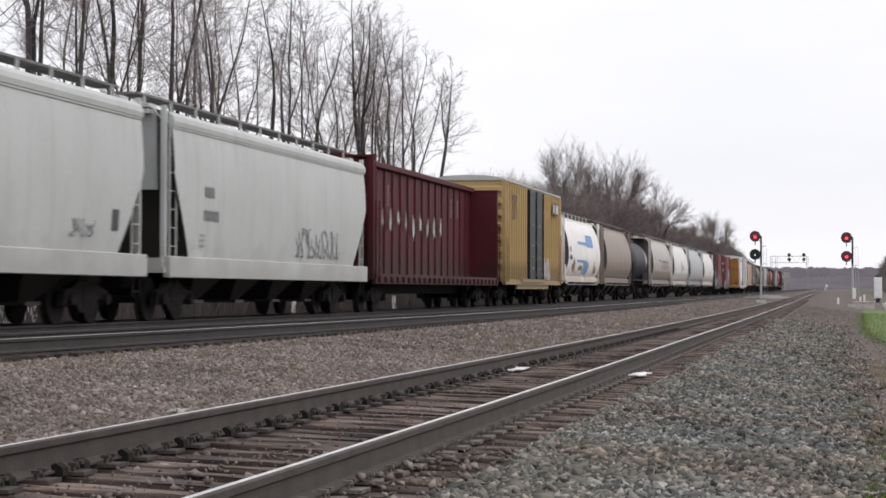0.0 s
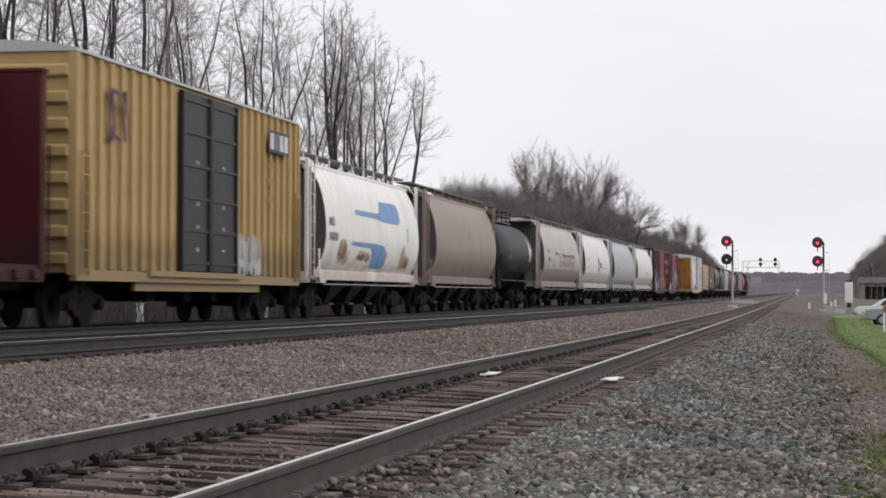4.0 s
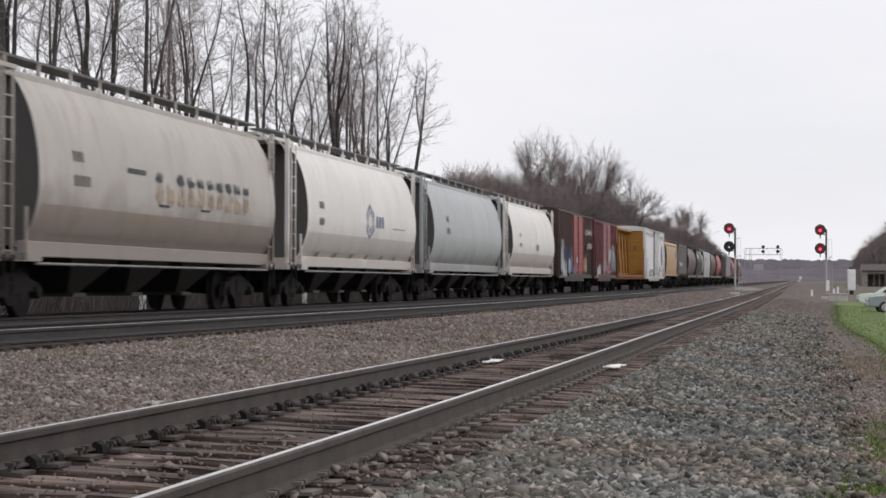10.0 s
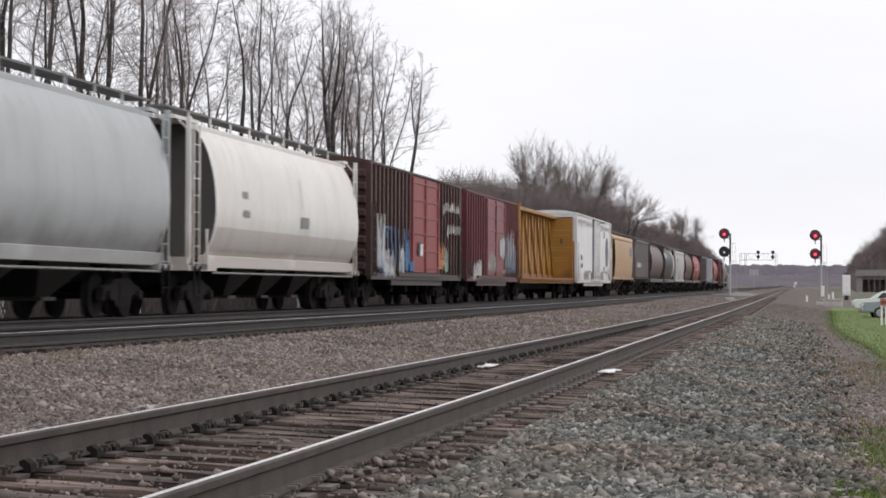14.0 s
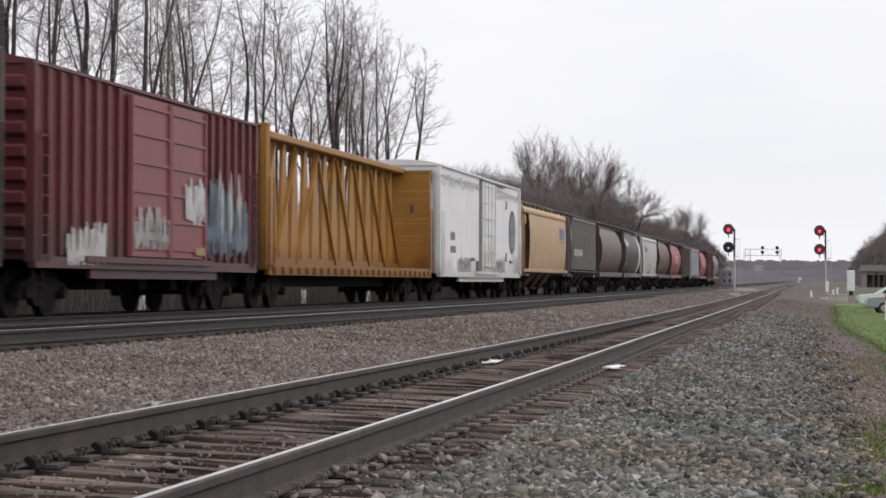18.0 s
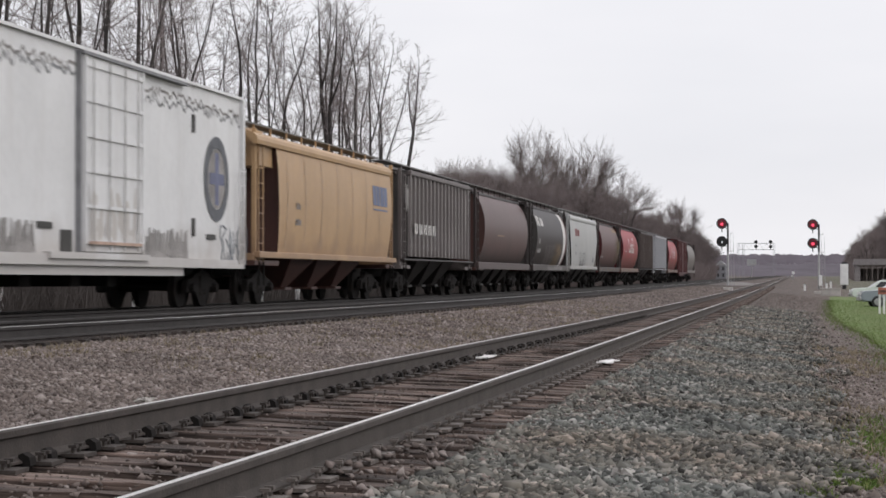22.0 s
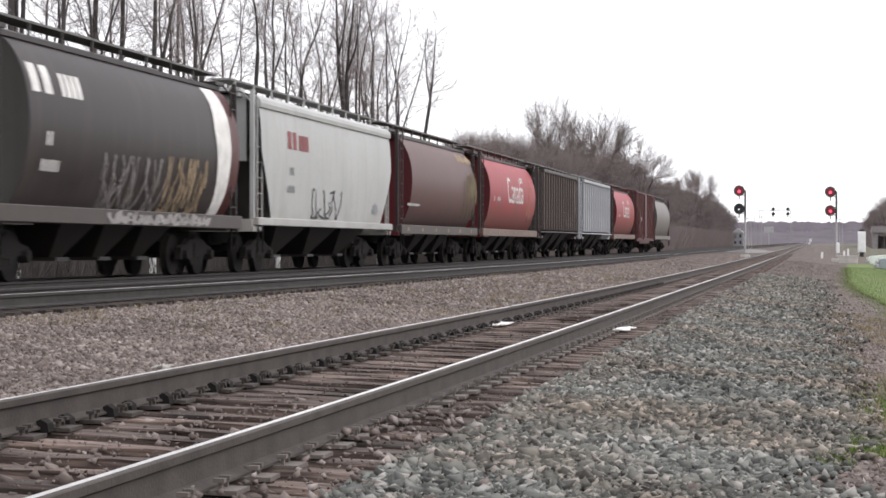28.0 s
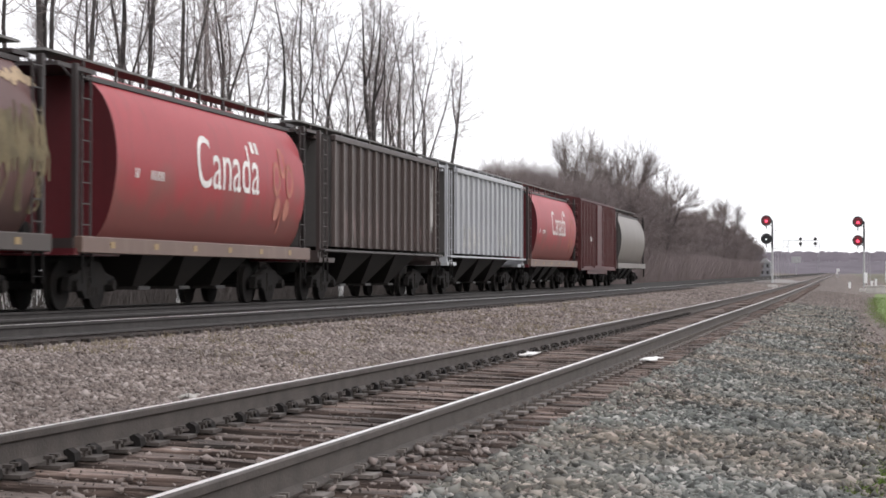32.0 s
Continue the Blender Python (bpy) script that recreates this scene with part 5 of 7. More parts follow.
    smear("box", -3.9, -3.0, 1.1, 2.1, P["spray_pale"], c[11], 82, "graffiti", cols=6, label="pale graffiti")
    smear("box", -2.9, -2.2, 1.2, 2.3, P["spray_blue"], c[11], 83, "graffiti", cols=5, label="blue graffiti")
    smear("box", -2.3, -1.5, 1.15, 1.6, P["spray_blue"], c[11], 84, "graffiti", out=0.06, cols=5, label="blue graffiti")
    smear("box", 3.3, 4.6, 1.25, 2.3, P["spray_orange"], c[11], 85, "graffiti", out=0.02, cols=8, label="orange graffiti")
    smear("box", 4.7, 5.3, 1.15, 2.2, P["spray_green"], c[11], 86, "graffiti", cols=5, label="green graffiti")
    scribble("box", -7.3, -2.0, 1.1, 2.6, P["spray_blue"], c[11], 87, 10, 0.06, out=0.014, label="blue graffiti outline")
    patch("box", -0.35, 0.1, 1.75, 2.15, chalk, "notice", c[11], 0.05)
    patch("box", -0.75, -0.35, 1.75, 2.2, ink, "latch_plate", c[11], 0.05)
    # maroon boxcar
    smear("box", 3.0, 5.0, 1.15, 3.0, P["spray_slate"], c[12], 90, "graffiti", cols=9, label="slate blue graffiti")
    smear("box", 5.0, 6.3, 1.3, 2.6, P["spray_slate"], c[12], 91, "graffiti", cols=6, label="slate blue graffiti")
    smear("box", 1.3, 2.7, 1.9, 3.0, P["spray_pale"], c[12], 92, "graffiti", out=0.04, cols=5, label="pale graffiti on the door")
    smear("box", -2.0, 0.2, 1.3, 2.2, P["spray_dusty"], c[12], 93, "graffiti", out=0.04, cols=7, label="dusty graffiti on the door")
    smear("box", -5.6, -3.6, 0.95, 1.8, P["spray_pale"], c[12], 94, "graffiti", cols=9, label="pale graffiti")
    for y in (3.9, 4.7, 5.4):
        smear("box", y, y + 0.35, 1.5, 3.4, P["spray_pale"], c[12], int(y * 9), "worn_letter", cols=3)
    patch("box", 2.0, 2.7, 1.25, 1.42, P["yellow"], "notice", c[12], 0.05)
    # yellow lumber car: notices on the far bulkhead
    half = span(13)[1] / 2 - 0.7
    for z, w in ((3.9, 1.2), (3.6, 1.0), (2.9, 1.3), (2.75, 1.3), (2.3, 0.9), (2.15, 0.8)):
        part("notice", box(0.75 - w / 2 + 0.1, 0.75 + w / 2 + 0.1, half - 0.126, half - 0.122, z, z + 0.06), P["ochre_ink"], c[13])
    part("mark", box(0.78, 0.9, half - 0.126, half - 0.122, 3.15, 3.45), ink, c[13])
    # white refrigerator car
    disc("plain", 8.2, 2.95, 0.98, 0.98, P["emblem_grey"], c[14], "emblem", 0.72, 0.02, label="round grey emblem ring")
    disc("plain", 8.2, 2.95, 0.69, 0.69, P["spray_dusty"], c[14], "emblem_field", 0, 0.018)
    patch("plain", 8.05, 8.35, 2.35, 3.55, P["emblem_blue"], "emblem_cross", c[14], 0.024, 1)
    patch("plain", 7.6, 8.8, 2.82, 3.08, P["emblem_blue"], "emblem_cross", c[14], 0.026, 1)
    bars("plain", -7.6, 2.28, 4, 0.32, ink, c[14])
    bars("plain", -7.6, 1.82, 6, 0.26, ink, c[14], name="number")
    zigzag("plain", -10.6, -1.0, 4.42, 0.16, grey, c[14], 5)
    zigzag("plain", -10.6, -1.0, 4.6, 0.1, P["spray_dusty"], c[14], 6)
    zigzag("plain", 2.8, 10.9, 4.42, 0.16, grey, c[14], 7)
    zigzag("plain", 2.8, 10.9, 4.58, 0.1, P["spray_dusty"], c[14], 8)
    for y, z, w, h in ((6.3, 3.9, 0.2, 0.4), (6.3, 1.6, 0.2, 0.4), (-2.9, 1.55, 0.7, 0.12), (7.4, 1.55, 0.7, 0.12), (-1.75, 1.05, 0.55, 0.5)):
        part("vent_plate", box(1.49, 1.53, y, y + w, z, z + h), P["deep_shade"], c[14])
    smear("plain", -6.0, -3.0, 0.95, 1.7, P["spray_dusty"], c[14], 95, "graffiti", cols=14, label="grey graffiti")
    smear("plain", 3.0, 6.0, 0.95, 1.75, P["spray_dusty"], c[14], 96, "graffiti", cols=14, label="grey graffiti")
    scribble("plain", 8.5, 10.8, 1.0, 1.9, P["spray_slate"], c[14], 97, 8, 0.04, label="blue-grey graffiti")
    for y in (-0.4, 0.5, 1.4, 2.2):
        part("lock_rod", tube((1.66, y, 1.2), (1.66, y, 4.8), 0.016, None, 5), P["spray_pale"], c[14])
    part("lock_box", box(1.6, 1.68, -0.6, 2.4, 1.3, 1.36), P["rust_pale"], c[14])
    part("end_panel", box(-1.3, 1.3, -span(14)[1] / 2 + 0.55, -span(14)[1] / 2 + 0.64, 4.3, 4.75), P["ink"], c[14], "black name board at the end")
    smear("plain", -0.6, 2.4, 1.15, 2.5, P["band_dust"], c[14], 121, "door_dirt", out=0.1, cols=8, label="brown dirt low on the door")
    for y in (-0.95, 2.7):
        part("door_edge", box(1.5, 1.61, y - 0.02, y + 0.02, 1.15, 4.9), P["ink_grey"], c[14])
    part("upper_door_track", box(1.5, 1.66, -0.95, 5.6, 4.85, 4.91), P["ink_grey"], c[14])
    # tan hopper
    bars("flat", 4.8, 2.95, 4, 0.62, P["pale_blue"], c[15], wide=0.8, gap=0.2)
    patch("flat", 4.8, 7.0, 2.8, 2.85, P["pale_blue"], "underline", c[15])
    marks(15, "flat", -4.9, 2.5, "ink_grey", n=4, m=5, size=0.17, drop=0.42)
    half = span(15)[1] / 2 - 2.5
    for s in (-1, 1):
        part("end_hood", box(-1.42, 1.42, *sorted((s * half, s * (half + 1.2))), 3.5, 4.3), P["tan"], c[15])
    for k in range(7):
        y = -half + 0.9 + k * (2 * half - 1.8) / 6
        patch("flat", y - 0.02, y + 0.02, 1.45, 4.0, P["warm_dust"], "seam", c[15], 0.013)
    # ribbed hoppers
    for k in range(5):
        bars("ribface", -5.45 + k * 0.86, 2.2, 2, 0.36, chalk, c[16], wide=0.5, gap=0.8)
    for k, seed in ((16, 1), (22, 2), (23, 3)):
        n = 12
        for q in range(n):
            y = -5.4 + q * 10.8 / n
            smear("rib", y, y + 0.5, 1.45, 2.6, {16: P["rib_brown"], 22: P["cyl_brown"], 23: P["spray_pale"]}[k], c[k], 200 + q + seed * 30, "dust_stain", cols=4)
    smear("rib", -6.6, -5.7, 2.7, 4.2, P["spray_dusty"], c[16], 122, "dust_stain", cols=4, label="pale worn paint at the end")
    for k in (16, 22):
        smear("rib", 5.6, 6.5, 1.9, 4.2, P["spray_dusty"], c[k], 123 + k, "dust_stain", cols=3, label="pale worn paint at the end")
    # brown cylindrical hopper
    patch("cyl", -2.5, -0.6, 2.5, 2.56, P["warm_dust"], "scuff", c[17])
    # dark hopper with the stripe
    bars("cyl", -5.4, 3.3, 2, 0.5, chalk, c[18], wide=0.75, name="emblem_bar")
    bars("cyl", -4.0, 3.3, 4, 0.42, chalk, c[18], wide=0.5, gap=0.3, name="emblem_bar")
    bars("cyl", -4.8, 2.4, 2, 0.24, chalk, c[18])
    bars("cyl", -4.9, 1.95, 6, 0.2, chalk, c[18], name="number")
    bm = bmesh.new()
    rows = []
    for q in range(25):
        zz = 1.36 + q * (4.2 - 1.36) / 24
        w = 0.75 * (1 - abs(q - 16) / 24)
        x = side_x("cyl", zz) + 0.016
        rows.append((bm.verts.new((x, 5.9 - w, zz)), bm.verts.new((x, 6.35, zz))))
    for a, b in zip(rows, rows[1:]):
        bm.faces.new((a[0], a[1], b[1], b[0]))
    part("stripe", bm, chalk, c[18], "broad white curved stripe")
    patch("cyl", 6.35, 7.0, 1.36, 4.2, P["box_red"], "stripe", c[18], 0.016, 24, label="dull red end stripe")
    scribble("cyl", -1.8, 2.0, 1.35, 2.4, P["rib_brown"], c[18], 98, 14, 0.06, label="grey graffiti")
    scribble("cyl", 2.0, 4.8, 1.35, 2.5, P["wheat_pale"], c[18], 99, 12, 0.07, label="pale yellow-grey graffiti")
    smear("box", -1.7, 4.7, 1.06, 1.33, P["spray_dusty"], c[18], 120, "sill_graffiti", cols=16, label="pale graffiti on the sill")
    # white hopper with brown letters
    bars("flat", -5.0, 3.1, 2, 0.45, P["stripe_red"], c[19], wide=0.75, name="emblem_bar")
    bars("flat", -3.9, 3.1, 4, 0.4, P["stripe_red"], c[19], wide=0.5, gap=0.3, name="emblem_bar")
    bars("flat", -4.8, 2.45, 3, 0.2, grey, c[19])
    bars("flat", -5.0, 2.0, 6, 0.18, grey, c[19], name="number")
    scribble("flat", -2.4, 0.9, 1.4, 2.15, ink, c[19], 101, 7, 0.06, label="dark graffiti")
    blot("flat", 5.3, 1.75, 1.0, 0.4, grey, "scuff", c[19], 9)
    # tan hopper with the wheat
    scribble("cyl", 4.0, 7.2, 1.7, 3.1, P["spray_olive"], c[20], 104, 9, 0.07, label="faint olive graffiti")
    smear("cyl", 5.0, 7.0, 2.3, 3.5, P["spray_olive"], c[20], 105, "graffiti", cols=11, label="faded olive graffiti")
    patch("cyl", -5.9, -3.9, 1.98, 2.06, P["spray_pale"], "scuff", c[20])
    smear("cyl", 4.0, 7.0, 3.75, 4.15, P["wheat_pale"], c[20], 103, "dust_stain", cols=9, out=0.01)
    # red hoppers
    for k in (21, 24):
        s = span(k)[1] / 16.9
        word("Canada", "cyl", -1.35 * s, 2.5, 1.12, chalk, c[k], "word_canada", 0.98 * s, "large white word Canada")
        for q in (2.75, 3.1):
            patch("cyl", q, q + 0.22, 3.42, 3.68, chalk, "flag", c[k])
        for dy, dz, w, h in ((0, 0.6, 0.5, 0.75), (-0.55, 0.2, 0.62, 0.85), (0.55, 0.2, 0.62, 0.85), (-0.4, -0.5, 0.5, 0.55), (0.4, -0.5, 0.5, 0.55), (0, -0.8, 0.12, 0.6)):
            disc("cyl", 5.2 + dy, 2.72 + dz, w / 2, h / 2, P["wheat"], c[k], "wheat_leaf", 0, 0.012, 14, "faded wheat leaf")
        bars("cyl", -5.0, 2.5, 2, 0.18, chalk, c[k])
        bars("cyl", -4.1, 2.5, 6, 0.18, chalk, c[k], name="number")
    bars("box", -4, 2.4, 4, 0.25, chalk, c[25])
    # reflective marks along the sills
    for k in (20, 21, 24):
        for q in range(6):
            put("reflector", shared("reflector", lambda: box(0, 0.006, -0.12, 0.12, 1.14, 1.26), P["yellow"]), c[k], 1.6, -6.2 + q * 2.4)
    # lamp at the end of the train
    part("end_marker", box(-0.18, 0.18, span(26)[1] / 2 - 0.1, span(26)[1] / 2 + 0.1, 1.1, 1.7, bevel=0.03), P["chalk"], c[26], "small pale end-of-train marker")


decorate()


# ---- the nearest track: sleepers, plates, anchors, spikes ----
def fast_mesh(name, verts, tris, material, parent=None):
    """A mesh from numpy arrays of vertices and triangles."""
    me = bpy.data.meshes.new(name)
    nv, nf = len(verts), len(tris)
    me.vertices.add(nv)
    me.vertices.foreach_set("co", np.asarray(verts, dtype=np.float32).ravel())
    me.loops.add(nf * 3)
    me.loops.foreach_set("vertex_index", np.asarray(tris, dtype=np.int32).ravel())
    me.polygons.add(nf)
    me.polygons.foreach_set("loop_start", np.arange(0, nf * 3, 3, dtype=np.int32))
    me.update(calc_edges=True)
    me.materials.append(material)
    ob = new(name, me)
    ob.parent = parent
    return ob


TIE_STEP = 0.51


def sleepers():
    rnd = random.Random(3)
    meshes = []
    for k in range(6):
        bm = box(-1.3, 1.3, -0.115, 0.115, -0.17, 0, bevel=0.012)
        bmesh.ops.subdivide_edges(bm, edges=[e for e in bm.edges if abs(e.verts[0].co.x - e.verts[1].co.x) > 1], cuts=5)
        for v in bm.verts:
            v.co += Vector((rnd.uniform(-0.012, 0.012), rnd.uniform(-0.012, 0.012), rnd.uniform(-0.01, 0.008)))
        meshes.append(mesh_of(bm, "sleeper", M["tie"]))
    for i in range(150):
        y = 4.2 + i * TIE_STEP
        ob = put("sleeper", meshes[rnd.randrange(6)], tracks["near"])
        ob.matrix_local = pose(NEAR + rnd.uniform(-0.05, 0.07), y + rnd.uniform(-0.02, 0.02), rail_z(y) - 0.2 + cant(y) / 2 + rnd.uniform(-0.012, 0.004), 0,
                               -math.degrees(cant(y) / 1.505), rnd.uniform(-0.8, 0.8))
    bm = bmesh.new()
    for i in list(range(250)) + list(range(-190, -150)):
        y = 4.2 + (150 + i) * TIE_STEP
        z = rail_z(y) - 0.2
        box(NEAR - 1.3, NEAR + 1.3, y - 0.11, y + 0.11, z - 0.1, z, bm)
    tagged(part("far_sleepers", bm, M["tie"], tracks["near"]), kind="stuff")
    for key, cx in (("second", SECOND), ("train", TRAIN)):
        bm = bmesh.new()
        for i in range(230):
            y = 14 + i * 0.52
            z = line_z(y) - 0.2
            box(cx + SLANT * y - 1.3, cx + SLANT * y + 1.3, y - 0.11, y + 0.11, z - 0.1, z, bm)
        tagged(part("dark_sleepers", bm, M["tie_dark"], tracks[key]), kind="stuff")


def plate_mesh():
    bm = box(-0.19, 0.19, -0.095, 0.095, 0, 0.02)
    for x, y in ((0.1, 0.05), (0.11, -0.06), (-0.1, -0.05), (-0.11, 0.06)):
        tube((x, y, 0.01), (x, y, 0.055), 0.011, None, 4, bm)
        box(x - 0.028, x + 0.02, y - 0.018, y + 0.018, 0.05, 0.068, bm)
    return bm


def anchor_mesh():
    """A spring anchor clipped over the rail's foot."""
    bm = box(-0.1, 0.1, -0.02, 0.02, -0.02, 0.005)
    o = [(0.085, -0.03), (0.115, -0.012), (0.108, 0.03), (0.07, 0.052), (0.045, 0.04), (0.06, 0.0)]
    for s in (-1, 1):
        a = [bm.verts.new((s * x, -0.036, z)) for x, z in o]
        b = [bm.verts.new((s * x, 0.036, z)) for x, z in o]
        for i in range(6):
            bm.faces.new((a[i], a[(i + 1) % 6], b[(i + 1) % 6], b[i]))
        bm.faces.new(a)
        bm.faces.new(b[::-1])
    bmesh.ops.recalc_face_normals(bm, faces=bm.faces)
    return bm


def fastenings():
    plate = mesh_of(plate_mesh(), "tie_plate", M["plate"])
    old_plate = mesh_of(plate_mesh(), "tie_plate", M["rail"])
    clip = mesh_of(anchor_mesh(), "rail_anchor", M["gear"])
    clip.transform(Matrix.Diagonal((1.0, 1.2, 1.05, 1)))
    rnd = random.Random(5)
    for i in range(100):
        y = 4.2 + i * TIE_STEP
        for s in (-0.7525, 0.7525):
            put("tie_plate", plate if s > 0 else old_plate, tracks["near"], NEAR + s, y, rail_z(y) - 0.2 + (cant(y) if s > 0 else 0), rnd.uniform(-2, 2) + (0 if s > 0 else 180))
            if i % 2 == 0 and s < 0:
                for d in (-0.16, 0.16):
                    put("rail_anchor", clip, tracks["near"], NEAR + s, y + d, rail_z(y) - 0.18 + (cant(y) if s > 0 else 0), 0)


# ---- crushed stone ----
OCT = np.array([(1, 0, 0), (-1, 0, 0), (0, 1, 0), (0, -1, 0), (0, 0, 1), (0, 0, -1)], dtype=float)
OCT_F = np.array([(0, 2, 4), (2, 1, 4), (1, 3, 4), (3, 0, 4), (2, 0, 5), (1, 2, 5), (3, 1, 5), (0, 3, 5)])


def stones(name, label, x0, x1, y0, y1, count, size, height, material, seed, keep=None, bias=1.0):
    rng = np.random.default_rng(seed)
    y = y0 + (y1 - y0) * rng.random(count) ** bias
    x = x0 + (x1 - x0) * rng.random(count)
    if keep is not None:
        ok = np.array([keep(a, b) for a, b in zip(x, y)])
        x, y = x[ok], y[ok]
    n = len(x)
    z = np.array([height(a, b) for a, b in zip(x, y)])
    s = 0.7 * size * np.clip(np.exp(rng.normal(-0.05, 0.34, n)), 0.4, 2.0)
    shape = OCT[None] * rng.uniform(0.5, 1.2, (n, 6, 1)) + rng.uniform(-0.3, 0.3, (n, 6, 3))
    shape *= rng.uniform(0.55, 1.55, (n, 1, 3))
    q = rng.normal(size=(n, 4))
    q /= np.linalg.norm(q, axis=1, keepdims=True)
    w, a, b, c = q.T
    R = np.stack([1 - 2 * (b * b + c * c), 2 * (a * b - c * w), 2 * (a * c + b * w), 2 * (a * b + c * w), 1 - 2 * (a * a + c * c), 2 * (b * c - a * w),
                  2 * (a * c - b * w), 2 * (b * c + a * w), 1 - 2 * (a * a + b * b)], axis=1).reshape(n, 3, 3)
    v = np.einsum("nij,nkj->nki", R, shape) * s[:, None, None]
    v[:, :, 2] *= 0.75
    v += np.stack([x, y, z + s * 0.25], axis=1)[:, None, :]
    f = OCT_F[None] + 6 * np.arange(n)[:, None, None]
    ob = fast_mesh(name, v.reshape(-1, 3), f.reshape(-1, 3), material)
    return tagged(ob, label, "gravel", kind="stuff")


def shoulder_z(x, y):
    """Ballast banked against the sleepers' ends."""
    return max(ground_z(x, y), rail_z(y) + cant(y) - 0.2 - 0.1 * max(0, x + 2.0) - 0.25 * max(0, -1.9 - x))


def lawn_edge(y):
    return float(np.interp(y, (18, 34, 42, 52, 62, 74, 100, 132, 155), (1.75, 1.56, 1.6, 1.62, 1.35, 1.2, 1.45, 1.95, 2.3)))


def off_lawn(x, y):
    return x < (3.0 if y < 24 else lawn_edge(y) + 0.1) - random.uniform(0, 0.35)


sleepers()
fastenings()
stones("brown_ballast_bed", "brown dirt and small stone by the track", -10, 3, -14, 13, 14000, 0.035, lambda x, y: max(ground_z(x, y), rail_z(y) - 0.24 if -4.7 < x < -1.9 else -9), M["stone_brown"], 23)
SH = "grey-green crushed stone ballast beside the track"
stones("ballast_shoulder", SH, -2.02, 0.9, 6.5, 16, 34000, 0.036, shoulder_z, M["stone"], 11, lambda x, y: x + 0.5 * noise.noise((x * 2, y * 0.6, 1)) < random.uniform(-0.4, 0.45))
stones("ballast_shoulder", SH, -2.02, 1.3, 16, 34, 34000, 0.037, shoulder_z, M["stone"], 12, lambda x, y: x + 0.5 * noise.noise((x * 2, y * 0.5, 1)) < random.uniform(-0.35, 0.55))
stones("ballast_shoulder", SH, -2.02, 1.6, 34, 80, 28000, 0.042, shoulder_z, M["stone"], 13, lambda x, y: x + 0.5 * noise.noise((x * 2, y * 0.4, 1)) < random.uniform(-0.3, 0.65))
stones("brown_ballast_bed", "pinkish brown crushed stone between the tracks", -10.1, -4.5, 13, 34, 56000, 0.034, lambda x, y: max(ground_z(x, y), rail_z(y) - 0.2 - 0.5 * max(0, -4.6 - x)), M["stone_brown"], 14)
stones("brown_ballast_bed", "pinkish brown crushed stone between the tracks", -10.1, -4.5, 34, 95, 46000, 0.042, lambda x, y: max(ground_z(x, y), rail_z(y) - 0.2 - 0.5 * max(0, -4.6 - x)), M["stone_brown"], 15)
stones("brown_ballast_bed", "pinkish brown crushed stone between the tracks", -10.1, -4.5, 95, 190, 22000, 0.055, ground_z, M["stone_brown"], 22)
stones("sleeper_end_stone", "brown dirt and small stone at the sleepers' ends", -1.95, -1.3, 6.5, 60, 6000, 0.03, lambda x, y: shoulder_z(x, y) + 0.006, M["stone_dirt"], 21, lambda x, y: x < random.uniform(-2.0, -1.2))
stones("crib_ballast", "dirty fine stone between the sleepers", -4.65, -1.95, 5, 45, 9000, 0.022, lambda x, y: rail_z(y) - 0.268 + cant(y) * ease(-4, -2, x), M["stone_dirt"], 16)
stones("dark_ballast", "dark stone along the far tracks", -16.5, -10.0, 22, 110, 14000, 0.045, lambda x, y: line_z(y) - 0.26, M["stone_dark"], 17)
stones("roadside_stone", "brown dirt with many small stones", -0.6, 2.6, 6, 40, 22000, 0.024, lambda x, y: ground_z(x, y) + 0.002, M["stone_brown"], 19, off_lawn)
stones("sleeper_debris", "small stones and chips on the sleepers", -4.6, -2.0, 6, 40, 5000, 0.014, lambda x, y: rail_z(y) - 0.2 + cant(y) * ease(-4, -2, x), M["stone_dirt"], 20)
stones("roadside_stone", "scattered small stones on brown dirt", -1.8, 3.5, 14, 150, 17000, 0.03, lambda x, y: ground_z(x, y) + 0.004, M["stone_brown"], 18, off_lawn)


def litter():
    """Torn white paper by the rails."""
    for name, lab, x, y, z, w, d in (("paper_scrap", "crumpled white paper lying between the rails", -3.95, 25.7, rail_z(26) - 0.185, 0.3, 0.95),
                                     ("paper_scrap", "crumpled white paper lying on the sleeper ends", -2.32, 25.5, rail_z(26) - 0.225, 0.17, 0.8),
                                     ("pale_stone", "single large pale stone in the ballast", -0.97, 11.6, shoulder_z(-0.97, 11.6) + 0.03, 0.09, 0.06),
                                     ("pale_stone", "single large pale stone in the brown ballast", -5.47, 16.7, ground_z(-5.47, 16.7) + 0.05, 0.12, 0.12)):
        rnd = random.Random(int(y * 10))
        bm = bmesh.new()
        g = [[bm.verts.new(((i / 5 - 0.5) * w + rnd.uniform(-0.03, 0.03), (j / 5 - 0.5) * d + rnd.uniform(-0.03, 0.03), rnd.uniform(0.008, 0.026 if "paper" in name else 0.06))) for i in range(6)] for j in range(6)]
        for j in range(5):
            for i in range(5):
                bm.faces.new((g[j][i], g[j][i + 1], g[j + 1][i + 1], g[j + 1][i]))
        ext = bmesh.ops.extrude_face_region(bm, geom=list(bm.faces))
        for v in ext["geom"]:
            if isinstance(v, bmesh.types.BMVert):
                v.co.z -= 0.012
        bmesh.ops.recalc_face_normals(bm, faces=bm.faces)
        ob = part(name, bm, M["paper" if "paper" in name else "concrete"])
        ob.location = (x, y, z)
        tagged(ob, lab, "litter" if "paper" in name else "stone")


litter()


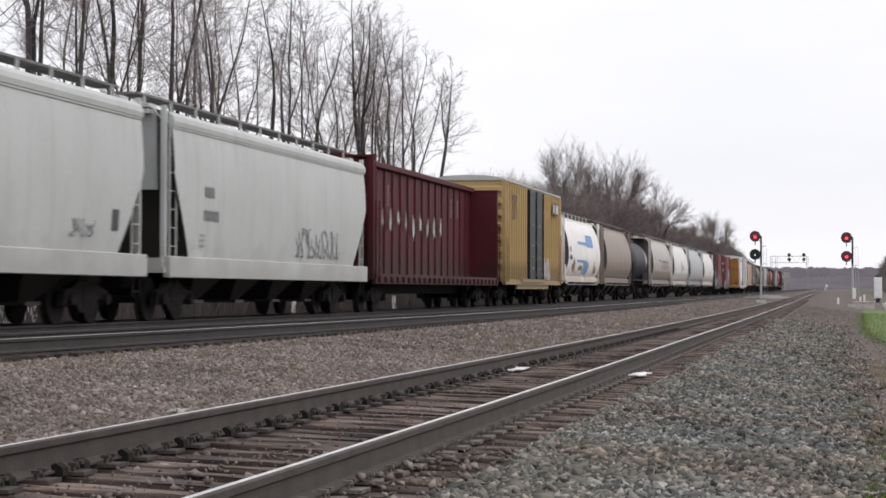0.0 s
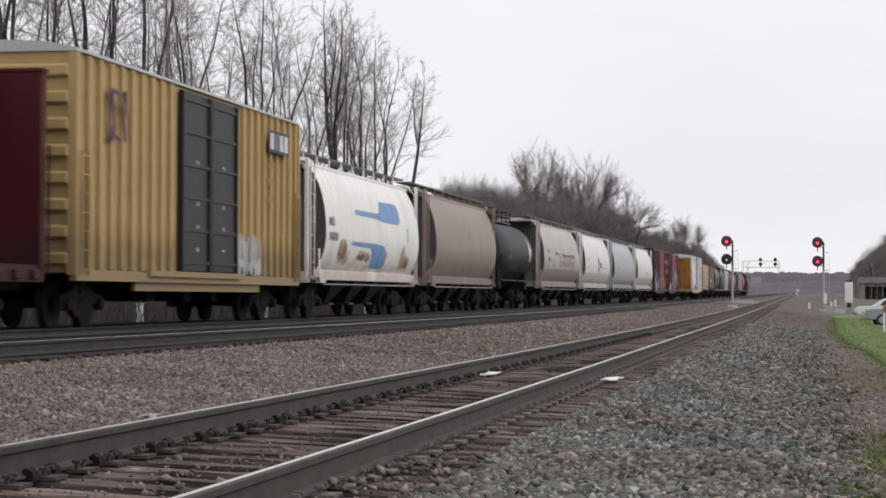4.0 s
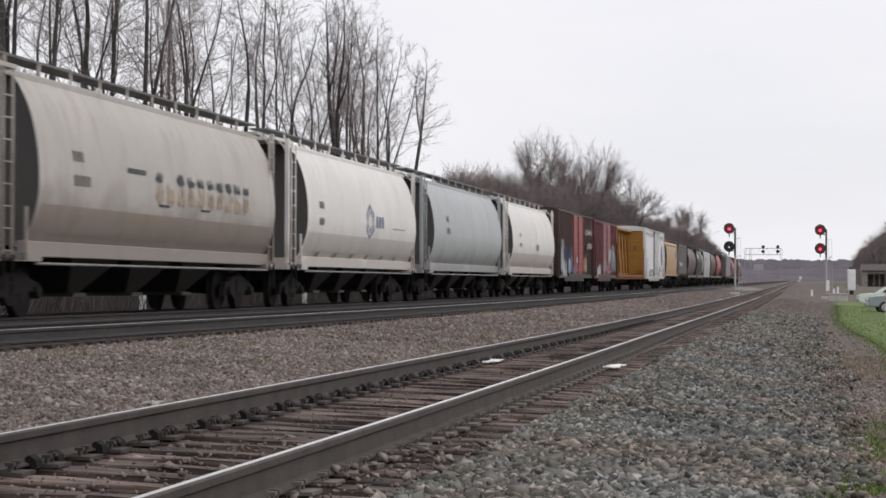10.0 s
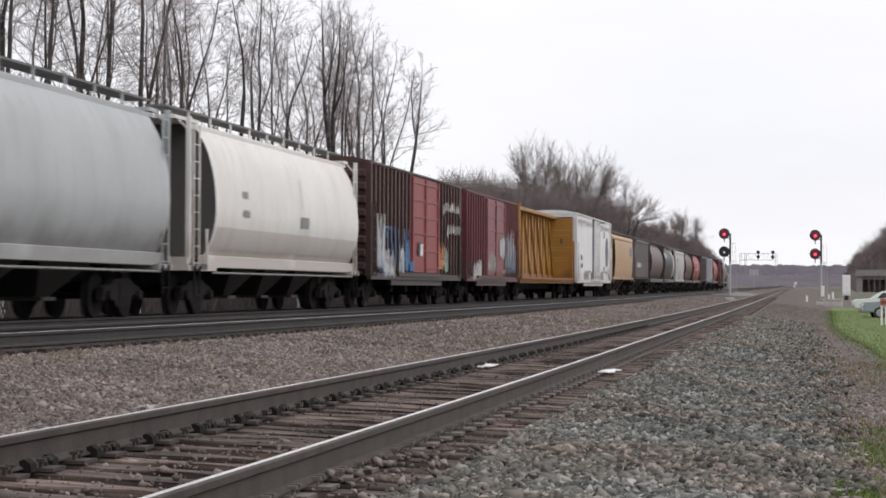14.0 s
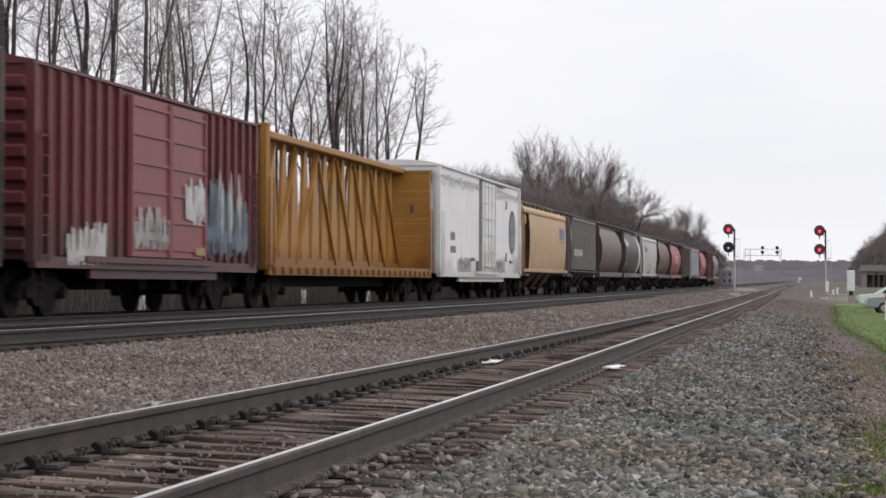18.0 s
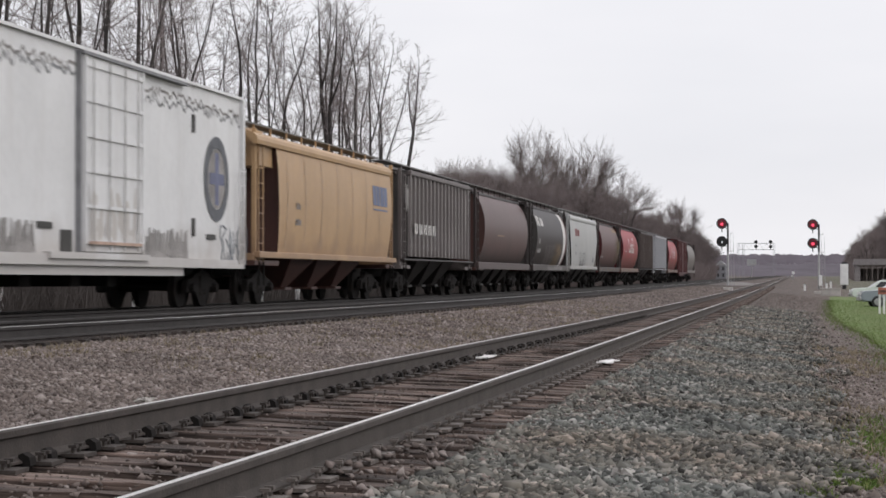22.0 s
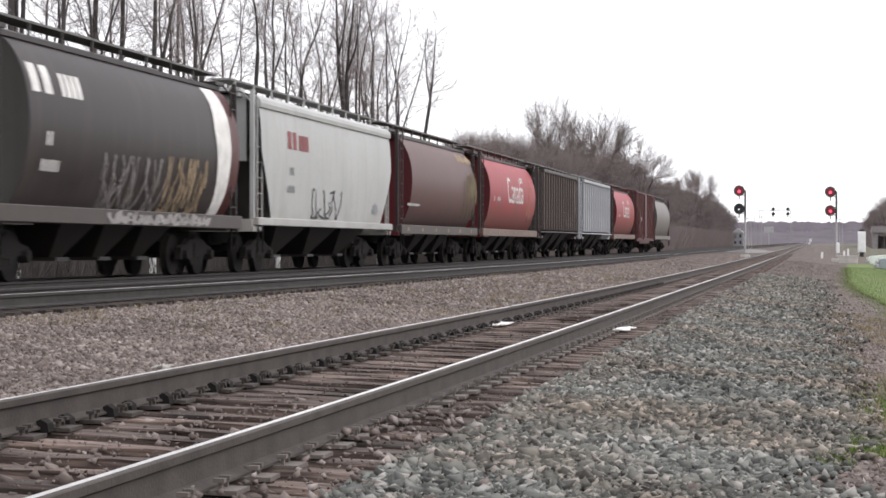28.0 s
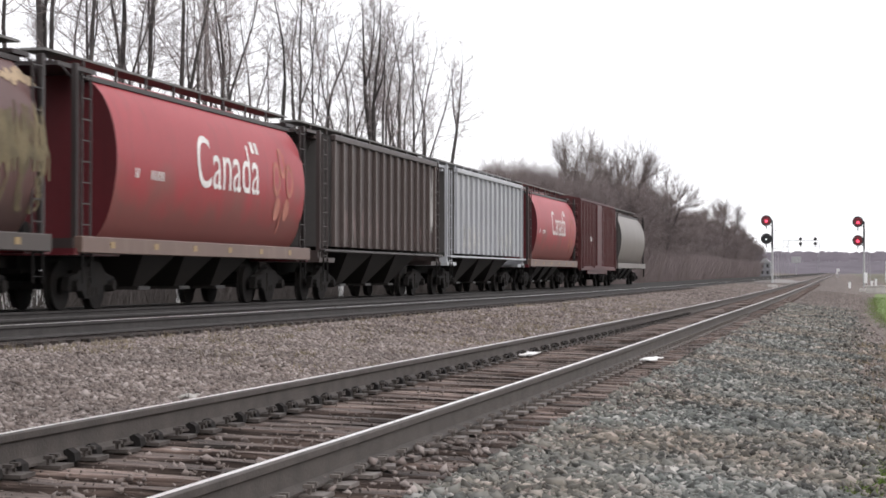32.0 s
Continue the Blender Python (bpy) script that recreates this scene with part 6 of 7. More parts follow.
# ---- signals ----
def signal_mast(x, y, top, drop, lit, label):
    zg = ground_z(x, y)
    s = thing("signal_mast", label, "railway signal", "colour-light signals", x, y, zg)
    part("concrete_base", box(-0.4, 0.4, -0.4, 0.4, -0.1, 0.25, bevel=0.03), M["concrete"], s)
    part("lower_mast", tube((0, 0, 0.4), (0, 0, top - 2.3 - zg), 0.1, 0.09, 10), M["mast"], s, "pale aluminium lower mast")
    part("upper_mast", tube((0, 0, top - 2.3 - zg), (0, 0, top + 0.05 - zg), 0.085, 0.075, 10), M["black"], s, "black upper mast")
    lad = bmesh.new()
    for dx in (0.3, 0.55):
        tube((dx, 0, 0.3), (dx - 0.1, 0, top - 1.0 - zg), 0.015, None, 4, lad)
    for k in range(14):
        tube((0.27, 0, 0.5 + k * 0.28), (0.5, 0, 0.5 + k * 0.28), 0.012, None, 4, lad)
    part("ladder", lad, M["mast"], s)
    if lit[1]:
        part("relay_case", box(-0.02, 0.26, -0.3, -0.1, 0.7, 1.6, bevel=0.02), M["white"], s, "small white relay case")
    for k, z in enumerate((top, top - drop)):
        h = part("signal_head", tube((-0.5, -0.1, z - zg), (-0.5, -0.16, z - zg), 0.46, 0.46, 28), M["black"], s, "round black target disc")
        part("housing", tube((-0.5, 0.22, z - zg), (-0.5, -0.1, z - zg), 0.2, 0.3, 14), M["black"], h)
        # the unlit lens glows faintly in place of its pale reflection
        part("lens", tube((-0.5, -0.17, z - 0.05 - zg), (-0.5, -0.2, z - 0.05 - zg), 0.13 if lit[k] else 0.08, 0.11 if lit[k] else 0.07, 18), M["red_light"] if lit[k] else M["lens_glint"], h,
             "glowing red lens" if lit[k] else "unlit lens with a glowing pale glint")
        # on lit heads the lamp's red bloom is painted onto the disc
        part("tinted_ring", tube((-0.5, -0.162, z - zg), (-0.5, -0.168, z - zg), 0.36, 0.36, 24), M["red_bloom"] if lit[k] else M["black"], h)
        hood = bmesh.new()
        n, ra = 10, 0.24
        for i in range(n):
            a0, a1 = math.pi * i / n, math.pi * (i + 1) / n
            q = [(-0.5 + ra * math.cos(a), -0.17 - dy, z - 0.03 + ra * math.sin(a) - zg) for a, dy in ((a0, 0), (a1, 0), (a1, 0.3), (a0, 0.3))]
            hood.faces.new([hood.verts.new(c) for c in q])
        part("hood", hood, M["black"], h)
        part("bracket", tube((-0.5, 0.1, z - zg - 0.3), (0, 0, z - zg - 0.42), 0.03, None, 5), M["black"], h)
        part("junction_box", tube((-0.5, -0.05, z - zg - 0.46), (-0.5, -0.05, z - zg - 0.75), 0.05, 0.035, 6), M["black"], h)
    for z in (top - 0.9, top - 2.4):
        part("arm", tube((0, 0, z - zg), (0.45, 0, z - zg + 0.1), 0.02, None, 4), M["black"], s)
    return s


signal_mast(-5.67, 175, 5.53, 1.54, (True, False), "tall two-headed signal, upper lamp red, standing between tracks")
signal_mast(1.95, 175, 5.40, 1.58, (True, True), "tall two-headed signal, both lamps red, beside the lawn")


def signal_bridge(y):
    zg = ground_z(-20, y)
    b = thing("signal_bridge", "distant grey steel signal bridge across the tracks", "signal bridge", "", -14, y, zg)
    for x in (-5.8, -4.0, 6.6):
        leg = bmesh.new()
        for dx in (-0.3, 0.3):
            tube((x + dx, 0, 0), (x + dx, 0, 12.4), 0.06, None, 5, leg)
        for k in range(8):
            tube((x - 0.3, 0, 0.5 + k * 1.4), (x + 0.3, 0, 1.9 + k * 1.4), 0.025, None, 4, leg)
        part("leg", leg, M["steel"], b)
    for z in (10.2, 12.4):
        part("chord", tube((-5.8, 0, z), (6.6, 0, z), 0.085, None, 5), M["steel"], b)
    for k in range(10):
        xa, xb = -5.8 + k * 1.24, -4.56 + k * 1.24
        part("diagonal", tube((xa, 0, 10.2 if k % 2 else 12.4), (xb, 0, 12.4 if k % 2 else 10.2), 0.03, None, 4), M["steel"], b)
    for x in (0.38, 5.44):
        part("signal_post", tube((x, -0.3, 10.2), (x, -0.3, 13.1), 0.09, None, 6), M["black"], b)
        for z in (11.3, 12.9):
            part("signal_head", tube((x, -0.4, z), (x, -0.55, z), 0.6, None, 16), M["black"], b)


signal_bridge(720)


# ---- bare trees ----
def branch(V, F, p, d, length, r0, r1, segs, sides, rnd, bend, up):
    """One tapering limb; returns the points along it."""
    pts = [Vector(p)]
    d = Vector(d).normalized()
    rings = []
    for k in range(segs + 1):
        r = r0 + (r1 - r0) * k / segs
        a = d.orthogonal().normalized()
        b = d.cross(a)
        base = len(V)
        for i in range(sides):
            t = 2 * math.pi * i / sides
            V.append(pts[-1] + (a * math.cos(t) + b * math.sin(t)) * r)
        rings.append(base)
        if k < segs:
            d = (d + Vector((rnd.uniform(-bend, bend), rnd.uniform(-bend, bend), rnd.uniform(-bend, bend) + up))).normalized()
            pts.append(pts[-1] + d * (length / segs))
    for a, b in zip(rings, rings[1:]):
        for i in range(sides):
            j = (i + 1) % sides
            F.append((a + i, a + j, b + j))
            F.append((a + i, b + j, b + i))
    return pts, d


def tree_meshes(seed, height, girth, fork, leaders, limbs, twigs, fines, wide, fine, bark="bark", tw="twig"):
    """A bare tree: a trunk that forks into rising leaders, each with limbs, twigs and fine spray."""
    rnd = random.Random(seed)
    TV, TF, CV, CF = [], [], [], []

    def off(pts, g):
        k = min(len(pts) - 2, int(g * (len(pts) - 1)))
        return pts[k].lerp(pts[k + 1], g * (len(pts) - 1) - k), (pts[k + 1] - pts[k]).normalized()

    def swing(d, lo, hi):
        """A direction turned away from d by an angle between lo and hi."""
        a, q = d.orthogonal().normalized(), rnd.uniform(0, 2 * math.pi)
        side = a * math.cos(q) + d.cross(a) * math.sin(q)
        t = math.radians(rnd.uniform(lo, hi))
        return d * math.cos(t) + side * math.sin(t)

    trunk, d = branch(TV, TF, (0, 0, -0.4), (rnd.uniform(-0.03, 0.03), rnd.uniform(-0.03, 0.03), 1), height * fork, girth, girth * 0.72, 9, 8, rnd, 0.11, 0.2)
    stems = []
    for s in range(leaders):
        r = girth * (0.62 if s == 0 else rnd.uniform(0.34, 0.5))
        p = trunk[-1] if s < 2 else off(trunk, rnd.uniform(0.55, 0.95))[0]
        L = height * (1 - fork) * (1 if s == 0 else rnd.uniform(0.7, 0.95)) * (1 if leaders < 4 else 0.82 + 0.08 * (s % 3))
        stems.append((branch(TV, TF, p, swing(d, 3, 9) if s == 0 else swing(d, wide * 0.6, wide), L, r, 0.018, 12, 6, rnd, 0.13 if leaders < 4 else 0.08, 0.16 if leaders < 4 else 0.035)[0], L))
    for pts, L, lo, n in [(q, l, 0.08, limbs) for q, l in stems] + [(trunk, height * (1 - fork), 0.3, limbs // 2 + 1)]:
        for i in range(n):
            g = lo + (0.98 - lo) * (i + rnd.random()) / n
            p, d1 = off(pts, g)
            l1 = L * (0.36 - (0.2 if leaders < 4 else 0.1) * g) * rnd.uniform(0.7, 1.25)
            p1, _ = branch(CV, CF, p, swing(d1, 34, 66), l1 * (0.95 if leaders < 4 else 1), max(0.018, girth * (0.26 if leaders < 4 else 0.19) * (1.05 - g)), 0.01, 6, 4, rnd, 0.26, 0.06 if leaders < 4 else 0.12)
            for j in range(twigs):
                q, d2 = off(p1, 0.2 + 0.8 * (j + rnd.random()) / twigs)
                l2 = l1 * rnd.uniform(0.25, 0.55)
                p2, _ = branch(CV, CF, q, swing(d2, 25, 55), l2, fine * 1.4, fine * 0.8, 3, 3, rnd, 0.18, 0.08)
                for m in range(fines):
                    q3, d3 = off(p2, 0.15 + 0.85 * rnd.random())
                    branch(CV, CF, q3, swing(d3, 20, 55), l2 * rnd.uniform(0.3, 0.65), fine * 0.8, fine * 0.45, 2, 3, rnd, 0.15, 0.05)
    out = []
    for n, V, F, mm in (("trunk", TV, TF, M[bark]), ("crown", CV, CF, M[tw])):
        ob = fast_mesh(n, np.array([tuple(v) for v in V]), np.array(F), mm)
        me = ob.data
        bpy.data.objects.remove(ob)
        out.append(me)
    return out


def dome_tree(seed, height, girth, clear, spread, limbs, twigs, fines, fine, bark="far_bark", tw="far_twig"):
    """A broad bare tree: a short trunk, spreading leaders, and limbs that reach out to a rounded, slightly uneven crown."""
    rnd = random.Random(seed)
    TV, TF, CV, CF = [], [], [], []
    up = height * (1 - clear) * 0.56
    heart = Vector((0, 0, height - up))

    def arc(V, F, a, b, lift, r0, r1, segs, sides):
        """A tapering limb that leaves a upwards and bends over to b."""
        mid = a.lerp(b, 0.45) + Vector((0, 0, lift))
        pts = []
        for k in range(segs + 1):
            t = k / segs
            p = a * (1 - t) ** 2 + mid * 2 * t * (1 - t) + b * t * t
            if 0 < k < segs:
                p = p + Vector((rnd.gauss(0, 1), rnd.gauss(0, 1), rnd.gauss(0, 1))) * (b - a).length * 0.025
            pts.append(p)
        rings = []
        for k, p in enumerate(pts):
            d = (pts[min(segs, k + 1)] - pts[max(0, k - 1)]).normalized()
            u = d.orthogonal().normalized()
            w = d.cross(u)
            r = r0 + (r1 - r0) * k / segs
            rings.append(len(V))
            V.extend(p + (u * math.cos(6.2832 * i / sides) + w * math.sin(6.2832 * i / sides)) * r for i in range(sides))
        for q, r in zip(rings, rings[1:]):
            for i in range(sides):
                j = (i + 1) % sides
                F.append((q + i, q + j, r + j))
                F.append((q + i, r + j, r + i))
        return pts

    def at(pts, g):
        k = min(len(pts) - 2, int(g * (len(pts) - 1)))
        return pts[k].lerp(pts[k + 1], g * (len(pts) - 1) - k)

    lobes = [rnd.uniform(0, 6.28) for _ in range(4)]

    def shell_point(low):
        a, z = rnd.uniform(0, 6.2832), rnd.uniform(low, 1)
        r = math.sqrt(max(0, 1 - z * z))
        k = 1 + 0.1 * math.sin(2 * a + lobes[0]) + 0.09 * math.sin(3 * a + lobes[1] + 4 * z) + 0.05 * math.sin(5 * a + lobes[2])
        return heart + Vector((math.cos(a) * r * spread * k, math.sin(a) * r * spread * k, z * up * (0.92 + 0.08 * k)))

    top = heart + Vector((rnd.uniform(-0.2, 0.2) * spread, rnd.uniform(-0.2, 0.2) * spread, up * 0.5))
    stems = [arc(TV, TF, Vector((0, 0, -0.4)), top, 0, girth, girth * 0.22, 8, 7)]
    for k in range(6):
        a = 6.2832 * (k + rnd.random() * 0.7) / 6
        end = heart + Vector((math.cos(a) * spread * 0.62, math.sin(a) * spread * 0.62, up * rnd.uniform(0.2, 0.6)))
        stems.append(arc(TV, TF, at(stems[0], rnd.uniform(0.42, 0.75)), end, up * 0.12, girth * rnd.uniform(0.4, 0.52), girth * 0.14, 6, 5))
    for k in range(limbs):
        end = shell_point(-0.55)
        best = min((at(q, g) for q in stems for g in (0.5, 0.7, 0.9)), key=lambda p: (p - end).length + (3 if p.z > end.z else 0))
        reach = (end - best).length
        pts = arc(CV, CF, best, end, reach * 0.12, girth * 0.14, fine * 1.5, 5, 4)
        for j in range(twigs):
            p = at(pts, 0.12 + 0.88 * (j + rnd.random()) / twigs)
            out = (p - heart).normalized() * 0.9 + Vector((rnd.gauss(0, 0.45), rnd.gauss(0, 0.45), rnd.gauss(0.3, 0.4)))
            q = p + out.normalized() * height * rnd.uniform(0.06, 0.15)
            spray = arc(CV, CF, p, q, 0.1, fine * 1.3, fine * 0.8, 2, 3)
            for m in range(fines):
                b = at(spray, rnd.random())
                d = (q - p).normalized() * 0.9 + Vector((rnd.gauss(0, 0.45), rnd.gauss(0, 0.45), rnd.gauss(0.2, 0.35)))
                arc(CV, CF, b, b + d.normalized() * height * rnd.uniform(0.03, 0.08), 0, fine * 0.8, fine * 0.45, 1, 3)
    out = []
    for n, V, F, mm in (("trunk", TV, TF, M[bark]), ("crown", CV, CF, M[tw])):
        ob = fast_mesh(n, np.array([tuple(v) for v in V]), np.array(F), mm)
        out.append(ob.data)
        bpy.data.objects.remove(ob)
    return out


def plant(kinds, k, x, y, scale, turn, label, name="bare_tree", group="bare trees"):
    t = thing(name, label, "tree", group, x, y, ground_z(x, y))
    t.matrix_world = pose(x, y, ground_z(x, y) - 0.05, 0, 0, turn)
    for n, me in zip(("trunk", "crown"), kinds[k]):
        ob = new(n, me)
        ob.parent = t
        ob.scale = (scale, scale, scale)
    return t


def woods():
    rnd = random.Random(21)
    tall = [tree_meshes(100 + k, 20.5, 0.13 + 0.03 * (k % 3), (0.5, 0.66, 0.4, 0.56)[k % 4], (2, 1, 2)[k % 3], 13, 6, 5, (24, 30, 20)[k % 3], 0.0085) for k in range(8)]
    low = [dome_tree(200 + k, 12.5, 0.2, (0.2, 0.3, 0.25)[k % 3], (3.4, 4.2, 2.9, 3.7, 3.1, 4.0)[k], 64, 10, 5, 0.0105) for k in range(6)]
    grand = [dome_tree(290 + k, 18.0, 0.3, 0.2, 4.9 - 1.3 * k, 95 - 25 * k, 9, 5, 0.0115) for k in range(2)]
    young = [tree_meshes(260 + k, 6.0, 0.06, 0.14, 5, 8, 4, 3, (42, 50, 36)[k % 3], 0.009, "far_bark", "far_twig") for k in range(3)]
    L1 = "tall bare grey-brown tree at the wood's edge"
    # the edge of the tall wood, by the last tree and back along the line
    plant(tall, 5, -32.4, 166, 1.02, 40, L1)
    plant(tall, 2, -33.6, 163, 0.98, 160, L1)
    plant(tall, 7, -33.0, 150, 1.0, 250, L1)
    plant(tall, 0, -34.0, 160, 1.02, 130, L1)
    plant(tall, 4, -33.6, 152, 1.1, 10, L1)
    for k, (x, y, s) in enumerate(((-34.5, 163, 1.0), (-33, 157, 1.06), (-36, 158, 1.15), (-33.4, 146, 1.12), (-35, 141, 1.1))):
        plant(tall, k + 2, x, y, s, 77 * k, L1)
    for i in range(38):
        x = -31.5 - abs(rnd.gauss(0, 7))
        y = -x / math.tan(math.radians(11.6 + 11.5 * (i + rnd.random()) / 38))
        plant(tall, rnd.randrange(8), x, y, rnd.uniform(0.88, 1.14), rnd.uniform(0, 360), L1)
    # younger trees and brush below
    for i in range(44):
        plant(young, rnd.randrange(3), -29 - abs(rnd.gauss(0, 5)), rnd.uniform(66, 180), rnd.uniform(0.6, 1.35), rnd.uniform(0, 360), "thin young bare tree in the undergrowth", "young_tree", "young trees")
    L2 = "bare brown tree in the lower wood along the line"
    for k, (x, y, h) in enumerate(((-28.6, 246, 15.5), (-26, 311, 16.2), (-27, 322, 15), (-26, 470, 17.5), (-27, 455, 16), (-29, 272, 16))):
        plant(low, k % 6, x, y, h / 12.5, 70 * k, L2, "woodland_tree", "woodland trees")
    plant(grand, 0, -27, 256, 1.01, 20, L2, "woodland_tree", "woodland trees")
    plant(grand, 1, -31.0, 243, 1.02, 120, L2, "woodland_tree", "woodland trees")
    for i in range(190):
        f = i / 190
        y = 188 + 470 * f ** 1.25 + rnd.uniform(-6, 6)
        x = -26 - abs(rnd.gauss(0, 7))
        want = float(np.interp(y, (180, 210, 240, 270, 300, 330, 370, 420, 470, 540, 640), (10, 12.6, 13.4, 13, 13, 13.4, 11.2, 13, 14, 13, 11)))
        plant(low, rnd.randrange(6), x, y, rnd.uniform(0.75, 1.05) * want / 12.5, rnd.uniform(0, 360), L2, "woodland_tree", "woodland trees")
    for i in range(130):
        y = 445 + 400 * rnd.random()
        side = 3.5 + 30 * rnd.random() ** 1.2
        x = 0.021 * y + side
        want = min(15, 5.5 + 0.75 * side) * rnd.uniform(0.85, 1.1)
        plant(low, rnd.randrange(6), x, y, want / 12.5, rnd.uniform(0, 360), "bare brown tree in the wood past the lawn", "woodland_tree", "woodland trees")


woods()


def thicket():
    """Undergrowth along the wood: bare stems and twigs, too many to count."""
    rng = np.random.default_rng(31)
    for x0, x1, y0, y1, n, h0, h1 in ((-31, -20.5, 15, 150, 9000, 0.5, 2.6), (-35, -24.6, 150, 640, 30000, 0.8, 5.0), (10, 50, 440, 850, 12000, 0.8, 5.0)):
        V, F = [], []
        for _ in range(n):
            x, y = rng.uniform(x0, x1), rng.uniform(y0, y1)
            if x > 0 and x < 0.021 * y + 3:
                continue
            z, h = ground_z(x, y) - 0.05, rng.uniform(h0, h1)
            w = 0.012 + 0.00006 * y
            for k in range(3):
                dx, dy = rng.normal() * 0.26 * h, rng.normal() * 0.26 * h
                b = len(V)
                V += [(x - w, y, z), (x + w, y, z), (x + dx + w * 0.4, y + dy, z + h), (x + dx - w * 0.4, y + dy, z + h)]
                F += [(b, b + 1, b + 2), (b, b + 2, b + 3)]
        ob = fast_mesh("undergrowth", np.array(V), np.array(F), M["far_bark"] if y0 == 15 else M["far_twig"])
        tagged(ob, "bare brown undergrowth along the edge of the wood", "undergrowth", kind="stuff")


thicket()


def ridge(name, label, y, x0, x1, h, rough, seed):
    """A wooded ridge: a rounded body with an uneven top edge."""
    rnd = random.Random(seed)
    n = 900
    bm = bmesh.new()
    rows = []
    for k, (dy, f) in enumerate(((-120, 0.0), (-60, 0.55), (-15, 0.93), (0, 1.0), (60, 0.7))):
        row = []
        for i in range(n + 1):
            x = x0 + (x1 - x0) * i / n
            e = h * f * (1 + 0.07 * noise.noise((x * 0.004, seed, 0)) + 0.012 * noise.noise((x * 0.03, seed, 1))) + (rnd.uniform(-rough, rough) if f == 1.0 else 0)
            row.append(bm.verts.new((x, y + dy, -3 + e)))
        rows.append(row)
    for a, b in zip(rows, rows[1:]):
        for i in range(n):
            bm.faces.new((a[i], a[i + 1], b[i + 1], b[i]))
    ob = part(name, bm, M["hill"])
    tagged(ob, label, "hill", kind="structure")


ridge("backdrop_ridge", "hazy purple-grey wooded ridge on the horizon", 2400, -1400, 1200, 27, 1.2, 4)
ridge("backdrop_wood", "hazy brown far wood in front of the ridge", 1500, -260, 700, 12, 1.2, 9)


# ---- the lawn's side: grass, cars, cabinet, sign, sheds ----
def lawn():
    rows = []
    for k in range(30):
        y = 19.5 + k * (155 - 19.5) / 29
        edge = lawn_edge(y) + 0.22 + 0.25 * noise.noise((y * 0.3, 3, 0)) + 1.6 * max(0, 1 - k / 3.0)
        rows.append([(edge + (40 - edge) * (i / 10) ** 2.2, y) for i in range(11)])
    verts = [(x, y, ground_z(x, y) + 0.012) for r in rows for x, y in r]
    faces = [(j * 11 + i, j * 11 + i + 1, (j + 1) * 11 + i + 1, (j + 1) * 11 + i) for j in range(29) for i in range(10)]
    ob = raw("lawn", verts, faces, M["grass"])
    tagged(ob, "bright green mown lawn beside the gravel", "lawn", kind="structure")
    rng = np.random.default_rng(8)
    pts = []
    for _ in range(52000):
        y = 23 + 110 * rng.random() ** 1.7
        edge = lawn_edge(y) + 0.1 + 0.25 * noise.noise((y * 0.3, 3, 0))
        x = edge + (5.5 * rng.random() ** 1.3 if rng.random() < 0.82 else 0.22 * rng.normal())
        pts.append((x, y, 0.02 + 0.035 * rng.random()))
    for cx, cy, rx, ry, n in ((0.34, 13.7, 0.2, 0.8, 1500), (0.1, 12.3, 0.12, 0.5, 350), (1.3, 16.5, 0.7, 2.5, 1500), (0.66, 17.2, 0.42, 1.5, 1500), (0.9, 19.5, 0.5, 1.6, 700), (0.36, 14.2, 0.3, 0.8, 350), (1.6, 24, 0.5, 3, 600), (0.85, 11.5, 0.3, 0.8, 250)):
        for _ in range(n):
            a, r = rng.random() * 6.283, rng.random() ** 0.6
            pts.append((cx + rx * r * math.cos(a), cy + ry * r * math.sin(a), 0.02 + 0.035 * rng.random()))
    V, F = [], []
    for x, y, h in pts:
        z = ground_z(x, y)
        a = rng.random() * 6.283
        w = 0.008 + 0.006 * rng.random()
        dx, dy = math.cos(a) * w, math.sin(a) * w
        b = len(V)
        V += [(x - dx, y - dy, z - 0.01), (x + dx, y + dy, z - 0.01), (x + rng.normal() * 0.03, y + rng.normal() * 0.03, z + h)]
        F.append((b, b + 1, b + 2))
    ob = fast_mesh("grass_blades", np.array(V), np.array(F), M["blade"])
    tagged(ob, "short green grass blades and tufts by the gravel", "grass", kind="stuff")


lawn()


def weeds():
    """Dead grass in tufts on the stone between the tracks and along the dirt."""
    rng = np.random.default_rng(44)
    V, F = [], []
    for _ in range(260):
        if rng.random() < 0.7:
            cx, cy = rng.uniform(-9.8, -5.2), 22 + 60 * rng.random() ** 1.3
        else:
            cx, cy = rng.uniform(0.2, 1.6), 12 + 30 * rng.random()
        r = rng.uniform(0.1, 0.4)
        for _ in range(26):
            x, y = cx + rng.normal() * r * 0.5, cy + rng.normal() * r
            z, h, w = ground_z(x, y) + 0.02, rng.uniform(0.03, 0.09), rng.uniform(0.004, 0.008)
            b = len(V)
            V += [(x - w, y, z - 0.02), (x + w, y, z - 0.02), (x + rng.normal() * 0.05, y + rng.normal() * 0.05, z + h)]
            F.append((b, b + 1, b + 2))
    ob = fast_mesh("dry_weeds", np.array(V), np.array(F), M["straw"])
    tagged(ob, "tufts of dead straw-coloured grass on the stone", "grass", kind="stuff")


weeds()


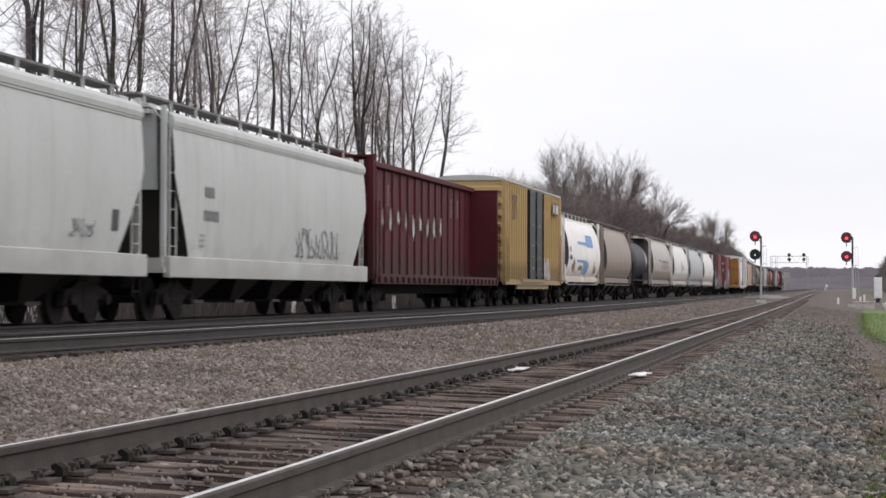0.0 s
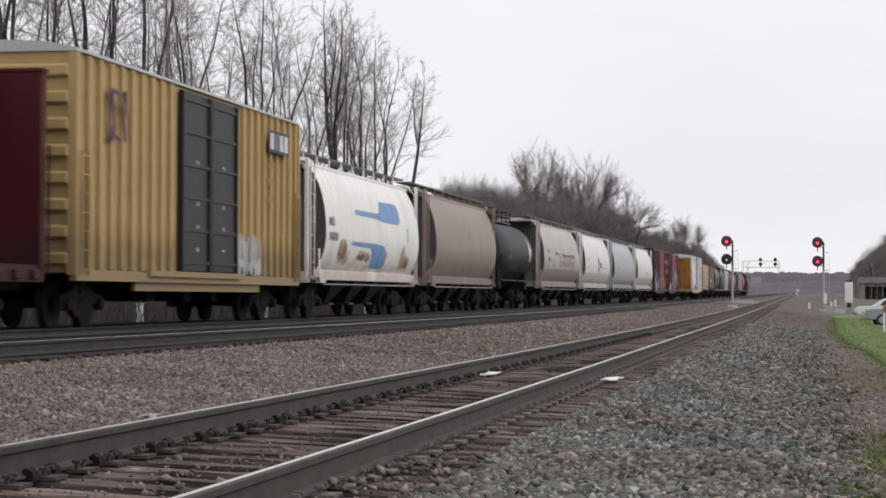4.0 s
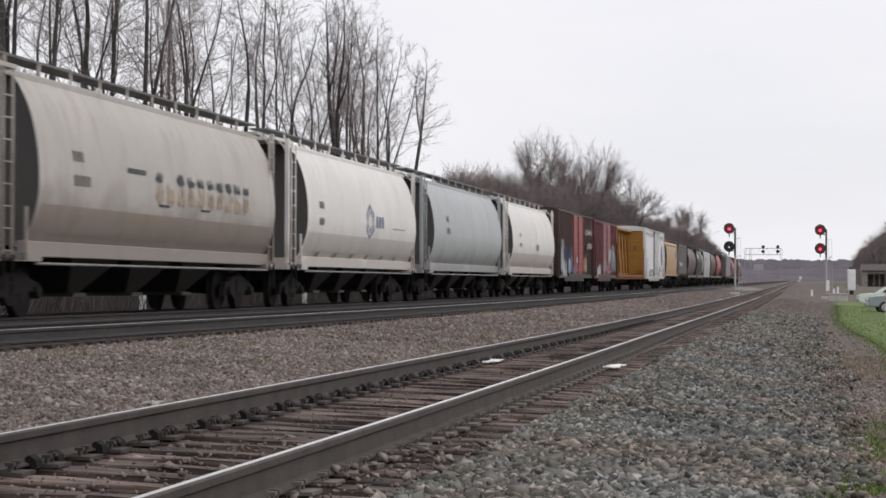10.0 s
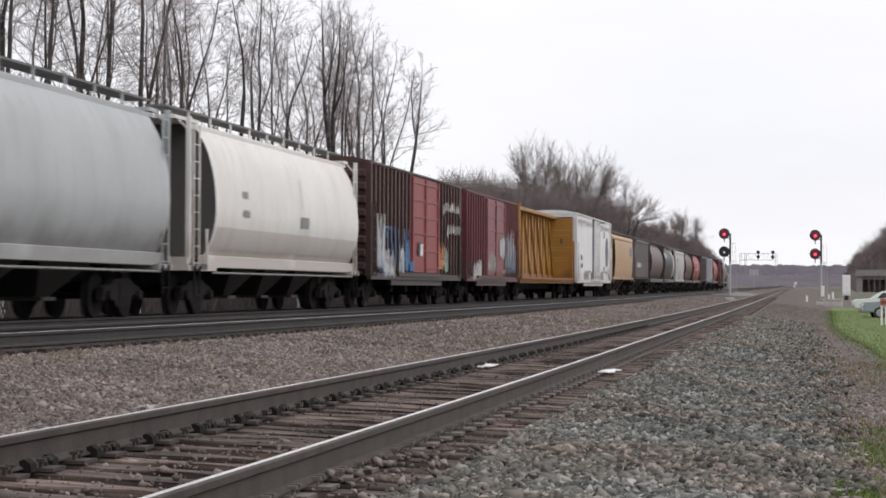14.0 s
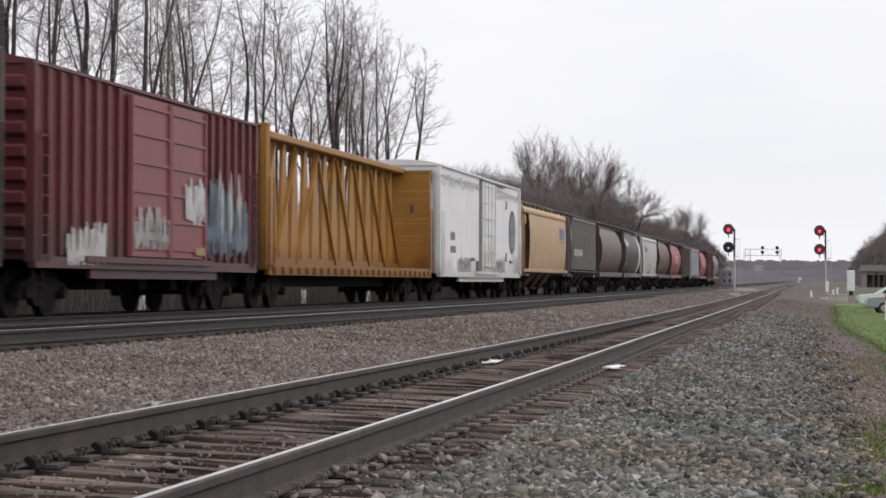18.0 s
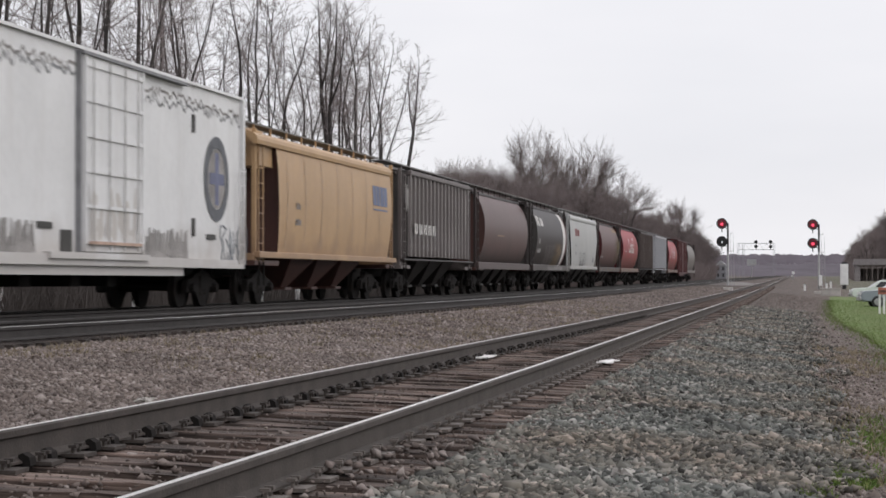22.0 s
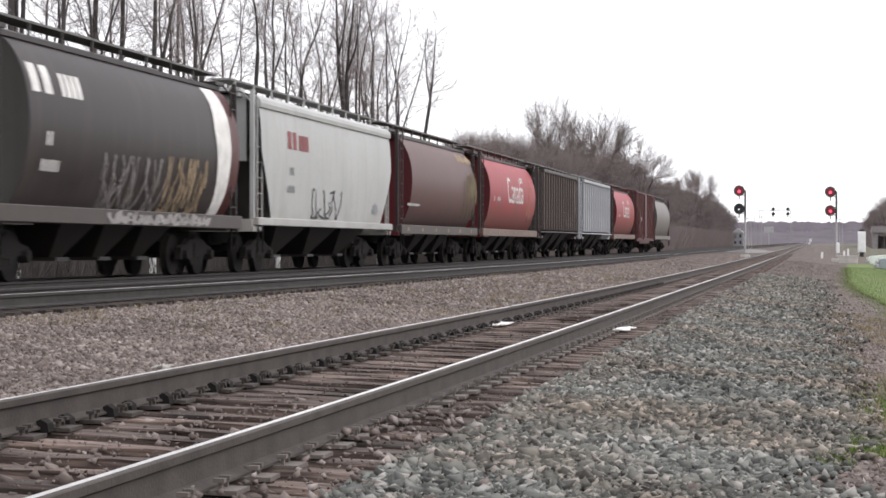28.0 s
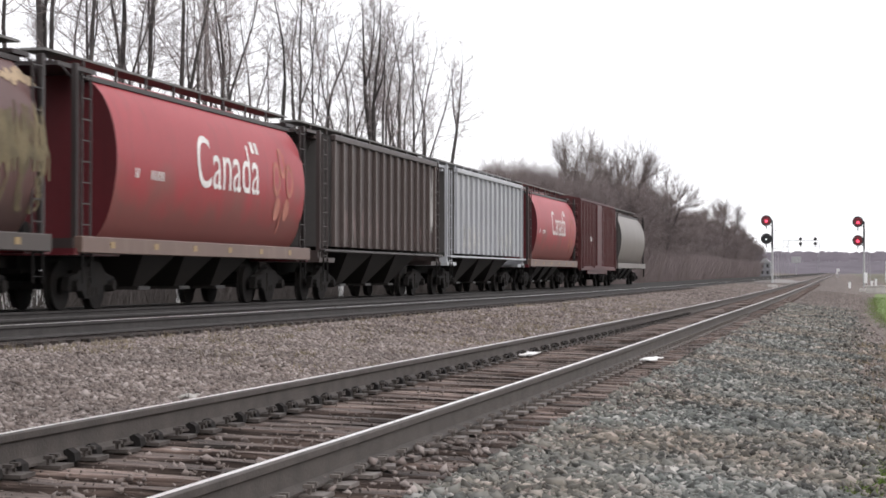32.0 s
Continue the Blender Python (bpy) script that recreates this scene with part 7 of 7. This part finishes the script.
def parked_car(name, label, x, y, rz, paint_key, roof_key):
    """A saloon: body, cabin, windows, wheels, bumpers and lamps."""
    zg = ground_z(x, y)
    c = thing(name, label, "car", "parked cars", x, y, zg, rz)
    side = [(-2.25, 0.35), (-2.3, 0.62), (-2.2, 0.86), (-1.2, 0.93), (1.35, 0.95), (2.15, 0.9), (2.3, 0.66), (2.25, 0.35)]
    roof = [(-1.25, 0.9), (-0.55, 1.34), (-0.3, 1.4), (0.7, 1.4), (0.95, 1.36), (1.65, 0.93)]

    def slab(o, w, w_top):
        bm = bmesh.new()
        zs = [q[1] for q in o]
        lo, hi = min(zs), max(zs)
        rows = []
        for sgn in (-1, 1):
            rows.append([bm.verts.new((u, sgn * (w + (w_top - w) * (z - lo) / (hi - lo)), z)) for u, z in o])
        n = len(o)
        for i in range(n):
            bm.faces.new((rows[0][i], rows[0][(i + 1) % n], rows[1][(i + 1) % n], rows[1][i]))
        bm.faces.new(rows[0][::-1])
        bm.faces.new(rows[1])
        bmesh.ops.recalc_face_normals(bm, faces=bm.faces)
        bmesh.ops.bevel(bm, geom=list(bm.edges), offset=0.05, segments=2, affect="EDGES")
        return bm
    part("body", slab(side, 0.9, 0.84), M[paint_key], c)
    cab = part("cabin", slab(roof, 0.78, 0.62), M[roof_key], c)
    for sgn in (-1, 1):
        for u0, u1 in ((-0.75, 0.15), (0.25, 1.15)):
            bm = bmesh.new()
            q = [(u0 - 0.12, 0.97, 0.772), (u1 + (0.12 if u1 > 1 else 0), 0.97, 0.772), (u1 - (0.12 if u1 > 1 else 0), 1.3, 0.68), (u0 + (0.22 if u0 < 0 else 0), 1.3, 0.68)]
            bm.faces.new([bm.verts.new((u, sgn * (w + 0.01), z)) for u, z, w in q])
            part("side_window", bm, M["car_glass"], cab)
        for u in (-1.45, 1.4):
            w = part("wheel", tube((u, sgn * 0.68, 0.32), (u, sgn * 0.9, 0.32), 0.32, 0.31, 18), M["black"], c)
            part("rim", tube((u, sgn * 0.9, 0.32), (u, sgn * 0.915, 0.32), 0.19, 0.17, 14), M["mast"], w)
    for u, s in ((-2.32, -1), (2.32, 1)):
        part("bumper", box(u - 0.06, u + 0.06, -0.85, 0.85, 0.38, 0.58, bevel=0.03), M["mast"], c)
        for v in (-0.62, 0.62):
            part("lamp", box(u - 0.03, u + 0.02, v - 0.14, v + 0.14, 0.66, 0.8), M["white"], c)
    for q0, q1 in (((-1.14, 0.97), (-0.62, 1.3)), ((1.56, 0.99), (1.0, 1.33))):
        bm = bmesh.new()
        d = -0.03 if q0[0] < 0 else 0.03
        bm.faces.new([bm.verts.new(v) for v in ((q0[0] + d, -0.68, q0[1]), (q0[0] + d, 0.68, q0[1]), (q1[0] + d, 0.58, q1[1]), (q1[0] + d, -0.58, q1[1]))])
        part("windscreen", bm, M["car_glass"], cab)
    return c


parked_car("parked_car", "blue-grey saloon car with a pale roof parked on the grass", 5.55, 108, 4, "car_grey", "white")
parked_car("parked_car", "pale green-white saloon car parked behind another", 5.7, 130, 3, "car_pale", "car_pale")


def small_things():
    x, y = 5.2, 225
    c = thing("equipment_cabinet", "tall white equipment cabinet on a dark stand", "cabinet", "", x, y, ground_z(x, y))
    part("body", box(-0.42, 0.42, -0.4, 0.4, 0.5, 2.75, bevel=0.03), M["white"], c)
    part("stand", box(-0.22, 0.22, -0.22, 0.22, -0.05, 0.5), M["black"], c)
    part("cap", box(-0.26, 0.26, -0.25, 0.25, 2.75, 2.95), M["black"], c)
    part("door", box(-0.35, 0.35, -0.43, -0.4, 0.62, 2.63), M["white"], c)
    x, y = 3.5, 86
    s = thing("lawn_sign", "low red-brown sign on two white posts", "sign", "", x, y, ground_z(x, y))
    for dx in (-0.08, 0.1):
        part("post", box(dx - 0.042, dx + 0.042, -0.05, 0.05, -0.1, 1.0), M["white"], s)
    part("board", box(-0.14, 0.38, -0.08, -0.05, 0.82, 1.1, bevel=0.01), M["sign_red"], s)
    part("marks", box(-0.09, 0.33, -0.086, -0.082, 0.9, 1.0), M["sign_dark"], s)
    x, y = 11.8, 420
    b = thing("shed", "low grey-brown shed with a dark open front", "building", "", x, y, ground_z(x, y))
    part("back_wall", box(0, 7.6, 4.8, 5, 0, 3.3), M["shed"], b)
    for x0 in (0, 7.4):
        part("side_wall", box(x0, x0 + 0.2, 0.2, 4.8, 0, 3.3), M["shed"], b)
    part("front_wall", box(0, 1.1, 0, 0.2, 0, 3.3), M["shed_roof"], b, "paler boarded front")
    part("front_wall", box(6.9, 7.6, 0, 0.2, 0, 3.3), M["shed"], b)
    for k in range(5):
        part("post", box(2.3 + k * 1.1, 2.45 + k * 1.1, 0, 0.2, 0, 2.6), M["shed"], b)
    part("lintel", box(1.1, 6.9, 0, 0.2, 2.6, 3.3), M["shed"], b)
    part("roof", prism([(-0.3, 3.3), (7.9, 3.3), (7.5, 4.5), (0.1, 4.5)], -0.5, 5.5), M["shed_roof"], b)
    # a white target and a pale sign far down the line
    for nm, lab, x, y, w, h, z, key in (("line_sign", "small white sign on a post far down the line", -0.6, 560, 0.75, 0.75, 1.5, "white"),
                                        ("line_sign", "pale bluish sign board on posts past the tracks", -12.6, 600, 2.7, 1.8, 3.7, "mast"),
                                        ("line_sign", "small white sign on a post far down the line", -1.0, 590, 0.5, 0.5, 0.7, "white")):
        g = thing(nm, lab, "sign", "signs down the line", x, y, ground_z(x, y))
        part("post", box(-0.08, 0.08, 0.03, 0.15, -0.1, z + h * 0.8), M["mast"], g)
        part("board", box(-w / 2, w / 2, -0.03, 0.03, z, z + h, bevel=0.02), M[key], g)
    x, y = -23.0, 640
    h = thing("far_house", "pale distant house behind the tracks", "building", "", x, y, ground_z(x, y))
    part("wall", box(-1.6, 1.6, 0, 6, 0, 4.4), M["steel"], h)
    part("roof", prism([(-1.9, 4.4), (1.9, 4.4), (0, 5.9)], -0.3, 6.3), M["mast"], h)
    for dx in (-0.8, 0.8):
        for z in (0.9, 2.9):
            part("window", box(dx - 0.3, dx + 0.3, -0.04, 0.02, z, z + 1.0), M["black"], h)
    for x, y, hh in ((2.9, 196, 0.8), (3.6, 215, 0.9), (0.9, 205, 0.6), (5.6, 250, 0.9)):
        p = thing("marker_post", "short white marker post in the gravel", "post", "marker posts", x, y, ground_z(x, y))
        part("post", box(-0.11, 0.11, -0.08, 0.08, -0.1, hh), M["white"], p)
        part("cap", box(-0.12, 0.12, -0.09, 0.09, hh, hh + 0.05, bevel=0.02), M["mast"], p)
    x, y = -22.5, 53.5
    w = thing("utility_box", "white painted utility box beyond the tracks", "utility box", "", x, y, ground_z(x, y))
    part("body", box(-0.6, 0.6, -0.7, 0.7, -0.1, 1.5, bevel=0.03), M["white"], w)
    part("lid", box(-0.64, 0.64, -0.74, 0.74, 1.5, 1.58, bevel=0.02), M["mast"], w)
    for y in (62.5, 78, 84, 97):
        p = thing("fence_post", "short white fence post beyond the tracks", "post", "white posts", -20.8, y, ground_z(-20.8, y))
        part("post", box(-0.09, 0.09, -0.09, 0.09, -0.1, 1.1, bevel=0.01), M["white"], p)
        part("cap", box(-0.11, 0.11, -0.11, 0.11, 1.1, 1.15, bevel=0.01), M["mast"], p)
    x, y = 2.75, 164
    k = thing("concrete_box", "low pale concrete pull box beside the signal", "concrete box", "", x, y, ground_z(x, y))
    part("body", box(-0.75, 0.75, -0.6, 0.6, -0.1, 0.5, bevel=0.03), M["concrete"], k)
    part("lid", box(-0.8, 0.8, -0.65, 0.65, 0.5, 0.58, bevel=0.01), M["concrete"], k)
    rnd = random.Random(2)
    n = 40
    bm = bmesh.new()
    ring = [bm.verts.new((-8.3 + 3.2 * math.cos(a) * rnd.uniform(0.85, 1.1), 262 + 42 * math.sin(a) * rnd.uniform(0.85, 1.1), 0)) for a in (2 * math.pi * i / n for i in range(n))]
    for v in ring:
        v.co.z = ground_z(v.co.x, v.co.y) + 0.06
    bm.faces.new(ring)
    ob = part("pale_gravel_patch", bm, M["dust"])
    tagged(ob, "pale dusty gravel patch between the tracks", "gravel", kind="structure")


small_things()


# ---- movement ----
def motions():
    for c, y in cars:
        rows = []
        for t in range(33):
            q = y - SPEED * t
            ahead, behind = line_z(max(q + 6, 12)), line_z(max(q - 6, 12))
            rows.append((t, pose(TRAIN + SLANT * q, q, (ahead + behind) / 2, math.degrees((ahead - behind) / 12), 0, -0.286)))
        walk(c, rows)
    # the wheels roll: one turn for each 2.87 m; all axles of a kind share one set of keys
    first = {}
    for k, w in AXLES:
        if k not in first:
            a = w.matrix_local.translation.y
            turn = math.degrees(SPEED / FPS / 0.457)
            walk(w, [(n / FPS, pose(0, a, 0.457) @ pose(0, 0, 0, turn * n % 360)) for n in range(0, 32 * FPS + 1)])
            first[k] = w
        else:
            w.rotation_mode = "QUATERNION"
            keys = w.animation_data_create()
            keys.action = first[k].animation_data.action
            keys.action_slot = first[k].animation_data.action_slot


motions()
